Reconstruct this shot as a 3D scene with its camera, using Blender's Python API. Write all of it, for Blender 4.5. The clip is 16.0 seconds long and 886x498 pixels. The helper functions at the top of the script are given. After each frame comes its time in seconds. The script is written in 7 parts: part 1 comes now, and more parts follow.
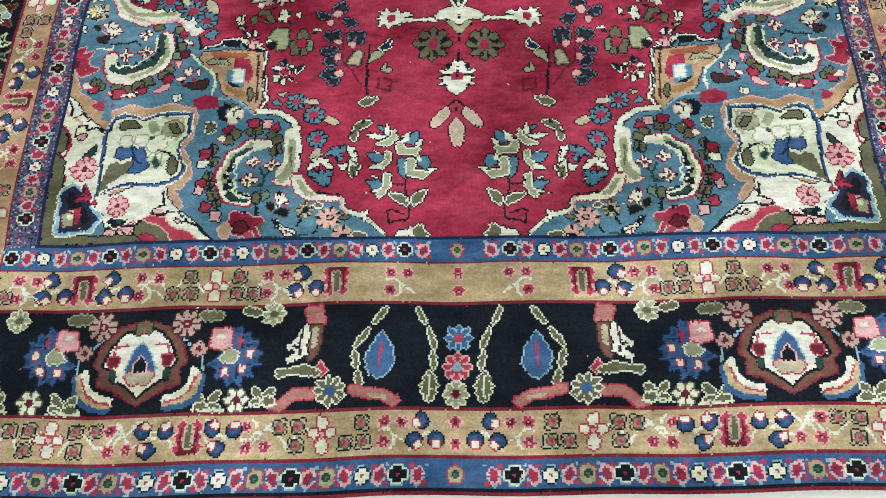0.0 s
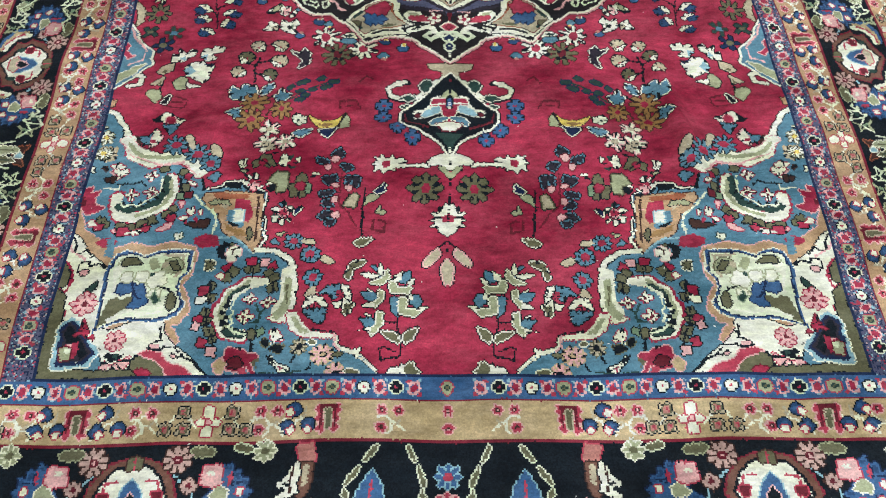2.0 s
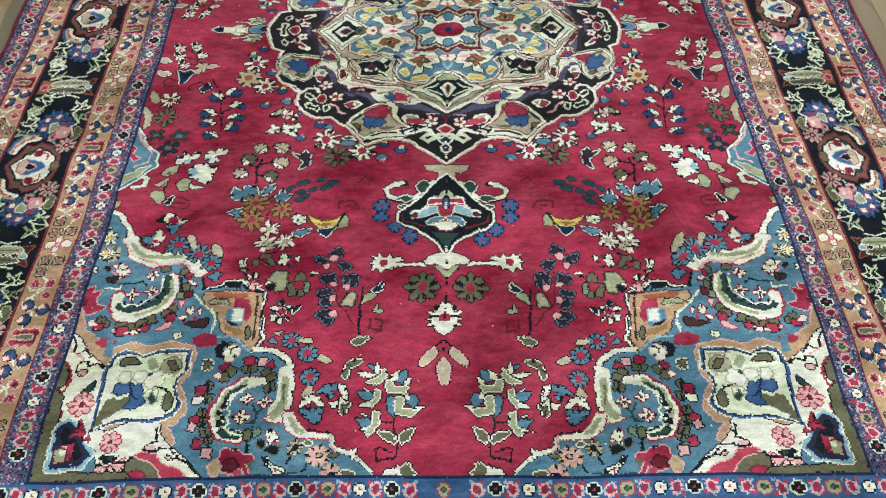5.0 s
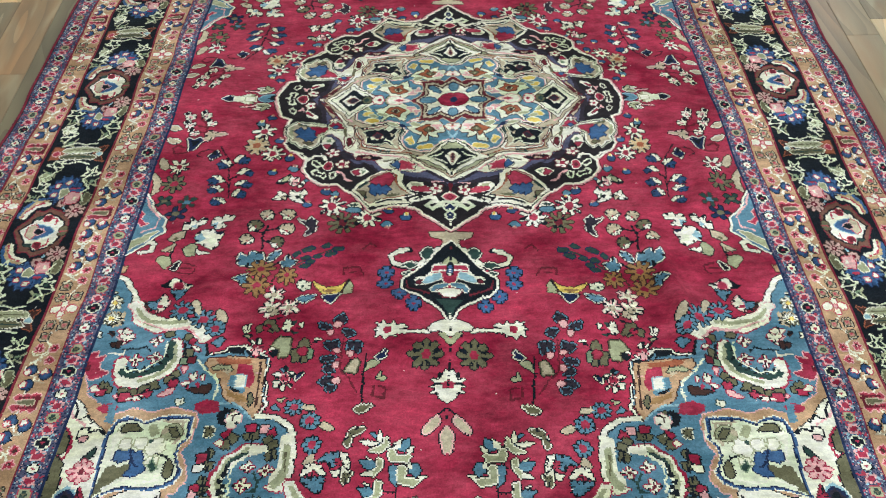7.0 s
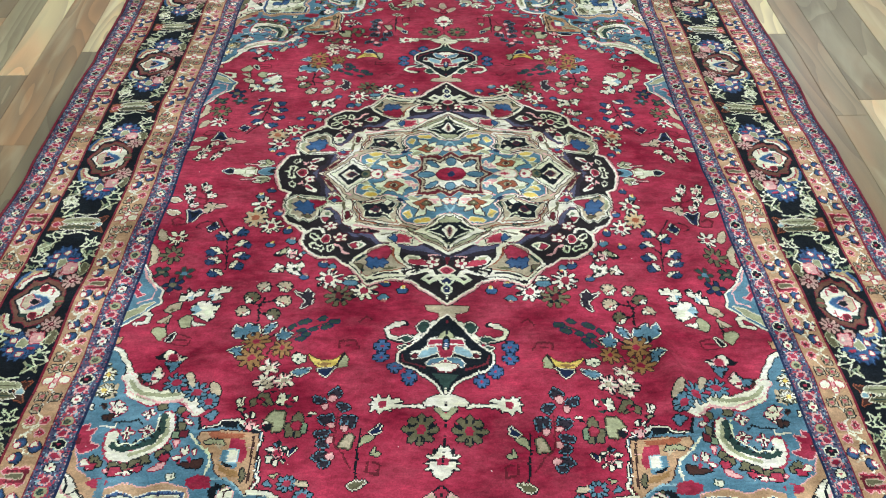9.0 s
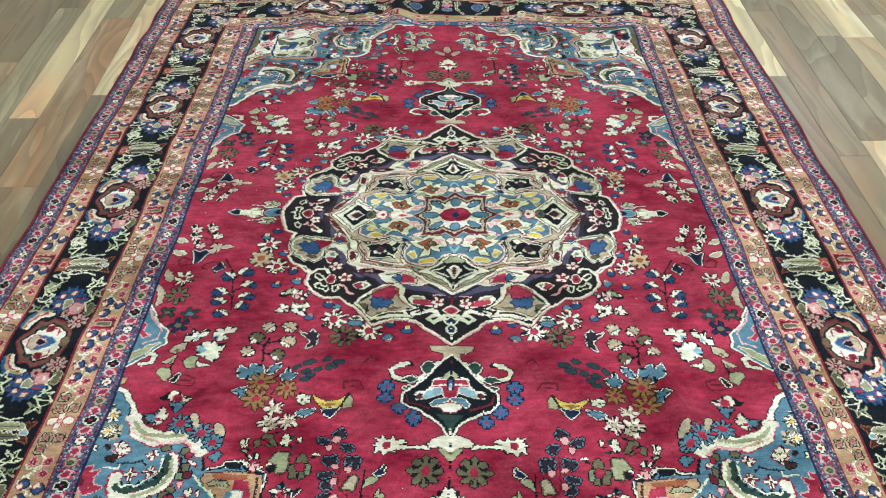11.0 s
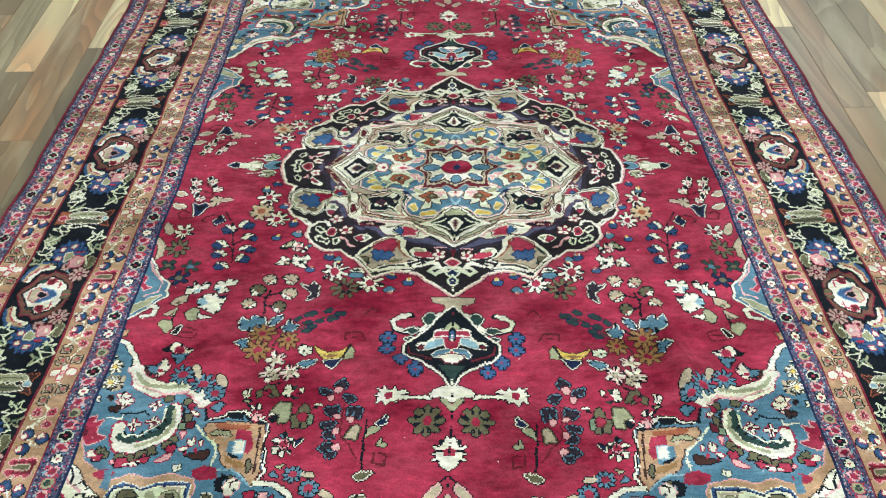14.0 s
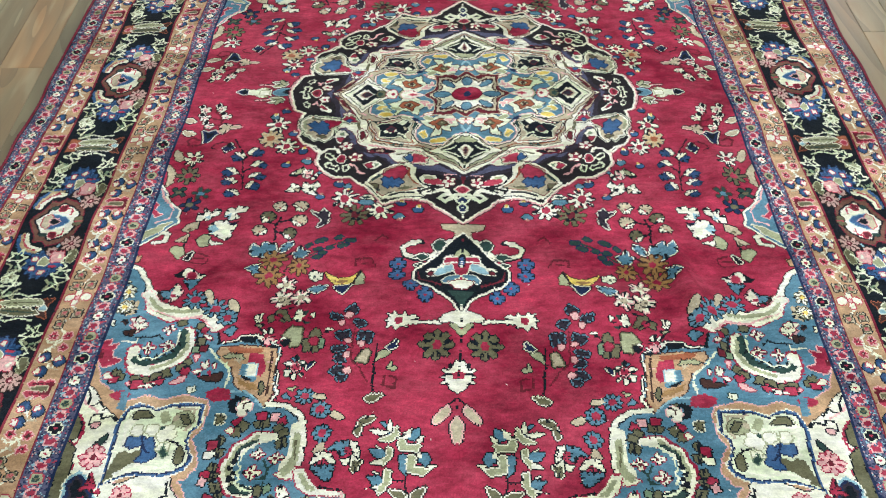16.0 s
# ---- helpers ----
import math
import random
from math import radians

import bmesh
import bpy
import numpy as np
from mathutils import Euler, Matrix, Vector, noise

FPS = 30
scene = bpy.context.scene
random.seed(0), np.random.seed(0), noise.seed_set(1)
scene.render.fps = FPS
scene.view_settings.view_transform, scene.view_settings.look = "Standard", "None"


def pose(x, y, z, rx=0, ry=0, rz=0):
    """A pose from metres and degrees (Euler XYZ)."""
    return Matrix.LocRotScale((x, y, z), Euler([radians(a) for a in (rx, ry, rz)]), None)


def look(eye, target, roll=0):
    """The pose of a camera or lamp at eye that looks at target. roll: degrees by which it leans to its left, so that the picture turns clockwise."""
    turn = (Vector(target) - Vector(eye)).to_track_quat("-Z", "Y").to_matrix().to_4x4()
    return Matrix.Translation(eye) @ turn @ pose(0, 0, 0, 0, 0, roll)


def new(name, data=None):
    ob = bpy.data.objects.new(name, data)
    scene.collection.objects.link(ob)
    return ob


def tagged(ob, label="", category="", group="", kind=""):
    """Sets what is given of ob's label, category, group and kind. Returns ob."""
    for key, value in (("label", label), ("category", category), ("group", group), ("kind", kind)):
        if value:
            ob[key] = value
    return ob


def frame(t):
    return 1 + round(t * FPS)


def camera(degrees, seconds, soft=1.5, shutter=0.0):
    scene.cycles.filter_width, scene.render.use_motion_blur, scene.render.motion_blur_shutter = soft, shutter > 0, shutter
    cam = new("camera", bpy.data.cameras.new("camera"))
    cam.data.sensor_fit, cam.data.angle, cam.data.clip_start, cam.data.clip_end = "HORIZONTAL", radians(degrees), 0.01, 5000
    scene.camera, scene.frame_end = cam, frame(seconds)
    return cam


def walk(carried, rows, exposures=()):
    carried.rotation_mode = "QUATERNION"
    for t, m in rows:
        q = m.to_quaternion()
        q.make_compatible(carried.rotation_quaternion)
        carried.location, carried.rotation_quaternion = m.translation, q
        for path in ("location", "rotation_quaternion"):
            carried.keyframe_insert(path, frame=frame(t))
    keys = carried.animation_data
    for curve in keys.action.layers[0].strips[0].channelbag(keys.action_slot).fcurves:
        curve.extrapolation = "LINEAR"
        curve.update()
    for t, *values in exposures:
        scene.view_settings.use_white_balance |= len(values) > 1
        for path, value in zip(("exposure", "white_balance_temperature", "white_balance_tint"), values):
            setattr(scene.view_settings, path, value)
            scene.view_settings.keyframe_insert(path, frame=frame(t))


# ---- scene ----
cam = camera(55.2, 16.0, soft=1.1)
PATH = [
    (0, (-0.032, -1.73, 1.297), (-0.063, -0.953, -0.545), -4.1),
    (0.5, (-0.032, -1.741, 1.304), (-0.058, -0.883, -0.503), -3.5),
    (1, (-0.034, -1.742, 1.32), (-0.041, -0.813, -0.451), -2.4),
    (1.5, (-0.037, -1.733, 1.339), (-0.032, -0.752, -0.404), -1.4),
    (2, (-0.041, -1.731, 1.349), (-0.028, -0.691, -0.36), -0.8),
    (2.5, (-0.038, -1.727, 1.352), (-0.023, -0.647, -0.331), -0.8),
    (3, (-0.032, -1.728, 1.355), (-0.019, -0.613, -0.306), -0.7),
    (5.5, (-0.031, -1.723, 1.382), (-0.017, -0.485, -0.189), -1.1),
    (6, (-0.03, -1.725, 1.382), (-0.021, -0.451, -0.16), -1.3),
    (6.5, (-0.028, -1.726, 1.388), (-0.027, -0.423, -0.13), -1.5),
    (7, (-0.029, -1.723, 1.389), (-0.022, -0.398, -0.11), -1.0),
    (7.5, (-0.031, -1.72, 1.389), (-0.015, -0.366, -0.083), -0.3),
    (8, (-0.03, -1.718, 1.392), (-0.01, -0.334, -0.051), -0.1),
    (8.5, (-0.028, -1.718, 1.396), (-0.003, -0.302, -0.016), 0.1),
    (9, (-0.028, -1.72, 1.4), (-0.011, -0.278, 0.015), -0.2),
    (9.5, (-0.028, -1.722, 1.402), (-0.018, -0.254, 0.044), -0.5),
    (10, (-0.027, -1.722, 1.405), (-0.022, -0.23, 0.074), -0.6),
    (12.5, (-0.026, -1.734, 1.4), (-0.019, -0.223, 0.09), -0.5),
    (13, (-0.026, -1.733, 1.395), (-0.021, -0.244, 0.06), -0.6),
    (13.5, (-0.024, -1.733, 1.389), (-0.02, -0.266, 0.03), -0.7),
    (14, (-0.027, -1.732, 1.384), (-0.025, -0.288, 0.0), -0.8),
    (14.5, (-0.026, -1.733, 1.377), (-0.032, -0.314, -0.032), -1.0),
    (15, (-0.025, -1.735, 1.374), (-0.033, -0.349, -0.068), -1.1),
    (15.5, (-0.024, -1.74, 1.373), (-0.043, -0.384, -0.097), -1.4),
    (16, (-0.023, -1.744, 1.371), (-0.051, -0.411, -0.119), -1.7),
]
walk(cam, [(t, look(eye, target, roll)) for t, eye, target, roll in PATH], [(0, -0.18), (1.5, -0.14), (3, -0.16), (5.5, -0.14), (8, -0.08), (10, 0.0), (13, 0.0), (16, 0.04)])

# ---- light ----
world = bpy.data.worlds.new("world")
scene.world = world
world.use_nodes = True
world.node_tree.nodes["Background"].inputs[0].default_value = (0.80, 0.90, 1.0, 1)
world.node_tree.nodes["Background"].inputs[1].default_value = 0.12


def area_lamp(name, where, target, sx, sy, power, colour):
    d = bpy.data.lights.new(name, "AREA")
    d.shape, d.size, d.size_y, d.energy, d.color = "RECTANGLE", sx, sy, power, colour
    ob = new(name, d)
    ob.matrix_world = look(where, target)
    return ob


# assumed ceiling lamps, unseen; places and watts set to balance brightness over the rug
LAMPS = [(-1.6, -1.6, 33), (2.3, -1.6, 63), (-1.6, 1.2, 7), (2.3, 1.2, 13), (-1.6, 4.0, 40), (2.3, 4.0, 56)]
for lx, ly, watts in LAMPS:
    area_lamp("assumed_lamp", (lx, ly, 2.885), (lx, ly + 0.001, 0), 1.15, 0.55, watts, (0.93, 1.0, 1.06))


# ---- materials ----
def lin(r, g, b):
    return tuple(((c / 255 + 0.055) / 1.055) ** 2.4 if c > 10 else c / 255 / 12.92 for c in (r, g, b))


def nodes_of(mat):
    mat.use_nodes = True
    t = mat.node_tree
    return t, t.nodes["Principled BSDF"]


def mix_rgb(t, a, b, fac, mode="MIX"):
    m = t.nodes.new("ShaderNodeMix")
    m.data_type, m.blend_type = "RGBA", mode
    for sock, val in ((m.inputs[6], a), (m.inputs[7], b), (m.inputs[0], fac)):
        if hasattr(val, "default_value") or hasattr(val, "links"):
            t.links.new(val, sock)
        elif isinstance(val, tuple):
            sock.default_value = (*val, 1)
        else:
            sock.default_value = val
    return m.outputs[2]


def ramp(t, src, a, b, lo=0.0, hi=1.0):
    m = t.nodes.new("ShaderNodeMapRange")
    t.links.new(src, m.inputs[0])
    m.inputs[1].default_value, m.inputs[2].default_value = a, b
    m.inputs[3].default_value, m.inputs[4].default_value = lo, hi
    return m.outputs[0]


def noise_of(t, scale, detail=2.0, stretch=(1, 1, 1), rough=0.5):
    co = t.nodes.new("ShaderNodeTexCoord")
    mp = t.nodes.new("ShaderNodeMapping")
    mp.inputs["Scale"].default_value = stretch
    nz = t.nodes.new("ShaderNodeTexNoise")
    nz.inputs["Scale"].default_value, nz.inputs["Detail"].default_value = scale, detail
    nz.inputs["Roughness"].default_value = rough
    t.links.new(co.outputs["Object"], mp.inputs[0])
    t.links.new(mp.outputs[0], nz.inputs["Vector"])
    return nz.outputs["Fac"]


def mul(t, src, k):
    f = t.nodes.new("ShaderNodeMath")
    f.operation = "MULTIPLY"
    f.inputs[1].default_value = k
    t.links.new(src, f.inputs[0])
    return f.outputs[0]


def wool(name, rgb, sheen=0.04, grain=(0.78, 1.24), gloss=0.14):
    """Knotted wool pile: every knot takes the dye differently; abrash along the weft, worn patches, loose tufts, and
    the pile's sheen painted in.
    """
    strong = 1.4 if name == "red" else 1.0
    mat = bpy.data.materials.new("wool_" + name)
    t, bsdf = nodes_of(mat)
    c = lin(*rgb)
    g = sum(c) / 3
    weft = ramp(t, noise_of(t, 1.0, 4, (2.2, 95, 1), 0.6), 0.42, 0.62)
    col = mix_rgb(t, c, tuple(x * 0.68 for x in c), mul(t, weft, 0.6 * strong))
    abrash = ramp(t, noise_of(t, 1.0, 4, (4, 48, 1), 0.6), 0.44, 0.64)
    col = mix_rgb(t, col, tuple(min(1, x * 1.25 + 0.12 * g + 0.006) for x in c), mul(t, abrash, 0.5 * strong))
    # broad bright and dark areas of the pile's sheen, mixed into the dye colour
    lay_sheen = ramp(t, noise_of(t, 3.6, 5, (1, 1.7, 1), 0.6), 0.41, 0.60)
    col = mix_rgb(t, col, mix_rgb(t, tuple(x * 0.52 for x in c), tuple(min(1, x * 1.36 + 0.24 * g) for x in c), lay_sheen), 0.55 * strong)
    if name == "red":
        # pale pink patches imitate the sheen of the red field, in colour only
        sheen_patch = ramp(t, noise_of(t, 1.5, 3, (1, 1.3, 1), 0.5), 0.5, 0.7)
        col = mix_rgb(t, col, tuple(min(1, x * 1.2 + 0.35 * g) for x in c), mul(t, sheen_patch, 0.55))
    # worn pile, its paler tint also standing in for pink highlights
    worn = ramp(t, noise_of(t, 11, 6, (0.8, 1.5, 1), 0.7), 0.46, 0.66)
    col = mix_rgb(t, col, tuple(min(1, 1.1 * x + 0.4 * g + 0.004) for x in c), mul(t, worn, 0.5))
    # light and dark from the lay of the pile, multiplied into the colour: ridges along the weft, brushed patches,
    # sparkling tips
    for size, wide, lo, hi in ((70, 0.6, 0.70, 1.30), (17, 0.7, 0.74, 1.26)):
        pile = ramp(t, noise_of(t, size, 4, (wide, 1.5, 1), 0.65), 0.34, 0.66, lo, hi)
        shade = t.nodes.new("ShaderNodeCombineColor")
        for i in range(3):
            t.links.new(pile, shade.inputs[i])
        col = mix_rgb(t, col, shade.outputs[0], 0.55 * strong, "MULTIPLY")
    # single knots and the tips of their tufts, over everything else
    knot = t.nodes.new("ShaderNodeAttribute")
    knot.attribute_name = "knot"
    tuft = ramp(t, noise_of(t, 480, 3), 0.34, 0.66)
    add = t.nodes.new("ShaderNodeMath")
    add.operation = "MULTIPLY_ADD"
    t.links.new(knot.outputs["Fac"], add.inputs[0])
    add.inputs[1].default_value = 0.6
    t.links.new(mul(t, tuft, 0.4), add.inputs[2])
    k_lo, k_hi = grain
    tone = mix_rgb(t, (k_lo, k_lo, k_lo), (k_hi, k_hi, k_hi), add.outputs[0])
    col = mix_rgb(t, col, tone, 1.0, "MULTIPLY")
    t.links.new(col, bsdf.inputs["Base Color"])
    bsdf.inputs["Roughness"].default_value = 0.8 if gloss < 0.2 else 0.55
    bsdf.inputs["Specular IOR Level"].default_value = gloss
    bsdf.inputs["Sheen Weight"].default_value = sheen
    bsdf.inputs["Sheen Roughness"].default_value = 0.4
    bsdf.inputs["Sheen Tint"].default_value = (*[0.08 + 0.92 * x for x in c], 1)
    bump = t.nodes.new("ShaderNodeBump")
    bump.inputs["Strength"].default_value, bump.inputs["Distance"].default_value = 0.6, 0.002
    t.links.new(noise_of(t, 300, 3, (1, 1.25, 1)), bump.inputs["Height"])
    t.links.new(bump.outputs[0], bsdf.inputs["Normal"])
    return mat


def plain(name, rgb, rough=0.7, vary=0.12, scale=6, metal=0.0):
    mat = bpy.data.materials.new(name)
    t, bsdf = nodes_of(mat)
    c = lin(*rgb)
    col = mix_rgb(t, tuple(x * (1 - vary) for x in c), tuple(min(1, x * (1 + vary)) for x in c), noise_of(t, scale, 4))
    t.links.new(col, bsdf.inputs["Base Color"])
    bsdf.inputs["Roughness"].default_value, bsdf.inputs["Metallic"].default_value = rough, metal
    return mat


# dyed yarns of the rug
YARNS = {
    "red": (161, 32, 67), "black": (18, 27, 36), "navy": (25, 43, 80), "blue": (52, 95, 143), "teal": (80, 129, 153),
    "sky": (130, 178, 194), "cream": (244, 249, 211), "tan": (190, 168, 126), "orange": (182, 148, 112), "olive": (102, 102, 76),
    "sage": (158, 166, 128), "green": (42, 70, 66), "pink": (228, 168, 168), "yellow": (228, 198, 90), "maroon": (104, 28, 44),
    "brown": (66, 42, 38), "beige": (182, 172, 144), "rust": (158, 88, 58), "plum": (47, 42, 55), "mint": (222, 242, 196),
    "rose": (180, 54, 80), "violet": (82, 86, 116), "grass": (118, 144, 114), "ochre": (152, 116, 68), "russet": (114, 78, 66), "indigo": (38, 72, 114), "dusk": (180, 118, 110),
    "umber": (36, 33, 38), "wine": (128, 32, 54), "mauve": (190, 158, 150),
}
NAMES = list(YARNS)
WOOLS = [wool(k, v, grain={"cream": (0.88, 1.12), "mint": (0.88, 1.12), "black": (0.5, 1.5)}.get(k, (0.78, 1.24)), gloss=0.32 if k in ("cream", "mint", "sage", "sky", "beige", "pink") else 0.11) for k, v in YARNS.items()]


def wood(tone):
    """Printed oak-look plank: long grain, cathedral figures, darker veins."""
    mat = bpy.data.materials.new("floor_plank")
    t, bsdf = nodes_of(mat)
    info = t.nodes.new("ShaderNodeObjectInfo")
    co = t.nodes.new("ShaderNodeTexCoord")
    off = t.nodes.new("ShaderNodeVectorMath")
    off.operation = "MULTIPLY_ADD"
    t.links.new(info.outputs["Random"], off.inputs[0])
    off.inputs[1].default_value = (7, 31, 0)
    t.links.new(co.outputs["Object"], off.inputs[2])

    def tex(scale, detail, stretch, rough, warp=0.0):
        mp = t.nodes.new("ShaderNodeMapping")
        mp.inputs["Scale"].default_value = stretch
        nz = t.nodes.new("ShaderNodeTexNoise")
        nz.inputs["Scale"].default_value, nz.inputs["Detail"].default_value = scale, detail
        nz.inputs["Roughness"].default_value, nz.inputs["Distortion"].default_value = rough, warp
        t.links.new(off.outputs[0], mp.inputs[0])
        t.links.new(mp.outputs[0], nz.inputs["Vector"])
        return nz.outputs["Fac"]

    c = lin(*tone)
    k = sum(c) / 0.78
    # smoky olive-grey and warm brown figures flowing along the plank, pale cathedral arcs, faint pores
    warm = ramp(t, tex(1.0, 3, (4.0, 1.3, 1), 0.5, 0.8), 0.42, 0.64)
    grey = ramp(t, tex(1.2, 3, (4.5, 1.1, 1), 0.5, 1.0), 0.46, 0.66)
    pale = ramp(t, tex(1.1, 4, (6, 1.2, 1), 0.5, 1.6), 0.55, 0.68)
    # growth rings: soft steps that follow a slow field, drawn out along the plank
    rings = t.nodes.new("ShaderNodeMath")
    rings.operation = "FRACT"
    t.links.new(mul(t, tex(1.0, 2, (4.2, 0.75, 1), 0.45, 0.7), 11.0), rings.inputs[0])
    figure = mul(t, ramp(t, rings.outputs[0], 0.2, 1.0), 0.5)
    fine = ramp(t, tex(60, 4, (8, 0.3, 1), 0.6), 0.3, 0.7)
    col = mix_rgb(t, tuple(x * 1.08 for x in c), (0.37 * k, 0.225 * k, 0.115 * k), mul(t, warm, 0.9))
    col = mix_rgb(t, col, (0.235 * k, 0.215 * k, 0.135 * k), mul(t, grey, 0.75))
    col = mix_rgb(t, col, (min(1, 0.54 * k), min(1, 0.49 * k), min(1, 0.32 * k)), mul(t, pale, 0.6))
    col = mix_rgb(t, col, (0.14 * k, 0.108 * k, 0.068 * k), figure)
    col = mix_rgb(t, col, tuple(min(1, x * 1.3 + 0.02) for x in c), mul(t, fine, 0.12))
    t.links.new(col, bsdf.inputs["Base Color"])
    bsdf.inputs["Roughness"].default_value = 0.34
    bump = t.nodes.new("ShaderNodeBump")
    bump.inputs["Strength"].default_value, bump.inputs["Distance"].default_value = 0.2, 0.0006
    t.links.new(fine, bump.inputs["Height"])
    t.links.new(bump.outputs[0], bsdf.inputs["Normal"])
    return mat


TONES = [(150, 133, 103), (160, 138, 105), (170, 160, 128), (154, 148, 118), (182, 170, 134), (138, 129, 102), (224, 212, 166), (170, 134, 96), (128, 121, 96)]
PLANKS = [wood(c) for c in TONES]
WALL = plain("wall_paint", (214, 212, 204), 0.8, 0.03)
CEIL = plain("ceiling_paint", (232, 232, 228), 0.9, 0.02)
SEAM = plain("plank_joint", (84, 72, 58), 0.8, 0.1)
FRINGE = plain("fringe_cotton", (240, 241, 236), 0.9, 0.1, 90)
CORD = plain("selvedge_wool", (104, 34, 58), 0.9, 0.3, 160)
# glowing face of the assumed ceiling panels
PANEL = bpy.data.materials.new("lamp_diffuser")
PANEL.use_nodes = True
PANEL.node_tree.nodes["Principled BSDF"].inputs["Emission Color"].default_value = (1, 0.98, 0.93, 1)
PANEL.node_tree.nodes["Principled BSDF"].inputs["Emission Strength"].default_value = 1.0


# ---- structure ----
def box_bm(x0, y0, z0, x1, y1, z1, bevel=0.0):
    bm = bmesh.new()
    bmesh.ops.create_cube(bm, size=1, matrix=Matrix.LocRotScale(((x0 + x1) / 2, (y0 + y1) / 2, (z0 + z1) / 2), None, (x1 - x0, y1 - y0, z1 - z0)))
    if bevel:
        bmesh.ops.bevel(bm, geom=bm.edges, offset=bevel, segments=1, affect="EDGES")
    return bm


def part(name, bm, material, parent=None, label=""):
    me = bpy.data.meshes.new(name)
    bm.to_mesh(me)
    bm.free()
    me.materials.append(material)
    ob = new(name, me)
    ob.parent = parent
    if label:
        tagged(ob, label)
    return ob


FLOOR_Z = -0.012
X0, X1, Y0, Y1 = -3.2, 3.2, -3.4, 6.4
floor = tagged(part("floor", box_bm(X0, Y0, -0.15, X1, Y1, FLOOR_Z - 0.003), SEAM),
               "wood-look plank floor in mixed brown, grey and blond strips", "floor", kind="structure")
for nm, b in (("wall_north", (X0 - .12, Y1, -.15, X1 + .12, Y1 + .12, 2.9)), ("wall_south", (X0 - .12, Y0 - .12, -.15, X1 + .12, Y0, 2.9)),
              ("wall_west", (X0 - .12, Y0, -.15, X0, Y1, 2.9)), ("wall_east", (X1, Y0, -.15, X1 + .12, Y1, 2.9))):
    tagged(part(nm, box_bm(*b), WALL), "plain off-white painted wall", "wall", kind="structure")
tagged(part("ceiling", box_bm(X0 - .12, Y0 - .12, 2.9, X1 + .12, Y1 + .12, 3.0), CEIL), "plain white ceiling", "ceiling", kind="structure")


# ---- the rug's design ----
# Half of it is drawn, knot by knot, in millimetres from the centre: u outwards across, v along (towards the door end positive).
# The field is drawn as a quarter and mirrored along; the finished half is mirrored across.
KNOT = 2.7
NU, NH = 410, 585
NV = 2 * NH
yarn = np.zeros((NV, NU), np.uint8)
piece = np.zeros((NV, NU), np.int32)
PIECES = ["field"]
HOSTS = [None]
host = None
GU, GV = np.meshgrid((np.arange(NU) + 0.5) * KNOT, (np.arange(NV) + 0.5 - NH) * KNOT)
# the knotter's hand: edges stray by half a knot, lines wobble
dice = np.random.RandomState(11)
FU, FV = GU, GV
wob = 1.3 * np.sin(GU / 9.0 + 2 * np.sin(GV / 23.0)) + 0.8 * np.sin(GV / 6.1 + GU / 17.0)
calm = np.where((FU > 690) | (np.abs(FV) > 1158), 0.45, 1.0)
GU = FU + calm * wob + dice.uniform(-1, 1, FU.shape) * KNOT * 0.36
GV = FV + calm * 1.2 * np.sin(FV / 8.0 + 2 * np.sin(FU / 19.0)) + dice.uniform(-1, 1, FU.shape) * KNOT * 0.36
WHOLE = {"corner_spandrel", "corner_ground", "medallion", "star_band", "ribbon", "medallion_heart"}
current = 0
site = (False, 0, 0, 1, 1)


def start_piece(name):
    global current
    if name in WHOLE and name in PIECES:
        current = PIECES.index(name)
        return
    PIECES.append(name)
    HOSTS.append(host)
    current = len(PIECES) - 1


def at(swap=False, a0=0, b0=0, sa=1, sb=1):
    """Where the next strokes go: along a stripe across the rug, or along a side."""
    global site
    site = (swap, a0, b0, sa, sb)


def spot(p):
    swap, a0, b0, sa, sb = site
    a, b = a0 + sa * p[0], b0 + sb * p[1]
    return (b, a) if swap else (a, b)


def window(u0, v0, u1, v1):
    a, b = max(0, int(u0 // KNOT) - 3), max(0, int(v0 // KNOT) - 3 + NH)
    c, d = min(NU, int(u1 // KNOT) + 4), min(NV, int(v1 // KNOT) + 4 + NH)
    return slice(b, max(b, d)), slice(a, max(a, c))


def grow(m, n=1):
    for _ in range(n):
        g = m.copy()
        g[1:] |= m[:-1]
        g[:-1] |= m[1:]
        g[:, 1:] |= m[:, :-1]
        g[:, :-1] |= m[:, 1:]
        m = g
    return m


def lay(w, m, col, out=None, n=1):
    if m.size == 0:
        return
    if out:
        g = grow(m, n)
        yarn[w][g] = NAMES.index(out)
        piece[w][g] = current
    yarn[w][m] = NAMES.index(col)
    piece[w][m] = current


def band(name, u0, v0, u1, v1, col, side):
    """A stripe round the rug, in one yarn at the ends and another along the sides."""
    start_piece(name)
    av = np.abs(FV)
    m = (FU < u1) & (av < v1) & ~((FU < u0) & (av < v0))
    lay((slice(None), slice(None)), m, col)
    lay((slice(None), slice(None)), m & (FU > u0) & (av < v0), side)


def poly(col, *pts, out=None, n=1):
    pts = [spot(p) for p in pts]
    us, vs = [p[0] for p in pts], [p[1] for p in pts]
    w = window(min(us), min(vs), max(us), max(vs))
    x, y = GU[w], GV[w]
    m = np.zeros(x.shape, bool)
    for (ax, ay), (bx, by) in zip(pts, pts[1:] + pts[:1]):
        if ay != by:
            m ^= ((ay > y) != (by > y)) & (x < (bx - ax) * (y - ay) / (by - ay) + ax)
    lay(w, m, col, out, n)


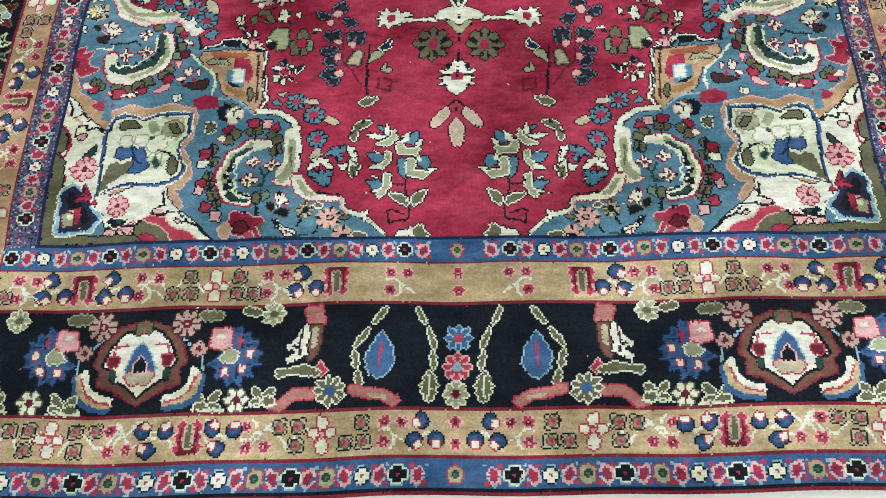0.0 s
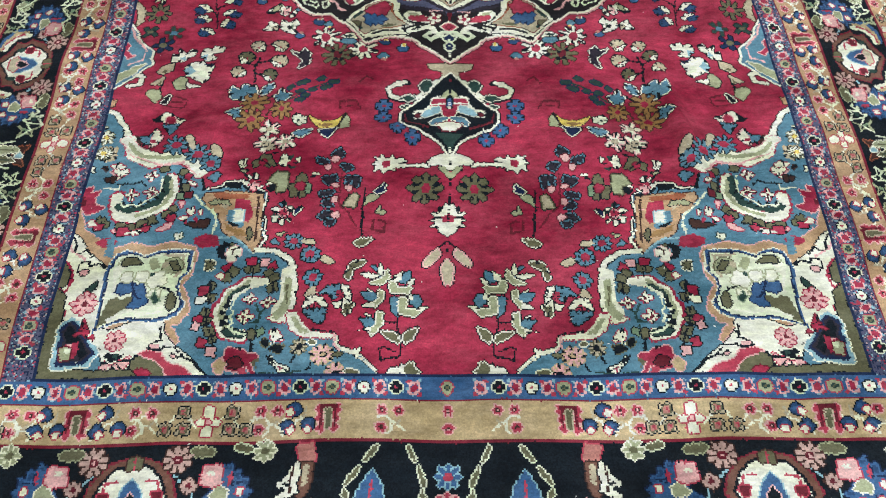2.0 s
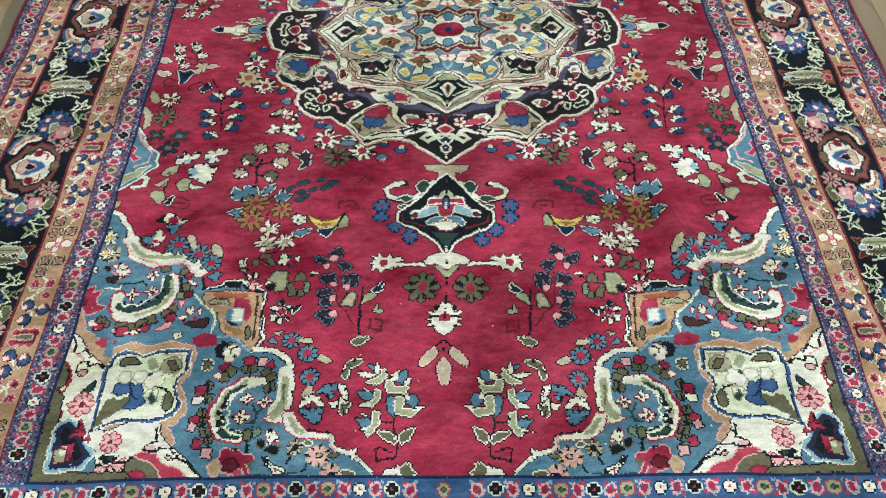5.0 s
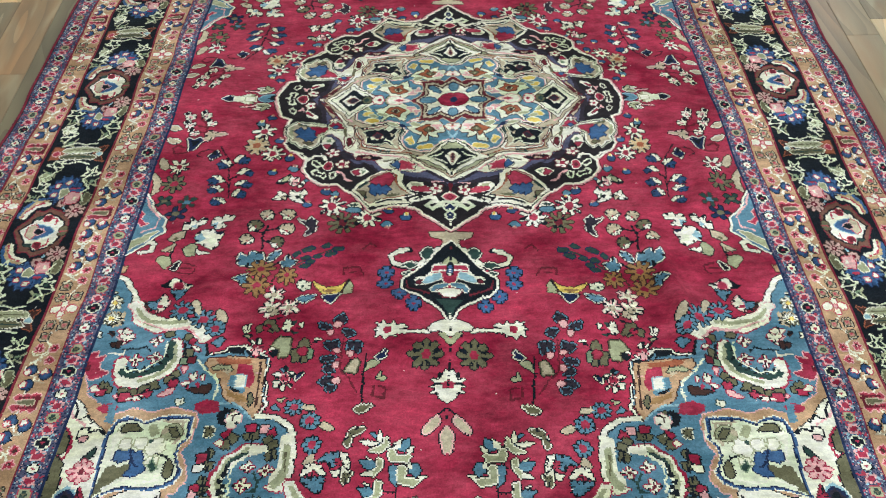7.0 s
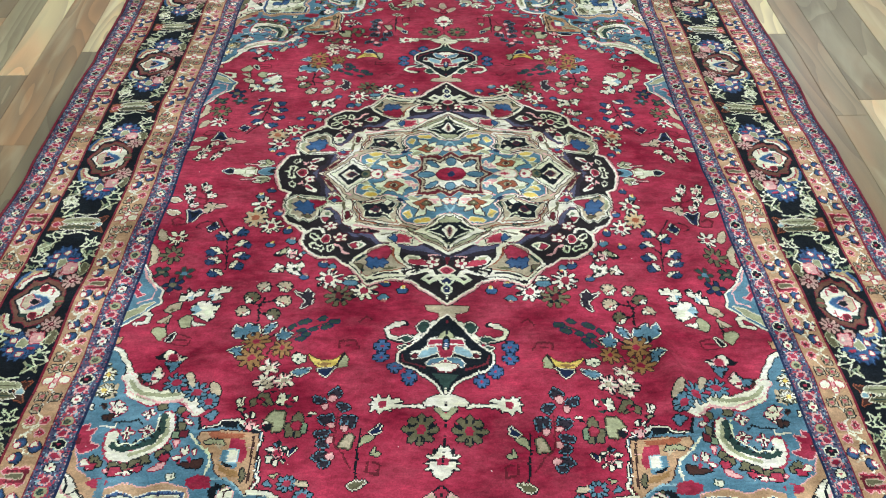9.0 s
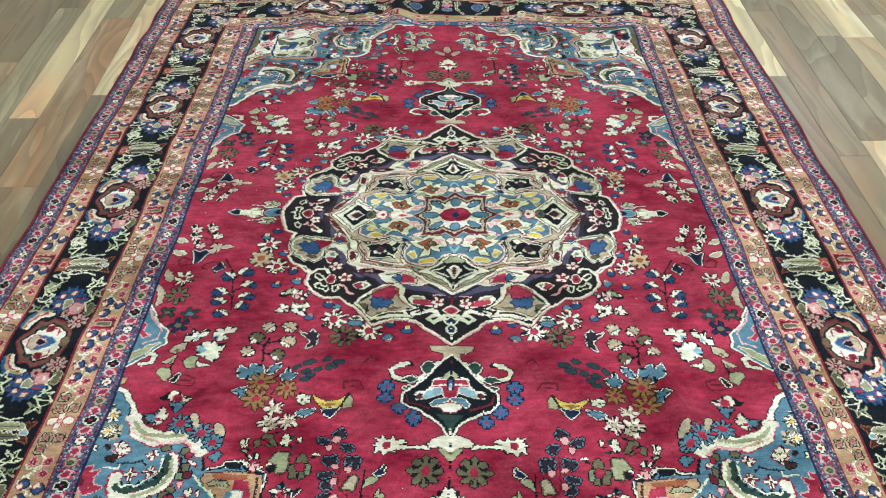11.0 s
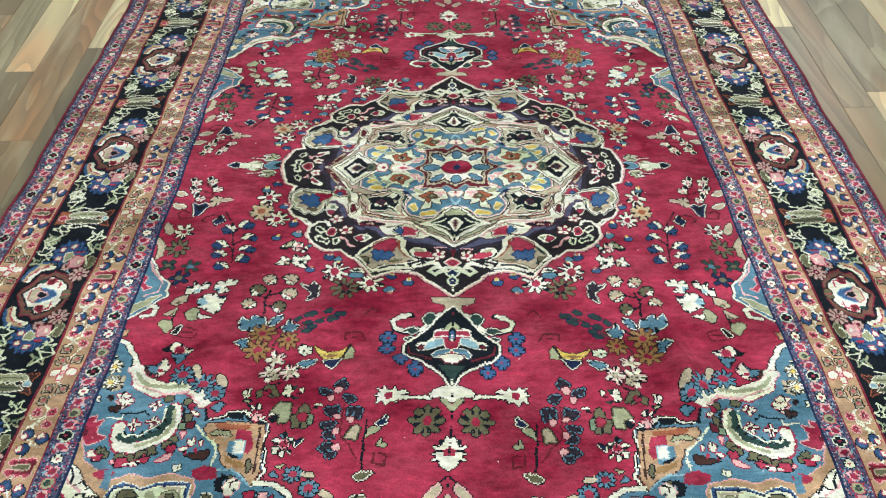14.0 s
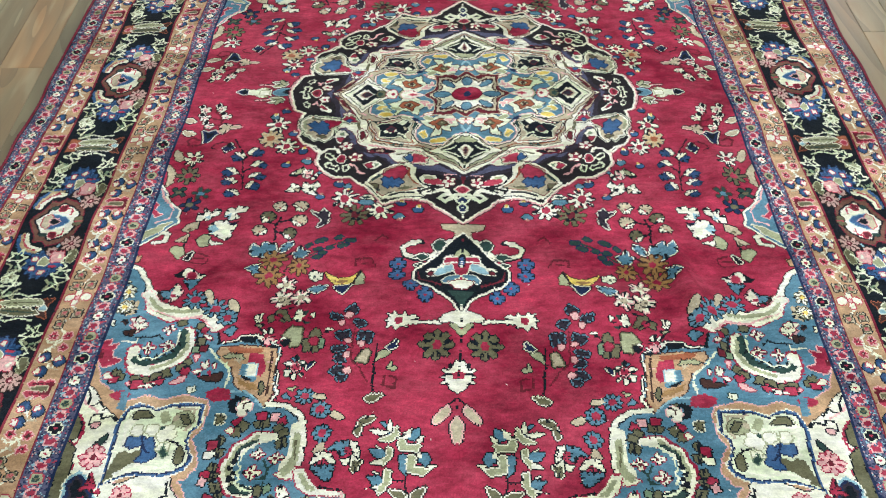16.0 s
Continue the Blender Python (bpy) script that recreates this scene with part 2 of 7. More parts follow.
def line(col, wd, *pts, out=None):
    pts, wd = [spot(p) for p in pts], max(wd, 3.9)
    us, vs = [p[0] for p in pts], [p[1] for p in pts]
    w = window(min(us) - wd, min(vs) - wd, max(us) + wd, max(vs) + wd)
    x, y = GU[w], GV[w]
    m = np.zeros(x.shape, bool)
    for (ax, ay), (bx, by) in zip(pts, pts[1:]):
        dx, dy = bx - ax, by - ay
        k = np.clip(((x - ax) * dx + (y - ay) * dy) / max(1e-6, dx * dx + dy * dy), 0, 1)
        m |= (x - ax - k * dx) ** 2 + (y - ay - k * dy) ** 2 < (wd / 2) ** 2
    lay(w, m, col, out)


def disc(col, c, r, out=None, ratio=1.0, n=1):
    c = spot(c)
    rv = r * ratio
    if site[0]:
        r, rv = rv, r
    w = window(c[0] - r, c[1] - rv, c[0] + r, c[1] + rv)
    lay(w, ((GU[w] - c[0]) / r) ** 2 + ((GV[w] - c[1]) / rv) ** 2 < 1, col, out, n)


def rosette(c, r, col, eye, n=8, out=None, cut=0.3, turn=0.0, heart=0.34):
    """A flower of n blunt petals, set apart by the outline's yarn, with an eye."""
    c = spot(c)
    w = window(c[0] - r, c[1] - r, c[0] + r, c[1] + r)
    x, y = GU[w] - c[0], GV[w] - c[1]
    a, d = np.arctan2(y, x) + turn, np.hypot(x, y)
    wave = np.cos(n * a)
    m = d < r * (1 - cut / 2 + cut / 2 * np.clip(wave * 1.6, -1, 1))
    lay(w, m, col, out)
    if out and r > 13:
        lay(w, m & (wave < -0.62) & (d > r * 0.42), out)
    lay(w, d < r * heart, eye)


def plus(c, r, col, eye, out=None, turn=0.0):
    """A flower of four blunt petals set crosswise."""
    c = spot(c)
    w = window(c[0] - r, c[1] - r, c[0] + r, c[1] + r)
    x, y = np.abs(FU[w] - c[0]), np.abs(FV[w] - c[1])
    m = ((x < r) & (y < r * 0.5)) | ((y < r) & (x < r * 0.5))
    lay(w, m, col, out)
    lay(w, ((x < KNOT * 1.2) & (y < KNOT * 0.6)) | ((y < KNOT * 1.2) & (x < KNOT * 0.6)), eye)


def chip(c, r, col, out="black"):
    """A small squarish bud, each one tilted its own way."""
    k = (c[0] * 0.37 + c[1] * 0.53) % 1.2 - 0.6
    a, b = r * (1.05 + 0.25 * k), r * (1.0 - 0.2 * k)
    co, si = math.cos(k), math.sin(k)
    poly(col, *[(c[0] + co * x - si * y, c[1] + si * x + co * y) for x, y in ((-a, -b), (a * 0.9, -b), (a, b * 0.8), (-a * 0.8, b))], out=out)


def tulip(c, way, r, col="teal", cup="sage"):
    """A side-on tulip: pointed petals edged in cream over a cup."""
    for k in (-58, 52, -22, 16):
        a = math.radians(way + k)
        leaf(c, (c[0] - r * math.cos(a), c[1] + r * math.sin(a)), r * 0.36, col, "cream")
    a, b = math.radians(way + 80), math.radians(way - 80)
    line("cream", 11, (c[0] - r * 0.5 * math.cos(a), c[1] + r * 0.5 * math.sin(a)), c, (c[0] - r * 0.5 * math.cos(b), c[1] + r * 0.5 * math.sin(b)))
    line(cup, 5.5, (c[0] - r * 0.42 * math.cos(a), c[1] + r * 0.42 * math.sin(a)), c, (c[0] - r * 0.42 * math.cos(b), c[1] + r * 0.42 * math.sin(b)))


def leaf(p, q, wd, col, out=None, vein=None):
    """A pointed leaf from p to q."""
    (ax, ay), (bx, by) = spot(p), spot(q)
    L = max(1.0, math.hypot(bx - ax, by - ay))
    w = window(min(ax, bx) - wd, min(ay, by) - wd, max(ax, bx) + wd, max(ay, by) + wd)
    x, y = GU[w] - ax, GV[w] - ay
    k = (x * (bx - ax) + y * (by - ay)) / L / L
    d = np.abs(x * (by - ay) - y * (bx - ax)) / L
    teeth = 0.68 + 0.5 * ((k * max(2.0, L / 12)) % 1) if host == "main_border" else 1.0
    m = (k > 0) & (k < 1) & (d < wd / 2 * np.sqrt(np.clip(4 * k * (1 - k), 0, 1)) * teeth)
    lay(w, m, col, out)
    if vein:
        lay(w, m & (d < KNOT * 0.6) & (k > 0.12) & (k < 0.88), vein)


def tuft(c, way, r, col, base):
    """A blossom seen from the side: five pointed petals spread from a foot. way: degrees, 0 towards the middle, -90 away from the near end."""
    fx, fy = c[0] + r * 0.5 * math.cos(math.radians(way)), c[1] - r * 0.5 * math.sin(math.radians(way))
    for k in (-62, 62, -32, 32, 0):
        a = math.radians(way + k)
        tip = (fx - r * 1.15 * math.cos(a), fy + r * 1.15 * math.sin(a))
        leaf((fx, fy), tip, r * 0.38, col, "black")
    for k in (-48, 0, 48):
        a = math.radians(way + k)
        leaf((fx, fy), (fx - r * 0.75 * math.cos(a), fy + r * 0.75 * math.sin(a)), r * 0.3, base)


# DESIGN BEGIN
# corner spandrel
start_piece("corner_spandrel")
poly("teal", (742, 510), (684, 567), (655, 606), (641, 651), (605, 690), (561, 691), (516, 691), (477, 735), (469, 771), (425, 767), (393, 758), (351, 780), (352, 839), (344, 864), (361, 918), (328, 910), (300, 929), (283, 951), (272, 1017), (278, 1045), (245, 1079), (196, 1084), (191, 1108), (147, 1126), (113, 1164), (110, 1211), (764, 1197), (778, 777), out="cream")
line("black", 5, (475, 743), (468, 771))
start_piece("flame")
poly("orange", (721, 831), (717, 807), (688, 810), (673, 855), (644, 877), (624, 899), (613, 904), (579, 891), (547, 899), (509, 888), (464, 899), (460, 920), (464, 967), (476, 982), (459, 1008), (455, 1037), (466, 1058), (482, 1067), (469, 1080), (461, 1095), (470, 1097), (487, 1071), (621, 1063), (655, 927), (696, 873), out="pink")
start_piece("flame")
poly("red", (649, 884), (626, 875), (607, 883), (614, 900), (634, 899))
poly("teal", (628, 880), (614, 878), (610, 921), (625, 918))
poly("rust", (721, 809), (706, 802), (694, 822), (711, 829))
start_piece("leaf_spray")
poly("red", (717, 746), (697, 762), (679, 755), (682, 773), (662, 768), (667, 786), (662, 801), (646, 809), (675, 823), (689, 805), (702, 800), (702, 780), (719, 769), out="pink")
poly("maroon", (712, 779), (692, 775), (683, 800), (701, 807))
poly("navy", (705, 785), (698, 777), (693, 795))
poly("ochre", (719, 799), (705, 795), (703, 817), (715, 819))
start_piece("leaf_scroll")
line("red", 26, (535, 741), (526, 772), (532, 800), (557, 821), (588, 835), (613, 832), (629, 809), (628, 782))
line("cream", 21, (535, 741), (526, 772), (534, 800), (557, 821), (588, 834), (614, 829), (626, 809), (628, 784))
line("sage", 8, (533, 746), (527, 775), (536, 799), (559, 821), (585, 830))
line("green", 14, (542, 741), (539, 774), (552, 799), (580, 811), (603, 817), (620, 807))
poly("black", (554, 752), (550, 739), (539, 758))
poly("black", (553, 773), (549, 760), (538, 778))
poly("black", (561, 787), (557, 775), (546, 793))
poly("black", (574, 797), (570, 785), (559, 803))
poly("black", (588, 804), (584, 792), (573, 810))
poly("black", (602, 806), (598, 794), (587, 812))
poly("black", (617, 806), (613, 793), (601, 811))
line("mint", 2, (551, 736), (549, 764), (553, 781), (566, 791), (579, 798), (585, 806), (600, 803), (609, 810), (619, 797))
start_piece("flower")
rosette((573, 735), 12, "cream", "maroon", 4, out="red", cut=0.5, heart=0.3)
start_piece("flower")
rosette((601, 780), 13, "cream", "maroon", 4, out="red", cut=0.5, heart=0.3)
start_piece("flower")
rosette((568, 776), 13, "cream", "maroon", 4, out="red", cut=0.5, heart=0.3)
start_piece("flower")
poly("beige", (691, 676), (681, 661), (657, 664), (655, 688), (669, 696), (689, 687), out="tan")
poly("brown", (685, 677), (673, 669), (663, 677), (672, 688))
disc("ochre", (674, 677), 4)
start_piece("flower")
poly("brown", (671, 709), (663, 704), (657, 722), (666, 724))
poly("cream", (658, 709), (646, 701), (625, 713), (624, 733), (639, 743), (640, 725), out="red")
poly("pink", (657, 722), (641, 717), (643, 733))
poly("brown", (661, 737), (643, 733), (638, 751), (653, 748), out="black")
start_piece("flower")
poly("plum", (711, 710), (700, 702), (694, 721), (705, 721))
poly("cream", (695, 713), (686, 708), (685, 724), (696, 721), out="black")
poly("cream", (713, 689), (705, 687), (704, 700))
start_piece("vine")
line("black", 3, (632, 756), (603, 755), (588, 747), (580, 758))
line("cream", 2, (657, 763), (629, 767), (628, 759))
start_piece("leaf_scroll")
line("red", 31, (639, 643), (617, 681), (582, 703), (539, 689), (501, 703), (485, 727))
line("cream", 27, (639, 643), (617, 681), (582, 701), (539, 686), (503, 701), (485, 725))
line("sage", 11, (627, 660), (608, 687), (578, 697), (534, 689))
line("olive", 3, (619, 671), (603, 690), (574, 696), (541, 690))
start_piece("bud")
chip((551, 720), 8, "olive")
start_piece("bud")
chip((515, 726), 8, "olive")
start_piece("bud")
chip((505, 737), 8, "red")
start_piece("bud")
chip((505, 765), 8, "olive")
start_piece("bud")
chip((509, 785), 8, "grass")
start_piece("bud")
chip((495, 781), 8, "maroon")
start_piece("bud")
chip((519, 815), 8, "olive")
start_piece("bud")
chip((530, 827), 8, "olive")
start_piece("bud")
chip((518, 835), 9, "red")
start_piece("bud")
chip((556, 841), 9, "olive")
start_piece("bud")
chip((571, 850), 9, "olive")
start_piece("bud")
chip((562, 858), 8, "red")
start_piece("bud")
chip((608, 854), 8, "olive")
start_piece("bud")
chip((591, 855), 8, "olive")
start_piece("bud")
chip((603, 866), 9, "red")
start_piece("bud")
chip((649, 838), 9, "olive")
start_piece("bud")
chip((638, 846), 8, "olive")
start_piece("bud")
chip((651, 853), 8, "red")
start_piece("vine")
line("black", 2, (519, 742), (508, 773))
line("black", 2, (547, 846), (576, 857))
start_piece("flower")
poly("cream", (505, 747), (492, 750), (482, 763), (495, 760), out="red")
start_piece("flower")
poly("pink", (511, 800), (497, 796), (501, 813), out="red")
start_piece("flower")
poly("cream", (494, 816), (480, 811), (478, 828), (490, 828), out="red")
poly("cream", (473, 819), (465, 814), (463, 831), out="red")
poly("cream", (506, 833), (492, 830), (492, 845), out="red")
start_piece("leaf")
poly("brown", (494, 848), (476, 843), (448, 837), (450, 856), (475, 855), out="black")
poly("red", (482, 833), (469, 834), (470, 846))
start_piece("flower")
poly("pink", (543, 863), (529, 849), (515, 845), (519, 857), (534, 866), out="red")
poly("cream", (599, 871), (582, 862), (568, 858), (570, 870), (586, 874), out="red")
poly("cream", (674, 838), (663, 833), (656, 848), (669, 845), out="red")
poly("pink", (625, 861), (617, 859), (617, 868), out="red")
start_piece("leaf")
poly("cream", (509, 869), (495, 867), (490, 877), (504, 881), out="green")
poly("olive", (503, 872), (495, 872), (498, 878))
start_piece("flame")
poly("red", (473, 880), (452, 870), (427, 876), (421, 898), (449, 902), (466, 894))
start_piece("orange_block")
poly("orange", (464, 779), (402, 776), (357, 782), (353, 839), (351, 890), (361, 916), (377, 892), (409, 876), (422, 867), (433, 827), (456, 807), (468, 791), out="brown")
poly("rust", (453, 779), (401, 781), (380, 784), (383, 794), (441, 792))
poly("sage", (455, 799), (443, 795), (422, 795), (413, 808), (432, 802), (450, 804), out="black")
poly("red", (406, 793), (379, 797), (370, 824), (376, 848), (386, 846), (385, 816), (405, 818))
poly("pink", (371, 814), (361, 812), (360, 822))
poly("teal", (417, 820), (401, 818), (402, 845), (379, 851), (385, 860), (407, 855), (417, 842))
poly("black", (415, 840), (402, 848), (387, 858), (405, 857))
poly("cream", (403, 818), (387, 819), (386, 846), (402, 845), out="sky")
poly("ochre", (423, 845), (405, 860), (382, 863), (373, 877), (391, 875), (417, 864))
poly("olive", (376, 863), (371, 858), (365, 875), (370, 887), out="black")
poly("beige", (435, 807), (419, 805), (422, 818))
line("brown", 4, (365, 789), (361, 851), (360, 887))
start_piece("block_edge")
line("mint", 3, (482, 781), (469, 801), (447, 817), (437, 832), (436, 869))
line("sky", 3, (423, 881), (401, 879), (379, 896), (363, 916))
line("black", 6, (459, 769), (432, 765), (429, 752), (400, 756), (387, 771), (355, 780))
line("cream", 3, (461, 766), (436, 762), (429, 750), (400, 753), (390, 763), (377, 771), (361, 767))
poly("black", (429, 755), (401, 758), (398, 771), (423, 770))
poly("black", (354, 772), (341, 755), (328, 758), (333, 775), (345, 782))
line("cream", 3, (353, 762), (339, 752), (329, 755))
line("cream", 4, (351, 785), (346, 797), (355, 805), (349, 822), (343, 852), (350, 864), (342, 883), (350, 907))
line("black", 3, (346, 790), (349, 825), (346, 864))
start_piece("corner_ground")
poly("cream", (715, 841), (687, 866), (650, 910), (614, 944), (607, 1008), (613, 1061), (581, 1070), (553, 1054), (495, 1055), (489, 1073), (475, 1095), (449, 1117), (404, 1166), (445, 1167), (506, 1124), (536, 1117), (545, 1155), (583, 1148), (595, 1103), (653, 1046), (695, 1037), (705, 1006), (684, 986), (671, 959), (695, 920), (726, 887), out="black")
line("black", 3, (709, 851), (695, 869), (680, 891), (682, 903), (673, 910), (658, 901), (645, 920))
line("pink", 4, (717, 849), (697, 878), (686, 902), (658, 924))
poly("pink", (721, 880), (710, 866), (697, 888), (706, 907), out="red")
poly("olive", (713, 911), (694, 926), (678, 947), (676, 975), (694, 984), (703, 997), (702, 1051), (695, 1151), (586, 1154), (529, 1163), (527, 1178), (722, 1174), (720, 1050), out="black")
line("red", 3, (710, 907), (695, 921), (672, 947), (670, 975), (677, 993))
poly("red", (714, 944), (705, 940), (700, 963), (710, 965))
poly("pink", (707, 990), (686, 984), (672, 996), (674, 1009), (686, 1004), (685, 1022), (668, 1027), (668, 1038), (690, 1042), (699, 1029), out="red")
poly("cream", (699, 999), (690, 995), (691, 1018))
line("black", 3, (664, 948), (663, 929), (649, 927), (646, 936))
poly("pink", (660, 945), (646, 943), (646, 955), (658, 957), out="black")
line("black", 3, (644, 936), (632, 932), (616, 944))
start_piece("leaf")
poly("green", (643, 992), (632, 976), (622, 967), (623, 985), (633, 996), out="black")
start_piece("rosette")
rosette((637, 1014), 21, "pink", "maroon", 8, out="red", cut=0.2, heart=0.25)
start_piece("rosette")
rosette((570, 1091), 18, "pink", "maroon", 8, out="red", cut=0.2, heart=0.25)
start_piece("flower")
poly("black", (586, 1120), (578, 1112), (558, 1117), (551, 1112), (555, 1127), (569, 1133))
poly("green", (573, 1118), (559, 1114), (560, 1127))
poly("pink", (592, 1139), (582, 1131), (568, 1140), (556, 1131), (543, 1121), (542, 1136), (555, 1150), (580, 1154), out="red")
poly("cream", (579, 1141), (560, 1142), (565, 1148))
line("red", 3, (587, 1147), (567, 1154), (550, 1148))
start_piece("leaf")
poly("olive", (538, 1130), (526, 1119), (505, 1120), (490, 1131), (474, 1156), (469, 1167), (538, 1165), out="black")
start_piece("leaf")
disc("red", (519, 1155), 17, out="maroon", ratio=0.5)
start_piece("leaf")
poly("rose", (526, 1117), (508, 1111), (490, 1118), (477, 1135), (447, 1144), (424, 1166), (469, 1167), (485, 1143), (498, 1128), out="pink")
line("black", 4, (497, 1066), (492, 1077), (492, 1092), (508, 1099), (511, 1107), (497, 1112), (486, 1105), (470, 1104), (450, 1123), (459, 1127), (470, 1116))
poly("pink", (510, 1101), (495, 1099), (495, 1109), (507, 1109))
poly("pink", (473, 1123), (462, 1119), (462, 1131), out="black")
line("black", 3, (450, 1125), (434, 1134), (406, 1164))
start_piece("corner_frame")
poly("olive", (691, 985), (672, 996), (670, 1070), (672, 1141), (590, 1145), (535, 1147), (528, 1158), (691, 1158), out="black")
start_piece("corner_medallion")
poly("sky", (650, 1038), (636, 1052), (624, 1071), (607, 1094), (594, 1115), (606, 1126), (611, 1137), (628, 1134), (640, 1140), (670, 1141), (671, 1102), (668, 1088), (674, 1065), (665, 1049), out="cream", n=1)
poly("navy", (649, 1045), (637, 1057), (627, 1075), (611, 1098), (600, 1115), (616, 1128), (642, 1134), (664, 1135), (666, 1100), (663, 1084), (670, 1067), (661, 1052))
poly("plum", (652, 1051), (642, 1057), (636, 1073), (627, 1083), (617, 1098), (607, 1112), (624, 1126), (658, 1129), (660, 1099), (657, 1086), (663, 1070))
poly("black", (653, 1057), (643, 1064), (637, 1076), (626, 1089), (612, 1112), (624, 1122), (630, 1110), (631, 1089), (652, 1089), (658, 1074))
poly("black", (663, 1099), (656, 1093), (655, 1122), (660, 1125))
poly("red", (655, 1093), (633, 1089), (629, 1107), (635, 1122), (643, 1120), (643, 1103))
poly("pink", (652, 1095), (642, 1093), (642, 1101))
poly("sage", (663, 1102), (653, 1097), (642, 1105), (643, 1122), (660, 1127), out="maroon")
disc("mint", (649, 1107), 6)
line("navy", 4, (660, 1133), (638, 1127), (620, 1130))
start_piece("flower")
poly("red", (643, 1076), (633, 1068), (632, 1046), (620, 1068), (600, 1083), (620, 1081), (628, 1074), out="maroon")
start_piece("cartouche")
poly("cream", (615, 942), (605, 915), (585, 904), (569, 909), (555, 918), (539, 912), (525, 906), (506, 903), (466, 905), (463, 949), (476, 968), (480, 985), (473, 1002), (462, 1021), (468, 1042), (485, 1053), (513, 1059), (555, 1052), (579, 1058), (617, 1078), (613, 1041), (614, 998), (616, 962))
poly("blue", (613, 943), (603, 917), (584, 907), (568, 911), (555, 920), (539, 914), (525, 909), (507, 905), (468, 908), (466, 950), (478, 968), (482, 984), (475, 1001), (465, 1019), (470, 1040), (487, 1051), (514, 1057), (555, 1050), (578, 1055), (614, 1074), (610, 1039), (612, 997), (614, 962))
poly("navy", (609, 945), (600, 921), (581, 911), (567, 915), (554, 923), (539, 918), (526, 912), (508, 909), (472, 911), (469, 951), (481, 969), (484, 984), (478, 1000), (468, 1018), (474, 1037), (489, 1047), (515, 1053), (554, 1047), (576, 1052), (611, 1070), (607, 1036), (608, 997), (610, 963))
poly("mint", (606, 947), (597, 923), (579, 914), (566, 918), (553, 926), (539, 921), (526, 915), (510, 913), (475, 915), (473, 953), (483, 969), (487, 984), (481, 999), (472, 1016), (476, 1034), (491, 1044), (516, 1050), (553, 1044), (574, 1048), (607, 1066), (604, 1033), (605, 996), (607, 964))
poly("cream", (602, 947), (593, 928), (580, 922), (569, 927), (575, 938), (586, 947), (592, 970), (591, 1009))
line("sage", 4, (597, 938), (584, 922), (568, 924))
line("beige", 5, (517, 916), (480, 920), (481, 945), (490, 966))
poly("sage", (543, 927), (530, 923), (523, 944), (533, 953))
poly("olive", (591, 940), (584, 924), (570, 924), (550, 937), (571, 938), out="black")
disc("sage", (499, 940), 18, out="olive")
poly("olive", (509, 931), (493, 929), (485, 948), (494, 952), out="black")
disc("beige", (514, 938), 7)
poly("olive", (609, 1066), (602, 1038), (595, 1009), (583, 1002), (574, 1009), (558, 1001), (551, 1017), (559, 1027), (575, 1036), (588, 1051))
poly("beige", (558, 998), (546, 1010), (550, 1021))
poly("blue", (588, 993), (587, 979), (563, 975), (552, 985), (547, 978), (538, 988), (530, 1017), (538, 1026), (549, 1030), (561, 1025), (550, 1012), (559, 994), (577, 1000), out="navy")
line("navy", 3, (561, 978), (554, 998), (542, 1010))
poly("cream", (584, 970), (585, 954), (567, 952), (562, 971), (571, 978), out="sage")
poly("cream", (561, 964), (557, 953), (540, 951), (539, 978), (550, 974), out="sage")
poly("cream", (540, 974), (531, 958), (509, 954), (503, 975), (515, 986), (532, 985), out="sage")
poly("cream", (534, 1003), (526, 990), (508, 993), (510, 1009), out="sage")
poly("green", (538, 962), (533, 953), (527, 958), (531, 967))
poly("green", (525, 1010), (519, 997), (511, 1011), (516, 1020), out="grass")
line("black", 3, (517, 984), (497, 989), (489, 1002))
poly("olive", (496, 1022), (492, 995), (480, 1009), (480, 1027), (487, 1034), out="black")
line("cream", 4, (590, 1049), (575, 1040), (557, 1032), (532, 1039), (500, 1036))
start_piece("leaf_scroll")
line("red", 27, (327, 979), (363, 978), (386, 996), (401, 1027), (401, 1053), (387, 1080), (356, 1087))
line("cream", 21, (326, 979), (361, 978), (384, 996), (398, 1027), (399, 1053), (385, 1078), (356, 1085))
line("sage", 9, (361, 976), (386, 998), (399, 1027), (398, 1051), (386, 1073))
line("black", 8, (368, 985), (382, 998), (390, 1020))
line("green", 5, (360, 983), (375, 989), (387, 1007))
poly("black", (396, 1031), (377, 1026), (396, 1018))
poly("black", (401, 1045), (382, 1040), (400, 1031))
poly("black", (394, 1056), (375, 1051), (393, 1043))
poly("black", (398, 1067), (380, 1062), (398, 1053))
poly("black", (389, 1078), (371, 1073), (389, 1065))
poly("green", (391, 1075), (377, 1069), (351, 1081), (356, 1087), (381, 1084), out="black")
line("mint", 2, (358, 988), (374, 1003), (380, 1021), (383, 1030), (374, 1039), (383, 1047), (374, 1058), (383, 1065), (370, 1076), (353, 1083))
start_piece("corner_spandrel")
poly("teal", (360, 990), (327, 986), (317, 1038), (323, 1070), (352, 1074), (368, 1065), (371, 1014))
start_piece("flower")
rosette((352, 1012), 12, "cream", "maroon", 4, out="red", cut=0.5, heart=0.28)
start_piece("flower")
rosette((318, 1021), 13, "cream", "maroon", 4, out="red", cut=0.5, heart=0.28)
start_piece("flower")
rosette((356, 1048), 13, "cream", "maroon", 4, out="red", cut=0.5, heart=0.28)
start_piece("vine")
line("green", 4, (341, 1024), (331, 1048), (334, 1077), (336, 1105))
line("green", 3, (333, 1044), (321, 1035))
line("green", 3, (334, 1055), (345, 1059))
start_piece("bush")
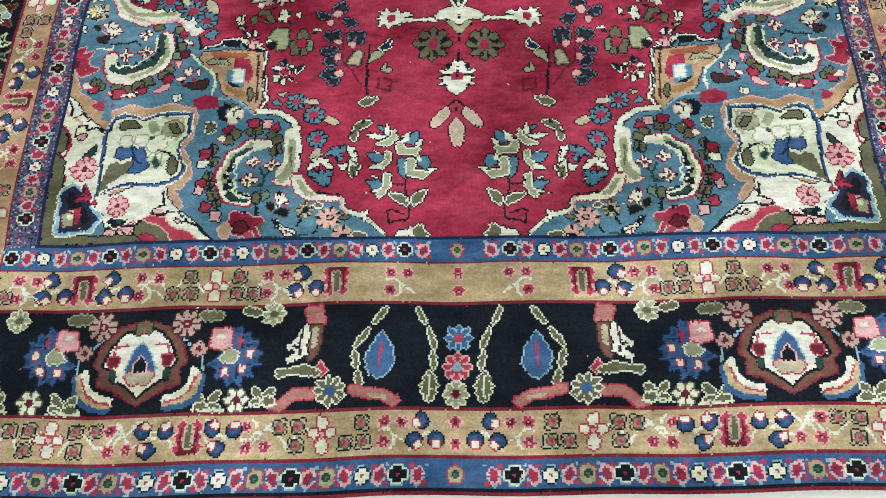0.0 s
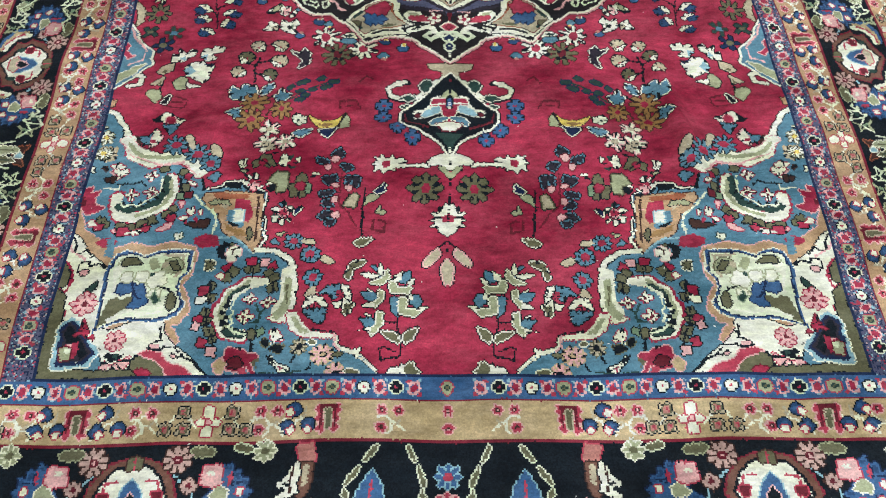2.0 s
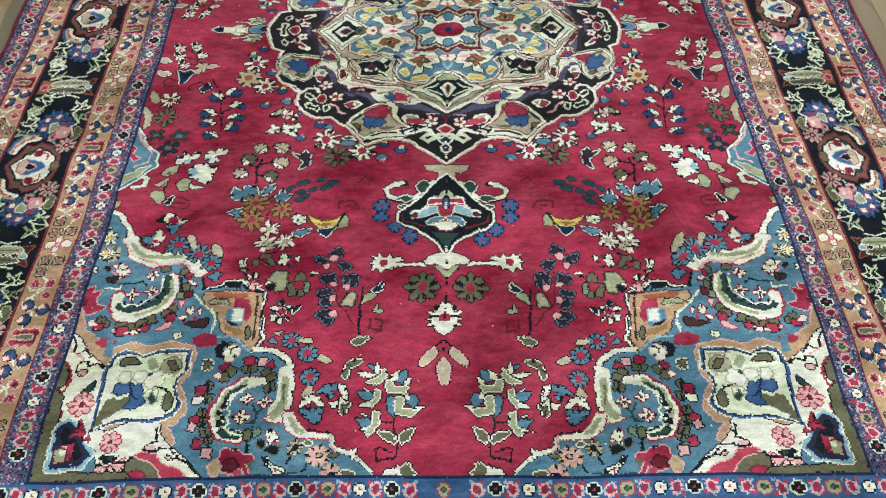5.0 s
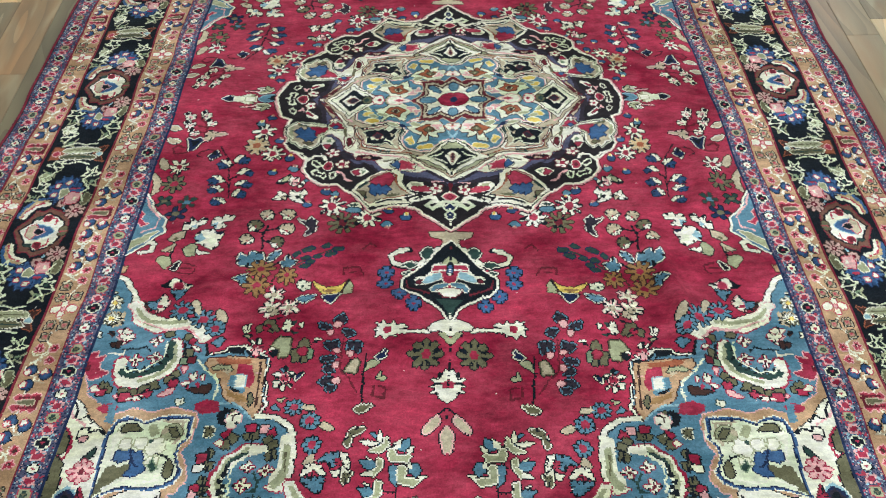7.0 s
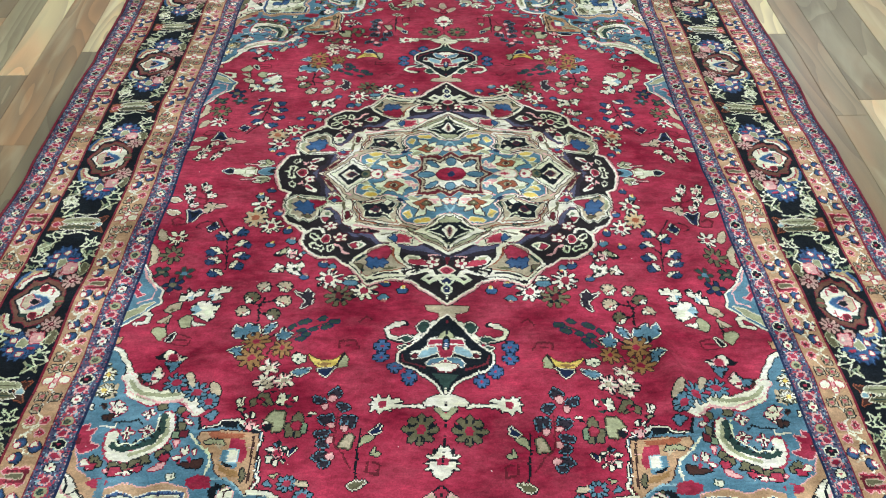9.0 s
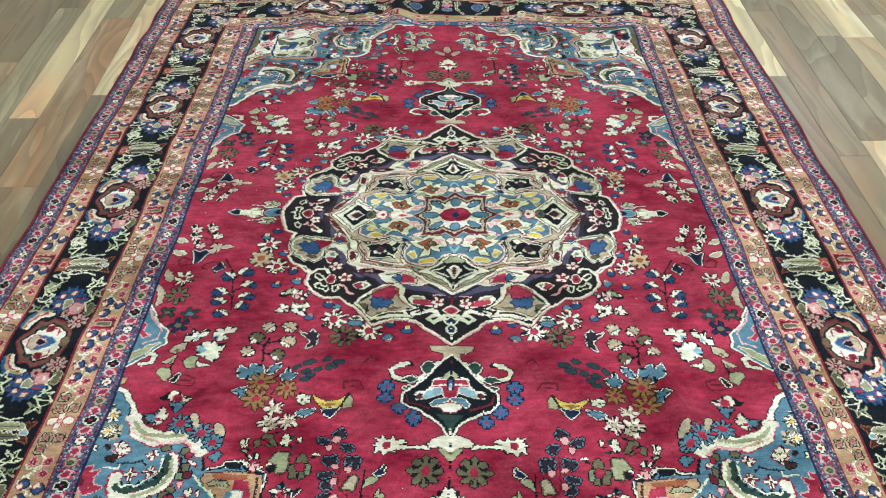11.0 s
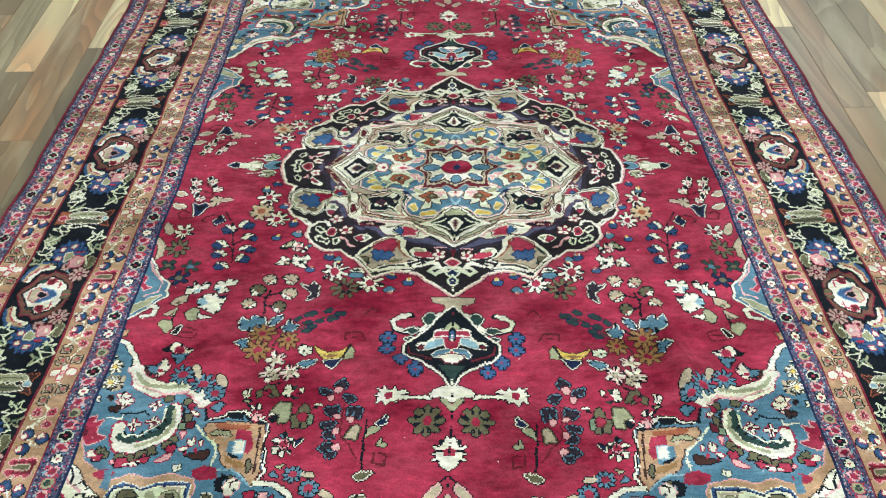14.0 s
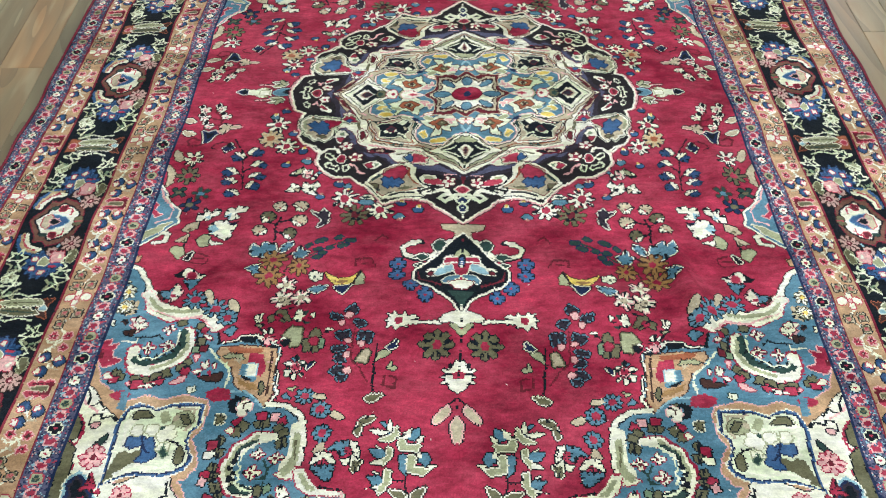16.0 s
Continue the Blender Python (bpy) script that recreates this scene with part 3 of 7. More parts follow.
poly("olive", (350, 1076), (343, 1070), (334, 1081), (335, 1094), (346, 1089), out="black")
poly("grass", (331, 1075), (318, 1066), (319, 1084), (328, 1088), out="black")
poly("black", (340, 1094), (332, 1098), (334, 1120), (340, 1113))
start_piece("big_leaf")
line("black", 7, (349, 911), (317, 917), (293, 939), (282, 964))
line("cream", 11, (352, 908), (317, 912), (292, 932), (281, 951))
line("cream", 30, (290, 962), (284, 996), (287, 1023), (295, 1047))
poly("cream", (316, 1051), (294, 1038), (272, 1041), (277, 1059), (296, 1062), out="red")
line("sage", 15, (288, 978), (285, 1005), (290, 1036), (299, 1047))
line("olive", 3, (288, 985), (287, 1023))
start_piece("big_leaf")
poly("cream", (287, 1047), (267, 1041), (254, 1063), (237, 1081), (196, 1086), (199, 1093), (248, 1090), (276, 1072), out="red")
poly("sage", (277, 1052), (266, 1052), (253, 1070), (239, 1083), (256, 1079))
line("black", 3, (238, 1077), (196, 1082))
start_piece("bud")
chip((424, 986), 7, "olive")
start_piece("bud")
chip((435, 995), 8, "red")
start_piece("bud")
chip((422, 1008), 8, "olive")
start_piece("bud")
chip((435, 1013), 8, "cream")
start_piece("bud")
chip((424, 1040), 8, "olive")
start_piece("bud")
chip((420, 1057), 8, "olive")
start_piece("bud")
chip((434, 1053), 8, "red")
start_piece("bud")
chip((412, 1077), 8, "olive")
start_piece("bud")
chip((405, 1092), 7, "olive")
start_piece("bud")
chip((423, 1098), 8, "red")
start_piece("bud")
chip((436, 1066), 8, "pink")
start_piece("bud")
chip((401, 947), 8, "red")
start_piece("bud")
chip((388, 957), 8, "olive")
start_piece("bud")
chip((399, 968), 8, "olive")
start_piece("bud")
chip((363, 951), 8, "olive")
start_piece("bud")
chip((352, 949), 8, "olive")
start_piece("bud")
chip((359, 935), 8, "red")
start_piece("bud")
chip((320, 947), 8, "red")
start_piece("bud")
chip((325, 959), 8, "olive")
start_piece("bud")
chip((316, 970), 8, "olive")
start_piece("bud")
chip((315, 991), 8, "olive")
start_piece("bud")
chip((335, 938), 8, "pink")
start_piece("bud")
chip((404, 1116), 8, "pink")
start_piece("vine")
line("black", 2, (426, 977), (420, 1024))
line("black", 2, (423, 1031), (417, 1068))
line("black", 2, (413, 1073), (401, 1105))
line("black", 2, (358, 942), (356, 967))
line("black", 2, (316, 980), (314, 1000))
start_piece("flower")
poly("olive", (441, 932), (425, 935), (425, 951), (437, 951), out="cream")
start_piece("flower")
poly("black", (425, 900), (414, 891), (391, 894), (396, 903), (410, 903), (409, 929), (420, 926))
poly("cream", (407, 910), (396, 901), (384, 906), (380, 920), (393, 934), (405, 933), out="pink")
poly("brown", (400, 908), (394, 906), (394, 922))
poly("olive", (407, 896), (395, 896), (398, 903))
start_piece("flower")
poly("cream", (421, 968), (410, 959), (402, 964), (406, 973), out="red")
start_piece("leaf_spray")
poly("red", (381, 1116), (377, 1106), (363, 1112), (348, 1113), (342, 1121), (327, 1120), (324, 1132), (336, 1138), (327, 1155), (319, 1162), (333, 1159), (346, 1138), (353, 1155), (376, 1150), (383, 1137), out="pink")
poly("maroon", (376, 1129), (358, 1125), (348, 1138), (354, 1148), (375, 1144), out="black")
poly("olive", (333, 1138), (322, 1128), (324, 1149))
poly("tan", (398, 1135), (388, 1127), (379, 1137), (381, 1158), (396, 1154), out="pink")
poly("black", (367, 1108), (352, 1108), (355, 1115))
poly("rose", (360, 1148), (345, 1144), (338, 1163), (354, 1163))
start_piece("flower")
poly("cream", (309, 1079), (299, 1073), (288, 1082), (285, 1097), (299, 1097), (307, 1090), out="red")
poly("black", (321, 1099), (316, 1090), (308, 1101), (313, 1109), out="olive")
poly("black", (305, 1112), (296, 1103), (279, 1108), (286, 1121), (301, 1118), out="olive")
poly("cream", (310, 1101), (301, 1095), (296, 1103))
start_piece("flower")
poly("cream", (309, 1131), (302, 1127), (290, 1139), (278, 1144), (267, 1150), (270, 1161), (285, 1158), (293, 1146), out="black")
poly("red", (289, 1144), (280, 1150), (285, 1154))
line("black", 3, (311, 1128), (300, 1133))
start_piece("vine")
line("black", 3, (261, 1125), (268, 1138))
line("black", 3, (229, 1135), (243, 1151))
line("green", 4, (318, 1155), (288, 1162), (252, 1155))
start_piece("flower")
rosette((255, 1109), 15, "beige", "black", 8, out="olive", heart=0.4)
start_piece("leaf")
leaf((240, 1100), (225, 1099), 9, "olive", out="cream")
start_piece("flower")
rosette((214, 1123), 19, "pink", "black", 10, out="tan", cut=0.15, heart=0.34)
disc("tan", (214, 1123), 4)
start_piece("flower")
rosette((191, 1156), 17, "pink", "black", 10, out="tan", cut=0.15, heart=0.3)
start_piece("leaf")
leaf((198, 1125), (177, 1123), 9, "olive", out="black")
start_piece("leaf")
leaf((176, 1154), (150, 1157), 9, "olive", out="cream")
start_piece("spandrel_tip")
line("black", 4, (194, 1086), (191, 1112), (161, 1121), (136, 1143), (111, 1166))
line("cream", 4, (192, 1091), (191, 1104), (176, 1117), (159, 1121), (138, 1139), (115, 1164))
poly("cream", (164, 1117), (150, 1111), (153, 1124))
line("pink", 2, (196, 1086), (195, 1104), (183, 1117))
# side half-cartouche
start_piece("side_cartouche")
poly("teal", (724, 277), (701, 304), (673, 353), (657, 378), (632, 399), (628, 437), (655, 470), (717, 519), (733, 418), out="cream", n=2)
poly("sage", (703, 499), (691, 460), (660, 440), (636, 433), (655, 460), (685, 483), out="cream")
line("pink", 4, (696, 322), (674, 360), (645, 395), (649, 423), (676, 436))
poly("red", (699, 366), (682, 381), (687, 395), (665, 409), (679, 416), (693, 398), out="pink")
poly("cream", (711, 439), (701, 419), (692, 436), (703, 460))
leaf((723, 352), (715, 324), 13, "sky")
line("cream", 9, (666, 496), (640, 493), (638, 470), (651, 467))
line("cream", 8, (717, 522), (711, 506), (716, 486))
poly("orange", (715, 535), (680, 538), (681, 551), (698, 554), (712, 548), out="brown")
start_piece("leaf_scroll")
line("black", 14, (715, 554), (676, 573), (651, 610), (638, 643))
line("cream", 11, (715, 554), (676, 573), (652, 607), (635, 646))
line("pink", 23, (643, 643), (616, 673), (559, 699), (515, 694), (487, 720))
line("cream", 20, (643, 643), (616, 673), (561, 694), (516, 688), (485, 720))
line("sage", 8, (635, 655), (607, 682), (561, 691), (531, 685))
start_piece("flower")
rosette((704, 610), 16, "cream", "maroon", 8, out="olive")
disc("yellow", (704, 610), 4)
start_piece("flower")
rosette((684, 637), 17, "cream", "maroon", 8, out="olive")
disc("yellow", (684, 637), 5)
start_piece("flower")
rosette((677, 678), 16, "cream", "maroon", 8, out="olive")
disc("yellow", (677, 678), 5)
start_piece("flower")
poly("cream", (650, 718), (623, 715), (615, 729), (636, 735), out="red")
# field flowers beside the stripes
start_piece("leaf")
poly("beige", (707, 244), (686, 252), (666, 281), (670, 310), (683, 324), (685, 281), out="brown")
start_piece("rosette")
rosette((637, 287), 28, "olive", "red", 8, out="black", cut=0.45)
start_piece("rosette")
rosette((647, 341), 19, "green", "olive", 4, out="black", cut=0.5, turn=0.78)
start_piece("rosette")
rosette((595, 345), 21, "green", "teal", 5, out="maroon", cut=0.6)
start_piece("rosette")
rosette((611, 382), 22, "navy", "olive", 5, out="black", cut=0.6)
start_piece("flower")
poly("cream", (586, 432), (587, 408), (571, 412), (573, 391), (557, 405), (552, 391), (541, 394), (543, 412), (554, 418), (557, 429), (573, 434), out="black")
poly("sky", (571, 422), (558, 412), (557, 429))
start_piece("flower")
poly("cream", (531, 408), (525, 387), (508, 394), (501, 384), (479, 391), (488, 408), (506, 405), (493, 422), (517, 425), out="black")
poly("sky", (529, 415), (516, 405), (515, 422))
start_piece("flower")
poly("cream", (550, 469), (553, 442), (539, 429), (522, 425), (511, 442), (497, 439), (502, 459), (506, 479), (513, 489), (531, 476), out="black")
poly("sky", (556, 452), (542, 439), (530, 456), (547, 469))
poly("navy", (520, 436), (491, 432), (505, 446))
disc("mint", (517, 463), 8)
start_piece("leaf")
poly("beige", (611, 462), (601, 442), (578, 435), (579, 452), (592, 469), out="black")
poly("olive", (599, 462), (590, 449), (588, 466))
start_piece("leaf")
poly("beige", (620, 495), (607, 479), (589, 472), (595, 495), out="black")
poly("olive", (604, 492), (595, 479), (595, 495))
start_piece("leaf")
poly("sage", (576, 492), (561, 472), (545, 479), (546, 505), (563, 505), out="black")
start_piece("leaf")
poly("cream", (546, 486), (514, 499), (540, 502), out="black")
start_piece("leaf")
poly("sage", (626, 518), (619, 508), (596, 512), (593, 534), (604, 547), (613, 531), out="brown")
line("black", 4, (595, 515), (593, 495))
start_piece("leaf")
poly("black", (590, 547), (582, 528), (571, 524), (578, 547), out="cream")
start_piece("tendril")
line("maroon", 4, (574, 553), (543, 559), (539, 537), (560, 528))
line("maroon", 4, (566, 543), (549, 543))
start_piece("flower")
poly("black", (602, 590), (586, 581), (574, 596), (590, 599))
poly("cream", (587, 584), (578, 574), (563, 574), (553, 587), (533, 590), (542, 602), (576, 599), out="black")
disc("red", (563, 593), 10, out="pink")
poly("teal", (577, 605), (542, 602), (552, 620), (560, 634), out="black")
start_piece("flower")
poly("teal", (620, 634), (604, 634), (592, 626), (591, 649), (604, 657), out="black")
poly("brown", (632, 626), (620, 634), (606, 660), (620, 652))
poly("cream", (594, 637), (588, 617), (576, 634), (583, 652), (594, 663), out="pink")
disc("red", (591, 646), 5)
start_piece("rosette")
rosette((543, 659), 23, "teal", "red", 9, out="black", cut=0.5, heart=0.4)
start_piece("rosette")
rosette((498, 680), 23, "teal", "red", 9, out="black", cut=0.5, heart=0.4)
start_piece("leaf")
leaf((524, 633), (507, 668), 15, "beige")
leaf((472, 657), (459, 689), 15, "beige")
# bush of six tufts
start_piece("flower_bush")
line("black", 3, (408, 492), (412, 439), (403, 422))
line("black", 4, (412, 439), (377, 429))
line("black", 4, (409, 469), (383, 463))
line("black", 4, (411, 446), (433, 436))
start_piece("tuft")
poly("beige", (429, 391), (421, 379), (403, 379), (393, 393), (401, 407), (418, 408), out="black")
poly("cream", (407, 398), (395, 391), (397, 408), (413, 410), out="black")
poly("red", (413, 398), (408, 394), (408, 403))
start_piece("tuft")
poly("beige", (384, 387), (376, 375), (358, 375), (348, 389), (356, 403), (373, 405), out="black")
poly("cream", (368, 394), (383, 387), (375, 405), (358, 406), out="black")
poly("red", (369, 394), (363, 391), (363, 400))
start_piece("tuft")
poly("olive", (450, 422), (443, 410), (425, 410), (415, 424), (423, 437), (440, 439), out="black")
poly("cream", (434, 429), (449, 422), (441, 439), (424, 441), out="black")
poly("red", (435, 429), (430, 425), (429, 434))
start_piece("tuft")
poly("beige", (382, 429), (374, 417), (356, 417), (347, 431), (354, 444), (371, 446), out="black")
poly("cream", (366, 436), (381, 429), (373, 446), (356, 448), out="black")
poly("red", (367, 436), (361, 432), (361, 441))
start_piece("tuft")
poly("beige", (463, 459), (455, 448), (438, 448), (428, 461), (435, 474), (452, 476), out="black")
poly("cream", (442, 466), (430, 459), (431, 476), (447, 478), out="black")
poly("red", (448, 466), (443, 463), (442, 471))
start_piece("tuft")
poly("olive", (397, 468), (389, 456), (372, 456), (363, 469), (370, 482), (387, 484), out="black")
poly("cream", (381, 474), (396, 468), (388, 484), (372, 486), out="black")
poly("red", (383, 474), (377, 471), (377, 479))
start_piece("hook_leaf")
poly("plum", (342, 398), (325, 408), (317, 394), (302, 408), (303, 439), (321, 453), (317, 429), out="cream")
# blue and ochre bouquet
start_piece("bouquet")
line("brown", 4, (372, 634), (371, 590), (357, 559))
line("black", 3, (386, 559), (367, 528))
start_piece("blue_leaf")
poly("teal", (450, 537), (452, 502), (435, 512), (426, 499), (406, 502), (397, 525), (416, 537), (429, 544), out="cream")
start_piece("blue_leaf")
leaf((390, 525), (368, 496), 16, "teal", out="cream")
start_piece("blue_leaf")
poly("teal", (364, 531), (353, 525), (352, 505), (341, 525), (326, 531), (337, 553), (351, 553), out="cream")
start_piece("blue_leaf")
poly("teal", (453, 581), (438, 572), (424, 568), (427, 581), (416, 590), (433, 596), out="cream")
start_piece("rosette")
rosette((400, 553), 29, "ochre", "red", 8, out="brown", cut=0.4, heart=0.28)
start_piece("rosette")
rosette((343, 575), 23, "ochre", "red", 8, out="brown", cut=0.4, heart=0.28)
start_piece("rosette")
rosette((404, 600), 27, "ochre", "red", 8, out="brown", cut=0.4, heart=0.28)
start_piece("flower")
rosette((363, 623), 19, "cream", "beige", 5, out="pink", cut=0.55)
start_piece("flower")
rosette((370, 660), 19, "cream", "beige", 5, out="pink", cut=0.55)
start_piece("flower")
rosette((329, 660), 19, "cream", "beige", 5, out="pink", cut=0.55)
start_piece("fern")
line("green", 4, (328, 547), (289, 515), (234, 486))
line("maroon", 4, (319, 528), (290, 544))
start_piece("fern_leaf")
leaf((336, 515), (326, 499), 12, "green", out="navy")
start_piece("fern_leaf")
leaf((319, 499), (294, 486), 12, "green", out="navy")
start_piece("fern_leaf")
leaf((281, 486), (260, 479), 13, "green", out="navy")
start_piece("fern_leaf")
leaf((255, 496), (233, 492), 13, "green", out="navy")
start_piece("fern_leaf")
leaf((293, 521), (275, 515), 12, "green", out="navy")
start_piece("fern_leaf")
leaf((267, 515), (246, 509), 13, "green", out="navy")
start_piece("fern_leaf")
leaf((319, 525), (301, 521), 13, "green", out="navy")
start_piece("fern_leaf")
leaf((305, 537), (287, 534), 13, "green", out="navy")
start_piece("fern_leaf")
leaf((320, 550), (297, 547), 12, "green", out="navy")
start_piece("butterfly")
poly("yellow", (289, 584), (276, 593), (256, 602), (235, 596), (216, 584), (209, 578), (220, 605), (235, 620), (263, 620), (282, 602), out="brown")
poly("ochre", (272, 608), (237, 605), (247, 620))
start_piece("butterfly")
poly("sage", (221, 596), (213, 581), (203, 590), (202, 620), (226, 620), out="brown")
poly("navy", (262, 626), (228, 620), (236, 634), (245, 649), (260, 640), out="cream")
line("black", 4, (235, 623), (211, 581))
start_piece("flower")
poly("mint", (320, 596), (313, 584), (293, 590), (293, 608), (308, 614), out="black")
poly("green", (311, 593), (302, 596), (307, 605))
start_piece("flower")
poly("teal", (316, 640), (304, 629), (279, 623), (285, 643), (302, 652), out="cream")
start_piece("flower")
plus((134, 559), 16, "blue", "red", out="navy")
start_piece("flower")
plus((134, 590), 16, "blue", "red", out="navy")
start_piece("flower")
plus((104, 624), 15, "blue", "red", out="navy")
start_piece("flower")
plus((74, 649), 15, "blue", "red", out="navy")
start_piece("tendril")
line("maroon", 4, (222, 565), (225, 547), (193, 544), (182, 566))
line("maroon", 4, (213, 559), (199, 556))
# flower row over the block
start_piece("flower")
poly("cream", (415, 711), (412, 698), (402, 696), (401, 717), (410, 719), out="black")
line("cream", 2, (419, 708), (412, 698), (399, 696))
poly("sage", (413, 724), (395, 722), (394, 730), out="black")
start_piece("rosette")
poly("olive", (388, 704), (376, 694), (375, 684), (355, 689), (348, 705), (340, 716), (359, 721), (370, 713), (384, 720), out="black")
disc("red", (369, 707), 7, out="maroon")
line("black", 3, (378, 697), (355, 718))
line("black", 2, (356, 687), (343, 685))
start_piece("flower")
poly("cream", (334, 693), (326, 688), (318, 701), (321, 719), (334, 716), out="black")
poly("cream", (308, 694), (296, 694), (297, 707), (305, 704), out="black")
disc("red", (311, 709), 9)
poly("green", (326, 690), (311, 691), (316, 701))
poly("green", (319, 719), (302, 720), (310, 727))
start_piece("flower")
poly("cream", (395, 743), (389, 733), (384, 746), (389, 753), out="black")
poly("cream", (383, 733), (370, 736), (369, 749), (379, 748), out="black")
poly("black", (404, 730), (393, 735), (396, 745))
poly("pink", (386, 761), (377, 754), (365, 762), (371, 774), (381, 771), out="red")
poly("red", (376, 759), (366, 754), (361, 764))
start_piece("leaf")
poly("sage", (350, 752), (341, 734), (316, 735), (311, 763), (314, 778), (333, 780), (332, 760), out="olive")
start_piece("rosette")
poly("olive", (298, 743), (290, 733), (280, 739), (278, 757), (297, 756), out="black")
poly("olive", (309, 763), (295, 761), (293, 789), (305, 789), out="black")
poly("olive", (287, 774), (277, 774), (276, 792), (288, 792), out="black")
poly("grass", (278, 759), (268, 762), (266, 782), (277, 782), out="black")
disc("red", (288, 766), 8, out="maroon")
start_piece("leaf")
poly("black", (273, 749), (267, 736), (257, 734), (262, 744))
line("cream", 2, (267, 734), (255, 734))
start_piece("flower")
poly("cream", (336, 815), (328, 810), (319, 823), (331, 823), out="black")
poly("cream", (318, 808), (312, 798), (309, 813), out="green")
poly("cream", (307, 814), (297, 811), (298, 826), out="green")
poly("cream", (332, 833), (322, 833), (323, 847), (331, 845), out="green")
poly("cream", (319, 840), (313, 838), (312, 853), (318, 852), out="black")
poly("cream", (307, 836), (297, 838), (298, 848), out="green")
disc("red", (314, 826), 8, out="pink")
poly("teal", (326, 806), (316, 801), (317, 813), out="black")
poly("navy", (294, 821), (276, 814), (282, 824), (291, 831), out="cream")
start_piece("leaf")
poly("teal", (333, 895), (322, 884), (315, 893), (312, 898), out="black")
poly("sage", (321, 874), (305, 870), (310, 882), out="black")
start_piece("leaf")
poly("teal", (467, 738), (453, 726), (444, 734), (452, 751), out="black")
start_piece("rosette")
rosette((286, 892), 18, "teal", "red", 9, out="black", cut=0.16, heart=0.42)
start_piece("rosette")
rosette((253, 922), 18, "teal", "red", 9, out="black", cut=0.16, heart=0.42)
start_piece("rosette")
rosette((244, 972), 18, "teal", "red", 9, out="black", cut=0.16, heart=0.42)
start_piece("leaf")
leaf((271, 892), (243, 895), 13, "beige")
start_piece("leaf")
leaf((235, 929), (208, 939), 13, "beige")
start_piece("leaf")
leaf((249, 1019), (243, 990), 17, "beige")
start_piece("rosette")
rosette((469, 704), 21, "teal", "red", 9, out="black", cut=0.16, heart=0.42)
start_piece("leaf")
leaf((465, 659), (453, 689), 16, "beige")
start_piece("flower")
poly("cream", (256, 1033), (249, 1015), (236, 1009), (220, 1016), (211, 1034), (225, 1031), (235, 1020), (244, 1031), out="black")
disc("red", (235, 1031), 7)
start_piece("flower")
poly("teal", (230, 1004), (216, 989), (195, 985), (197, 1010), (206, 1018), (211, 1005), out="black")
start_piece("flower")
poly("teal", (255, 1037), (215, 1036), (218, 1062), (231, 1062), (247, 1050), out="black")
start_piece("flower")
poly("cream", (193, 985), (179, 985), (172, 1008), (175, 1028), (194, 1036), (204, 1025), (191, 1021), (186, 1008), out="black")
disc("red", (194, 1003), 8)
start_piece("flower")
poly("olive", (183, 1026), (170, 1024), (173, 1044), (182, 1050), out="cream")
start_piece("flower")
poly("beige", (379, 668), (360, 660), (344, 674), (359, 679))
# dark flowering stem
start_piece("dark_stem")
line("maroon", 4, (211, 730), (213, 764), (207, 809), (188, 829), (170, 857))
line("black", 4, (163, 770), (160, 876))
start_piece("dark_flower")
poly("plum", (237, 683), (216, 670), (209, 689), (223, 694), out="teal")
start_piece("dark_flower")
poly("plum", (266, 692), (240, 698), (241, 711), (261, 708), out="teal")
start_piece("dark_flower")
poly("plum", (216, 707), (204, 705), (190, 718), (203, 728), out="teal")
start_piece("dark_flower")
poly("plum", (246, 740), (223, 735), (220, 751), (234, 763), (243, 755), out="teal")
start_piece("dark_flower")
poly("plum", (202, 738), (177, 737), (178, 765), (186, 762), (189, 746), (199, 764), out="teal")
start_piece("dark_flower")
poly("plum", (250, 778), (223, 776), (225, 786), (245, 788), out="teal")
start_piece("dark_flower")
poly("plum", (242, 798), (222, 796), (219, 811), (239, 813), out="teal")
start_piece("dark_flower")
poly("plum", (248, 837), (233, 823), (216, 826), (222, 838), (238, 840), out="teal")
start_piece("dark_flower")
poly("plum", (231, 845), (213, 841), (217, 855), (229, 855), out="teal")
start_piece("bud")
disc("pink", (227, 696), 8, out="maroon")
start_piece("bud")
disc("pink", (241, 717), 7, out="maroon")
start_piece("bud")
disc("pink", (222, 761), 7, out="maroon")
start_piece("bud")
disc("pink", (194, 767), 8, out="maroon")
start_piece("bud")
disc("pink", (217, 796), 7, out="maroon")
start_piece("bud")
disc("pink", (212, 833), 7, out="maroon")
start_piece("leaf")
poly("beige", (201, 809), (188, 782), (179, 780), (176, 812), out="olive")
start_piece("leaf")
poly("sage", (160, 808), (159, 785), (148, 778), (132, 784), (144, 796), out="black")
poly("navy", (145, 771), (122, 756), (128, 776), (138, 778), out="cream")
start_piece("leaf")
poly("sage", (143, 823), (135, 818), (134, 804), (129, 819), (116, 821), (120, 829), out="black")
start_piece("tendril")
line("maroon", 5, (142, 843), (140, 865), (119, 870), (116, 846), (130, 841))
start_piece("leaf")
poly("olive", (177, 895), (163, 883), (137, 884), (149, 896), (164, 902), out="cream")
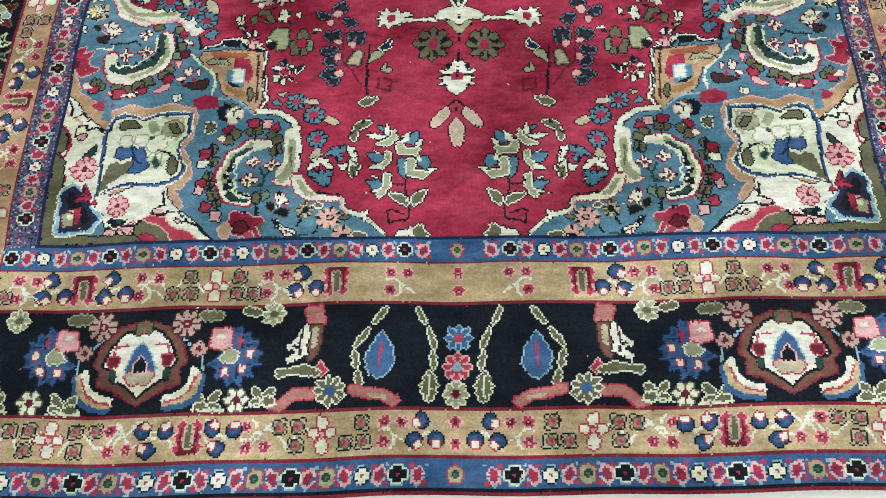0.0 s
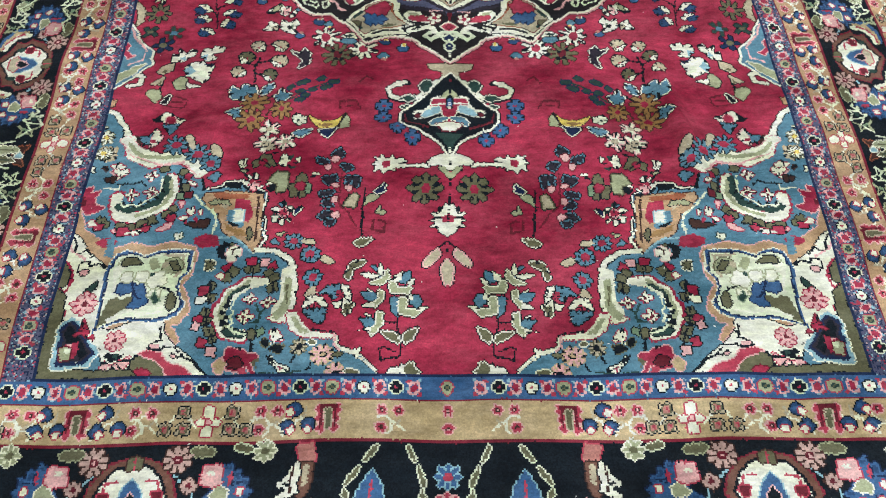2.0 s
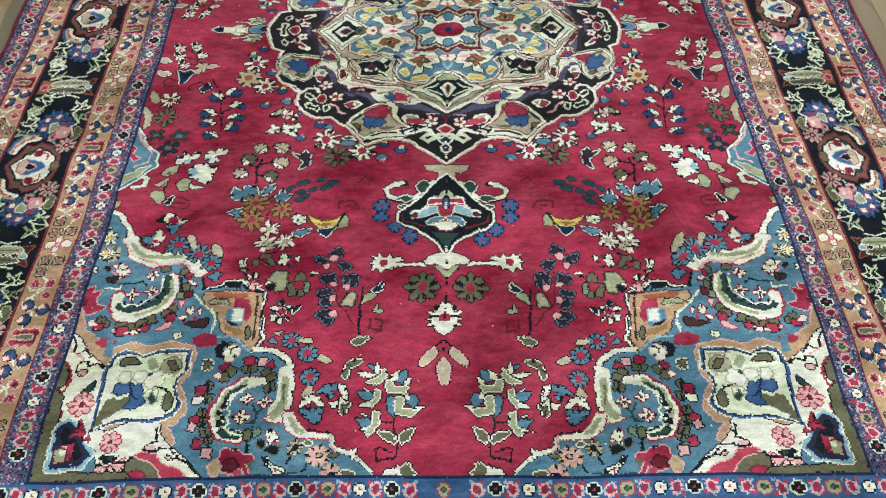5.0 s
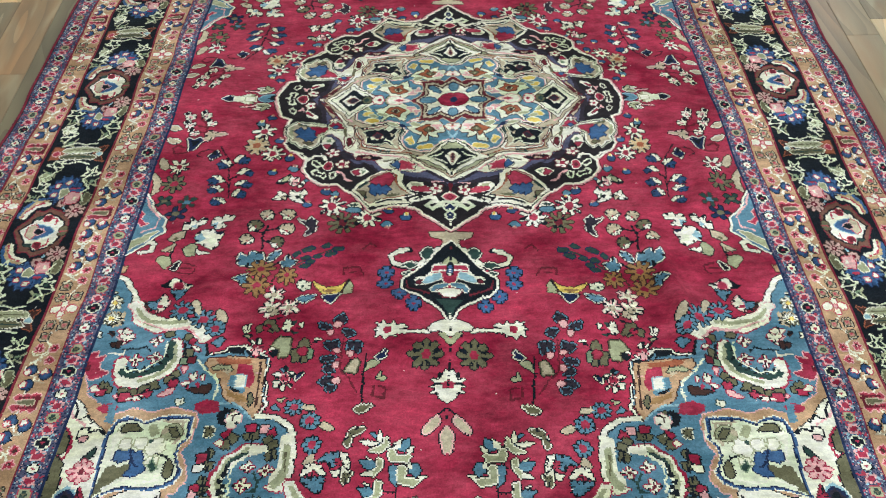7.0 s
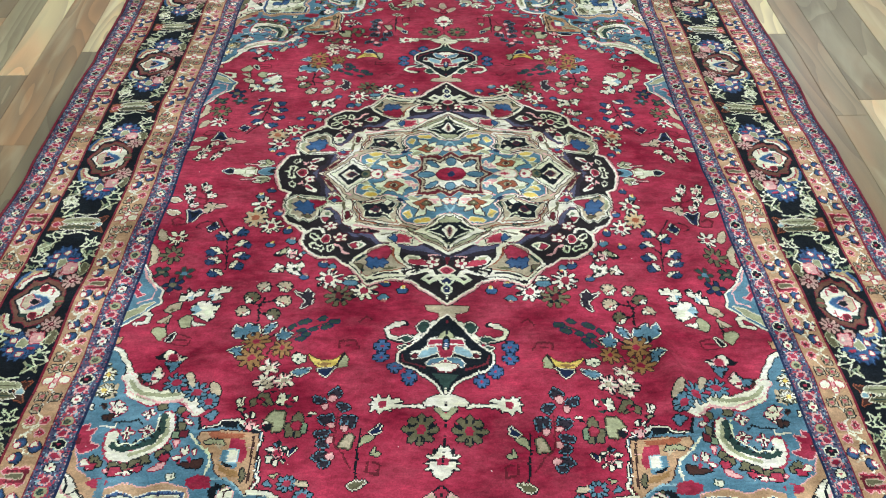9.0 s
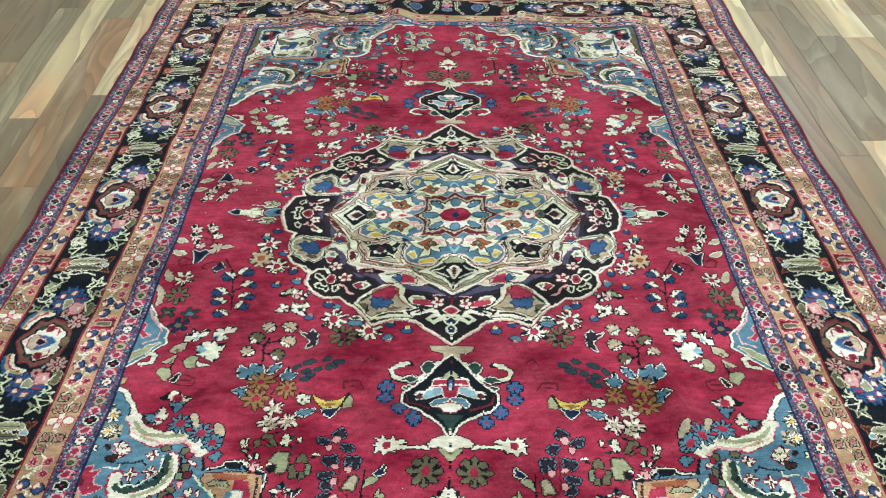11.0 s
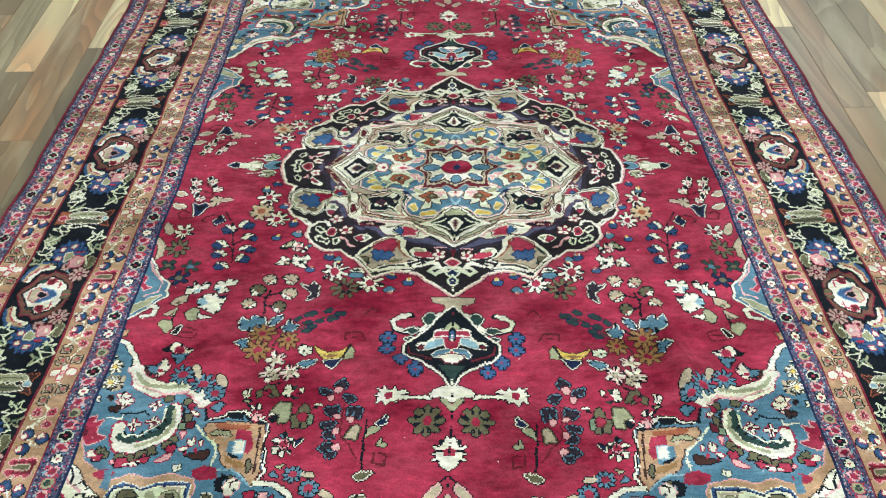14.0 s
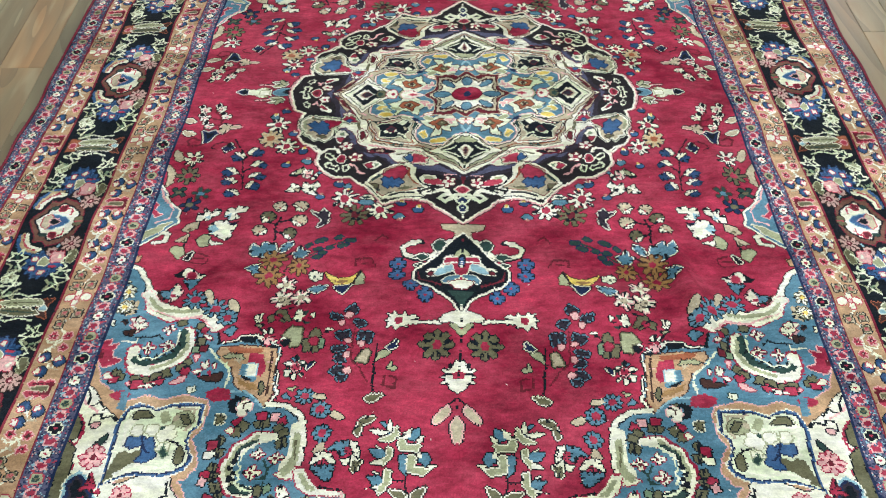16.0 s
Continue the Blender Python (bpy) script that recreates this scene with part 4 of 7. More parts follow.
# candelabra of blue tulips
start_piece("tulip_stem")
line("black", 4, (87, 1052), (83, 1089), (79, 1111))
line("black", 3, (87, 1059), (115, 1060))
line("black", 4, (79, 1111), (81, 1127), (112, 1133), (116, 1112), (105, 1108), (90, 1117))
start_piece("hook_leaf")
poly("olive", (185, 974), (186, 955), (179, 935), (163, 930), (148, 933), (157, 942), (173, 949), (176, 972), out="cream")
start_piece("tulip")
poly("teal", (141, 943), (136, 941), (117, 962), (123, 968))
poly("cream", (160, 961), (147, 959), (123, 964), (135, 970))
poly("cream", (129, 957), (124, 936), (116, 948), (119, 964), out="black")
poly("sage", (142, 977), (123, 973), (113, 962), (108, 944), (106, 967), (117, 982), out="cream")
start_piece("tulip")
poly("teal", (92, 976), (86, 963), (67, 949), (65, 965), (78, 981), out="black")
poly("cream", (100, 976), (96, 960), (82, 953), (88, 974))
poly("cream", (76, 979), (57, 970), (65, 984))
poly("sage", (105, 976), (96, 978), (92, 990), (63, 986), (72, 999), (101, 999), out="cream")
start_piece("tulip")
poly("teal", (157, 999), (130, 1002), (126, 1018), (145, 1015), out="black")
poly("cream", (150, 991), (142, 998), (130, 1000))
poly("cream", (154, 1031), (143, 1022), (126, 1020), (129, 1029))
poly("sage", (126, 991), (117, 996), (116, 1016), (129, 1029), (131, 1022), (124, 1014), out="cream")
start_piece("tulip")
poly("teal", (103, 1010), (89, 1006), (87, 1052), (99, 1039), out="black")
poly("teal", (70, 1022), (66, 1006), (51, 1004), (45, 1018), (57, 1031), out="black")
poly("cream", (76, 1019), (66, 999), (62, 1013))
poly("cream", (53, 1029), (34, 1027), (47, 1038))
poly("sage", (86, 1008), (76, 1010), (74, 1033), (49, 1036), (59, 1046), (85, 1043), out="cream")
start_piece("tulip")
poly("teal", (155, 1055), (129, 1056), (123, 1069), (143, 1070), out="black")
poly("cream", (148, 1044), (136, 1051), (127, 1053))
poly("cream", (154, 1079), (138, 1071), (128, 1073))
poly("sage", (125, 1038), (116, 1043), (115, 1067), (132, 1086), (136, 1079), (123, 1064), out="cream")
start_piece("leaf")
poly("olive", (115, 1080), (92, 1082), (83, 1089), (85, 1102), (100, 1093), out="cream")
start_piece("leaf")
poly("olive", (79, 1093), (75, 1083), (53, 1070), (58, 1088), (71, 1100), out="cream")
start_piece("leaf")
poly("cream", (104, 1158), (95, 1148), (82, 1146), (77, 1136), (71, 1157), out="black")
start_piece("leaf")
poly("olive", (75, 1150), (69, 1140), (58, 1136), (53, 1149), (42, 1157), (67, 1159), out="cream")
# small fillings
start_piece("tendril")
line("maroon", 3, (189, 496), (178, 479), (162, 489))
# heart and buds on the axis
start_piece("axis_plant")
line("black", 1, (0, 737), (0, 928))
line("black", 1, (0, 888), (19, 911))
start_piece("rosette")
rosette((47, 771), 33, "olive", "red", 8, out="black", cut=0.22, heart=0.27)
line("black", 3, (68, 768), (58, 761))
line("black", 3, (45, 784), (43, 796))
line("black", 3, (33, 769), (18, 762))
start_piece("jag_flower")
poly("cream", (152, 691), (143, 696), (137, 686), (128, 697), (120, 695), (114, 687), (109, 700), (97, 695), (88, 703), (105, 708), (84, 711), (41, 714), (41, 723), (84, 719), (111, 721), (107, 729), (126, 723), (132, 731), (140, 720), (151, 727), (147, 712), (155, 709), (145, 704), out="black")
disc("red", (126, 710), 9)
start_piece("heart_bar")
poly("cream", (0, 714), (0, 682), (12, 684), (33, 692), (43, 704), (43, 717), (18, 716), (8, 729), (0, 734), out="black")
poly("sage", (27, 721), (12, 721), (6, 734), (0, 737), (0, 750), (8, 747))
start_piece("jagged_heart")
poly("cream", (0, 825), (0, 810), (8, 805), (13, 820), (21, 812), (19, 827), (33, 824), (27, 834), (0, 835), out="black")
poly("cream", (0, 840), (29, 839), (35, 846), (23, 849), (33, 858), (19, 861), (15, 871), (5, 878), (0, 885), out="black")
poly("red", (11, 834), (3, 830), (0, 830), (0, 849), (9, 847))
start_piece("bud")
leaf((15, 911), (41, 945), 16, "beige", out="pink")
start_piece("bud")
leaf((0, 930), (0, 983), 20, "beige", out="pink")
# pendant
start_piece("pendant")
poly("beige", (48, 443), (0, 443), (0, 456), (0, 465), (0, 483), (16, 483), (17, 465), (46, 458), out="brown")
line("black", 13, (87, 497), (112, 499), (129, 515), (124, 533), (99, 544), (66, 541), (50, 518), (31, 496))
line("cream", 9, (92, 496), (112, 499), (128, 515), (122, 531), (99, 541), (66, 538), (50, 515), (28, 493))
poly("cream", (112, 493), (90, 493), (99, 506), (114, 506))
disc("green", (50, 506), 14, out="cream", ratio=1.2)
poly("green", (107, 541), (83, 531), (68, 538), (85, 547), out="cream")
poly("green", (101, 559), (84, 553), (91, 569), out="cream")
poly("black", (0, 470), (16, 486), (37, 515), (56, 541), (81, 562), (97, 582), (97, 605), (81, 623), (50, 636), (29, 649), (12, 666), (0, 686), out="cream", n=2)
start_piece("pendant_heart")
line("cream", 6, (69, 575), (50, 572), (34, 553), (37, 538), (20, 534))
poly("sage", (22, 538), (10, 522), (0, 514), (0, 538), out="black")
poly("red", (37, 541), (0, 538), (0, 614), (11, 596), (16, 578), (36, 569), out="cream")
line("cream", 3, (34, 555), (7, 555))
poly("black", (8, 541), (0, 528), (0, 572), (7, 566))
poly("blue", (4, 547), (0, 534), (0, 569), (2, 564))
start_piece("pendant_leaf")
leaf((56, 590), (19, 563), 20, "sky", out="cream")
start_piece("pendant_leaf")
poly("cream", (76, 578), (59, 578), (56, 596), (73, 596))
chip((66, 587), 5, "maroon")
start_piece("pendant_leaf")
leaf((39, 617), (4, 596), 17, "teal", out="cream")
poly("cream", (27, 617), (0, 614), (0, 632), (15, 629), out="maroon")
poly("red", (4, 614), (0, 602), (0, 617))
start_piece("pendant")
poly("green", (27, 637), (0, 635), (0, 675), (10, 660))
line("maroon", 3, (90, 584), (86, 605), (64, 620), (41, 626))
line("maroon", 1, (0, 476), (0, 506))
# flowers round the medallion
start_piece("flower")
poly("cream", (405, 337), (396, 315), (379, 322), (381, 344), (393, 348), (409, 344), out="black")
poly("beige", (390, 337), (379, 326), (377, 347), out="black")
start_piece("flower")
poly("cream", (372, 337), (369, 307), (354, 318), (344, 300), (333, 318), (343, 336), (336, 351), (357, 347), out="black")
poly("grass", (357, 329), (346, 322), (345, 340))
disc("black", (352, 331), 5)
start_piece("flower")
rosette((270, 362), 31, "cream", "red", 9, out="black", cut=0.5)
start_piece("flower")
rosette((188, 397), 32, "cream", "red", 9, out="black", cut=0.45)
start_piece("rosette")
rosette((243, 414), 32, "olive", "maroon", 9, out="brown", cut=0.5)
disc("black", (254, 404), 5)
disc("black", (235, 408), 5)
disc("black", (248, 425), 5)
disc("black", (234, 427), 5)
start_piece("flower")
rosette((430, 197), 26, "cream", "red", 8, out="black", cut=0.45)
start_piece("flower")
rosette((464, 124), 27, "cream", "red", 7, out="black", cut=0.5)
start_piece("flower")
rosette((472, 171), 25, "tan", "rust", 10, out="beige", cut=0.35)
start_piece("bud")
poly("cream", (239, 362), (229, 351), (206, 351), (202, 365), (219, 369), out="black")
poly("green", (234, 358), (221, 353), (208, 356), (220, 363))
leaf((237, 374), (203, 376), 17, "teal", out="black")
start_piece("flower")
leaf((405, 290), (370, 270), 16, "cream", out="black")
leaf((392, 293), (379, 263), 11, "sage", out="black")
leaf((371, 296), (362, 270), 11, "pink", out="cream")
leaf((357, 300), (342, 278), 10, "cream", out="black")
leaf((345, 278), (327, 274), 10, "teal", out="black")
for k, (cu, cv, s) in enumerate(((142, 376, -1), (145, 421, 1), (102, 393, -1), (290, 314, -1), (268, 325, 1), (329, 354, -1), (391, 210, -1), (375, 244, -1), (420, 256, -1), (454, 73, -1), (478, 94, -1), (423, 150, -1))):
    start_piece("bud")
    poly(("indigo", "teal", "blue")[k % 3], (cu + 12, cv), (cu + 7, cv - 9 * s), (cu - 6, cv - 11 * s), (cu - 12, cv - 2 * s), (cu - 6, cv + 6 * s), (cu + 5, cv + 5 * s), out="black")
    poly("cream", (cu - 8, cv + 3 * s), (cu + 2, cv + 2 * s), (cu + 4, cv + 9 * s), (cu - 5, cv + 11 * s))
    disc(("yellow", "dusk")[k % 2], (cu - 2, cv + 7 * s), 4)
# blue flowering twig
start_piece("twig")
line("black", 4, (508, 333), (512, 270), (531, 206), (553, 172))
line("black", 4, (509, 297), (528, 279))
line("black", 4, (519, 243), (506, 225))
line("black", 4, (513, 279), (494, 265))
start_piece("twig_flower")
poly("cream", (516, 217), (508, 203), (489, 203), (494, 220), (507, 223), out="black")
poly("indigo", (502, 219), (491, 209), (478, 214), (482, 227), (496, 227), out="navy")
start_piece("twig_flower")
poly("cream", (498, 258), (490, 243), (472, 244), (477, 260), (489, 263), out="black")
poly("indigo", (485, 260), (474, 249), (461, 255), (465, 267), (478, 267), out="navy")
start_piece("twig_flower")
poly("cream", (497, 294), (489, 280), (471, 280), (476, 296), (489, 300), out="black")
poly("indigo", (484, 296), (473, 285), (460, 291), (465, 303), (478, 303), out="navy")
start_piece("twig_flower")
poly("cream", (502, 324), (494, 310), (476, 310), (481, 327), (494, 330), out="black")
poly("indigo", (489, 326), (478, 316), (466, 321), (470, 334), (483, 334), out="navy")
start_piece("twig_flower")
poly("cream", (523, 281), (536, 266), (554, 266), (543, 283), (530, 286), out="black")
poly("indigo", (535, 283), (551, 272), (561, 277), (552, 290), (539, 290), out="navy")
start_piece("twig_flower")
poly("cream", (520, 310), (533, 295), (551, 295), (541, 311), (527, 315), out="black")
poly("indigo", (533, 312), (548, 301), (559, 306), (550, 319), (537, 319), out="navy")
start_piece("twig_flower")
poly("cream", (509, 346), (522, 331), (540, 331), (529, 347), (515, 351), out="black")
poly("indigo", (521, 347), (536, 337), (547, 342), (538, 354), (525, 354), out="navy")
start_piece("twig_flower")
poly("cream", (510, 234), (523, 219), (542, 219), (531, 236), (517, 239), out="black")
poly("indigo", (523, 236), (538, 224), (549, 230), (540, 243), (527, 243), out="navy")
start_piece("hook_leaf")
poly("navy", (577, 196), (562, 184), (548, 200), (566, 216), out="cream")
poly("black", (573, 194), (563, 188), (556, 200))
line("maroon", 4, (586, 205), (601, 199), (598, 184), (579, 180), (566, 186))
# spray of pink-white buds
start_piece("spray_stem")
line("maroon", 6, (603, 150), (600, 120), (606, 96))
line("maroon", 4, (602, 124), (626, 118))
line("maroon", 4, (604, 108), (634, 98))
line("maroon", 4, (606, 96), (622, 76))
for bu, bv in ((650, 66), (611, 66), (593, 94), (646, 96), (630, 124)):
    start_piece("spray_bud")
    poly("cream", (bu + 13, bv - 3), (bu + 5, bv - 10), (bu - 2, bv - 6), (bu - 11, bv - 9), (bu - 13, bv + 4), (bu - 5, bv + 11), (bu + 3, bv + 7), (bu + 10, bv + 11), out="maroon")
    poly("pink", (bu + 6, bv - 1), (bu - 4, bv - 3), (bu - 5, bv + 5), (bu + 4, bv + 6))
    poly("black", (bu + 17, bv - 15), (bu + 8, bv - 20), (bu + 3, bv - 9), (bu + 11, bv - 4), out="cream")
start_piece("spray_flower")
poly("navy", (641, 141), (622, 148), (607, 138), (598, 152), (610, 163), (618, 178), (629, 180), (633, 163), out="cream")
poly("black", (632, 149), (618, 153), (606, 146), (612, 160), (624, 168))
start_piece("spike_leaf")
poly("beige", (600, 128), (590, 118), (580, 126), (560, 127), (546, 131), (562, 136), (580, 139), (590, 150), (601, 146), out="pink")
start_piece("leaf")
poly("beige", (697, 94), (676, 97), (664, 108), (676, 114), (694, 106), out="cream")
start_piece("leaf")
poly("beige", (688, 140), (664, 143), (652, 151), (668, 156), (684, 150), out="cream")
start_piece("tendril")
line("maroon", 5, (622, 182), (640, 190), (660, 188), (667, 174), (655, 164), (641, 170))
start_piece("flower")
rosette((636, 234), 25, "cream", "red", 7, out="black", cut=0.5)
start_piece("leaf")
leaf((684, 204), (665, 241), 19, "beige", out="brown")
# crest at the side
start_piece("crest")
poly("mint", (556, 0), (556, 10), (534, 14), (526, 20), (510, 18), (512, 10), (498, 12), (498, 0), (498, -12), (512, -10), (510, -18), (526, -20), (534, -14), (556, -10), out="maroon")
poly("cream", (528, 9), (505, 8), (505, -8), (528, -9), out="sage")
poly("sage", (518, 19), (508, 18), (509, 11), (518, 11))
poly("sage", (518, -19), (508, -18), (509, -11), (518, -11))
poly("navy", (587, 0), (572, 8), (556, 10), (556, -10), (572, -8), out="cream")
poly("black", (578, 0), (568, 6), (558, 7), (558, -7), (568, -6))
start_piece("crest_leaf")
poly("teal", (496, 0), (484, 12), (466, 16), (456, 10), (458, 0), (456, -10), (466, -16), (484, -12), out="sky")
poly("black", (474, 0), (462, 10), (450, 12), (455, 0), (450, -12), (462, -10))
for sv in (1, -1):
    start_piece("crest_tuft")
    line("pink", 4, (530, sv * 32), (508, sv * 30), (496, sv * 26))
    line("maroon", 4, (528, sv * 36), (506, sv * 35))
    leaf((464, sv * 34), (500, sv * 24), 13, "sage", out="cream", vein="olive")
    leaf((466, sv * 40), (504, sv * 42), 12, "cream", out="black", vein="olive")
    leaf((470, sv * 30), (482, sv * 50), 11, "sage", out="black")
# medallion
host = "medallion"
start_piece("medallion")
poly("umber", (0, 440), (0, 435), (13, 424), (38, 403), (64, 379), (85, 363), (105, 356), (135, 359), (170, 370), (182, 376), (189, 368), (200, 348), (217, 331), (230, 320), (250, 307), (266, 289), (287, 290), (314, 283), (333, 268), (348, 242), (349, 218), (356, 210), (376, 191), (395, 183), (408, 164), (406, 145), (412, 119), (412, 92), (406, 74), (426, 67), (439, 41), (448, 1), (451, -65), (0, -72), out="maroon", n=4)
poly("umber", (0, 440), (0, 435), (13, 424), (38, 403), (64, 379), (85, 363), (105, 356), (135, 359), (170, 370), (182, 376), (189, 368), (200, 348), (217, 331), (230, 320), (250, 307), (266, 289), (287, 290), (314, 283), (333, 268), (348, 242), (349, 218), (356, 210), (376, 191), (395, 183), (408, 164), (406, 145), (412, 119), (412, 92), (406, 74), (426, 67), (439, 41), (448, 1), (451, -65), (0, -72), out="pink", n=3)
poly("umber", (0, 440), (0, 435), (13, 424), (38, 403), (64, 379), (85, 363), (105, 356), (135, 359), (170, 370), (182, 376), (189, 368), (200, 348), (217, 331), (230, 320), (250, 307), (266, 289), (287, 290), (314, 283), (333, 268), (348, 242), (349, 218), (356, 210), (376, 191), (395, 183), (408, 164), (406, 145), (412, 119), (412, 92), (406, 74), (426, 67), (439, 41), (448, 1), (451, -65), (0, -72), out="cream", n=2)
start_piece("ribbon")
line("violet", 11, (111, 265), (69, 270), (38, 277), (0, 289))
line("plum", 11, (110, 274), (68, 280), (37, 285), (16, 287))
line("maroon", 9, (1, 289), (0, 328))
line("pink", 4, (42, 290), (18, 287))
start_piece("medallion_bud")
disc("rose", (0, 334), 13, out="pink", ratio=0.8)
disc("red", (0, 334), 5, out="maroon")
start_piece("medallion_bud")
line("mint", 4, (55, 362), (35, 348), (22, 354), (0, 348))
line("mint", 4, (52, 362), (39, 371), (27, 360), (14, 362), (8, 374))
poly("navy", (13, 367), (0, 357), (0, 375), (7, 374), out="mint")
poly("navy", (8, 387), (0, 379), (0, 383), (0, 402), (1, 406), (6, 399), out="mint")
line("mint", 4, (34, 367), (17, 355))
start_piece("ribbon_flower")
poly("cream", (103, 298), (93, 286), (68, 289), (60, 303), (36, 311), (33, 324), (61, 322), (93, 313), out="black")
poly("rose", (88, 300), (62, 302), (41, 316), (62, 317), (85, 310), out="red")
poly("sage", (93, 291), (73, 293), (68, 299), (86, 299))
start_piece("ribbon_flower")
rosette((32, 311), 15, "cream", "red", 5, out="maroon")
start_piece("cream_arm")
line("cream", 12, (100, 354), (82, 342), (66, 338), (46, 332), (34, 339), (33, 349))
line("black", 4, (80, 341), (66, 334))
start_piece("cream_arm")
poly("cream", (129, 247), (111, 264), (115, 287), (100, 312), (75, 328), (107, 338), (90, 351), (136, 357), (170, 364), (188, 364), (197, 347), (214, 329), (232, 314), (222, 297), (194, 269), (159, 248), out="black")
poly("black", (110, 319), (89, 330), (111, 333), (117, 326))
line("black", 6, (171, 353), (142, 344), (116, 342))
start_piece("tulip")
poly("beige", (222, 311), (201, 291), (187, 272), (153, 254), (132, 266), (129, 288), (116, 312), (93, 327), (122, 332), (147, 335), (169, 341), (184, 351), (196, 340), (195, 323), out="black")
line("rust", 4, (132, 266), (129, 288), (116, 312))
poly("red", (191, 282), (175, 270), (148, 257), (135, 273), (141, 299), (155, 304), (171, 293), (185, 298), out="maroon")
poly("blue", (191, 298), (186, 288), (177, 298), (170, 290), (163, 304), (151, 297), (136, 312), (145, 314), (146, 326), (160, 317), (163, 327), (172, 317), (176, 329), (188, 319), (184, 309), out="navy")
poly("olive", (218, 314), (196, 318), (198, 334), out="brown")
poly("olive", (153, 330), (133, 322), (115, 326), (137, 333))
start_piece("ribbon")
line("violet", 16, (308, 127), (290, 142), (276, 168), (269, 184))
line("plum", 13, (269, 187), (244, 207), (207, 219), (168, 240), (150, 248))
line("violet", 13, (216, 214), (188, 227), (159, 247))
start_piece("ribbon_flower")
poly("cream", (328, 156), (321, 135), (305, 135), (296, 152), (303, 165), (308, 185), (318, 178), out="black")
poly("red", (323, 160), (304, 162), (309, 178), out="maroon")
poly("grass", (318, 142), (306, 142), (303, 154), (312, 152))
start_piece("ribbon_flower")
rosette((293, 191), 14, "cream", "red", 5, out="maroon")
start_piece("ribbon_flower")
disc("red", (297, 234), 12, out="cream")
disc("maroon", (297, 234), 6)
start_piece("ribbon_flower")
rosette((264, 227), 15, "cream", "red", 5, out="maroon")
start_piece("lobe_leaf")
line("mint", 4, (336, 217), (323, 219), (314, 232), (322, 238), (334, 228), (336, 217))
line("mint", 4, (331, 248), (322, 244), (313, 254), (301, 257), (294, 267), (303, 272), (313, 264), (327, 260), (331, 248))
line("mint", 4, (288, 258), (278, 254), (273, 265), (279, 273), (285, 269), (288, 258))
start_piece("ribbon_flower")
poly("cream", (243, 252), (227, 239), (209, 242), (199, 252), (211, 267), (228, 266), out="black")
poly("red", (237, 252), (222, 244), (217, 261), (226, 262), out="maroon")
poly("grass", (218, 244), (206, 248), (212, 259))
line("pink", 5, (275, 252), (260, 258), (251, 275), (236, 282))
line("cream", 7, (348, 219), (335, 201), (313, 201), (307, 214))
line("cream", 5, (395, 186), (367, 194), (349, 212))
start_piece("ribbon")
line("violet", 14, (340, 21), (327, 45), (316, 77))
line("plum", 12, (349, 0), (344, 23), (332, 52), (327, 81))
line("maroon", 6, (347, -4), (339, 0))
start_piece("ribbon_flower")
disc("red", (389, 2), 13, out="cream", ratio=0.9)
disc("maroon", (389, 2), 6)
start_piece("ribbon_flower")
rosette((368, 24), 13, "cream", "red", 5, out="maroon")
start_piece("ribbon_flower")
poly("cream", (378, 51), (373, 39), (355, 56), (344, 67), (351, 75), (370, 66), out="black")
poly("red", (375, 54), (370, 48), (358, 64), out="maroon")
start_piece("lobe_leaf")
line("mint", 4, (428, 1), (411, -1), (413, -21), (423, -17), (419, 23), (407, 22), (411, 5))
line("mint", 4, (415, 40), (408, 35), (401, 46), (406, 58), (414, 52), (415, 40))
line("pink", 5, (392, 45), (387, 36), (381, 47))
start_piece("tulip")
poly("beige", (408, 109), (398, 94), (349, 95), (318, 102), (314, 114), (334, 131), (339, 152), (349, 173), (361, 162), (373, 167), (381, 155), (398, 151), (394, 135), (409, 127), out="black", n=3)
poly("beige", (408, 109), (398, 94), (349, 95), (318, 102), (314, 114), (334, 131), (339, 152), (349, 173), (361, 162), (373, 167), (381, 155), (398, 151), (394, 135), (409, 127), out="cream", n=2)
poly("sage", (409, 112), (399, 98), (398, 125), (400, 139))
poly("red", (361, 99), (319, 102), (320, 112), (338, 122), (345, 134), (352, 118), out="maroon")
poly("blue", (394, 115), (384, 103), (375, 112), (367, 100), (359, 110), (346, 114), (350, 123), (341, 137), (351, 138), (348, 151), (362, 142), (366, 152), (375, 138), (387, 136), (382, 125), out="navy")
poly("olive", (370, 154), (347, 156), (354, 166), out="brown")
line("olive", 6, (389, 94), (366, 97))
start_piece("star_band")
poly("cream", (351, -1), (330, 14), (303, 49), (293, 70), (315, 78), (314, 107), (334, 131), (308, 123), (289, 137), (273, 162), (267, 184), (246, 189), (237, 210), (208, 210), (189, 217), (163, 245), (145, 247), (128, 237), (115, 252), (77, 256), (59, 248), (41, 260), (18, 275), (0, 287), (0, -31), (354, -31), out="maroon")
start_piece("ribbon")
line("violet", 10, (115, 258), (86, 262), (63, 263), (40, 276), (18, 283))
line("plum", 8, (59, 252), (41, 265), (18, 279), (0, 287))
start_piece("sprig")
poly("red", (316, 96), (309, 82), (303, 89), (294, 80), (292, 89), (280, 87), (286, 96), (278, 104), (297, 104), out="maroon")
poly("blue", (307, 99), (298, 91), (291, 98), (297, 106), out="navy")
start_piece("sprig")
poly("rose", (129, 220), (123, 212), (119, 221), (112, 209), (109, 221), (99, 215), (101, 227), (89, 231), (99, 236), (91, 247), (107, 243), (120, 248), (128, 238), out="pink")
line("red", 4, (126, 223), (106, 232))
poly("blue", (147, 230), (136, 218), (128, 227), (128, 243), (140, 238), out="navy")
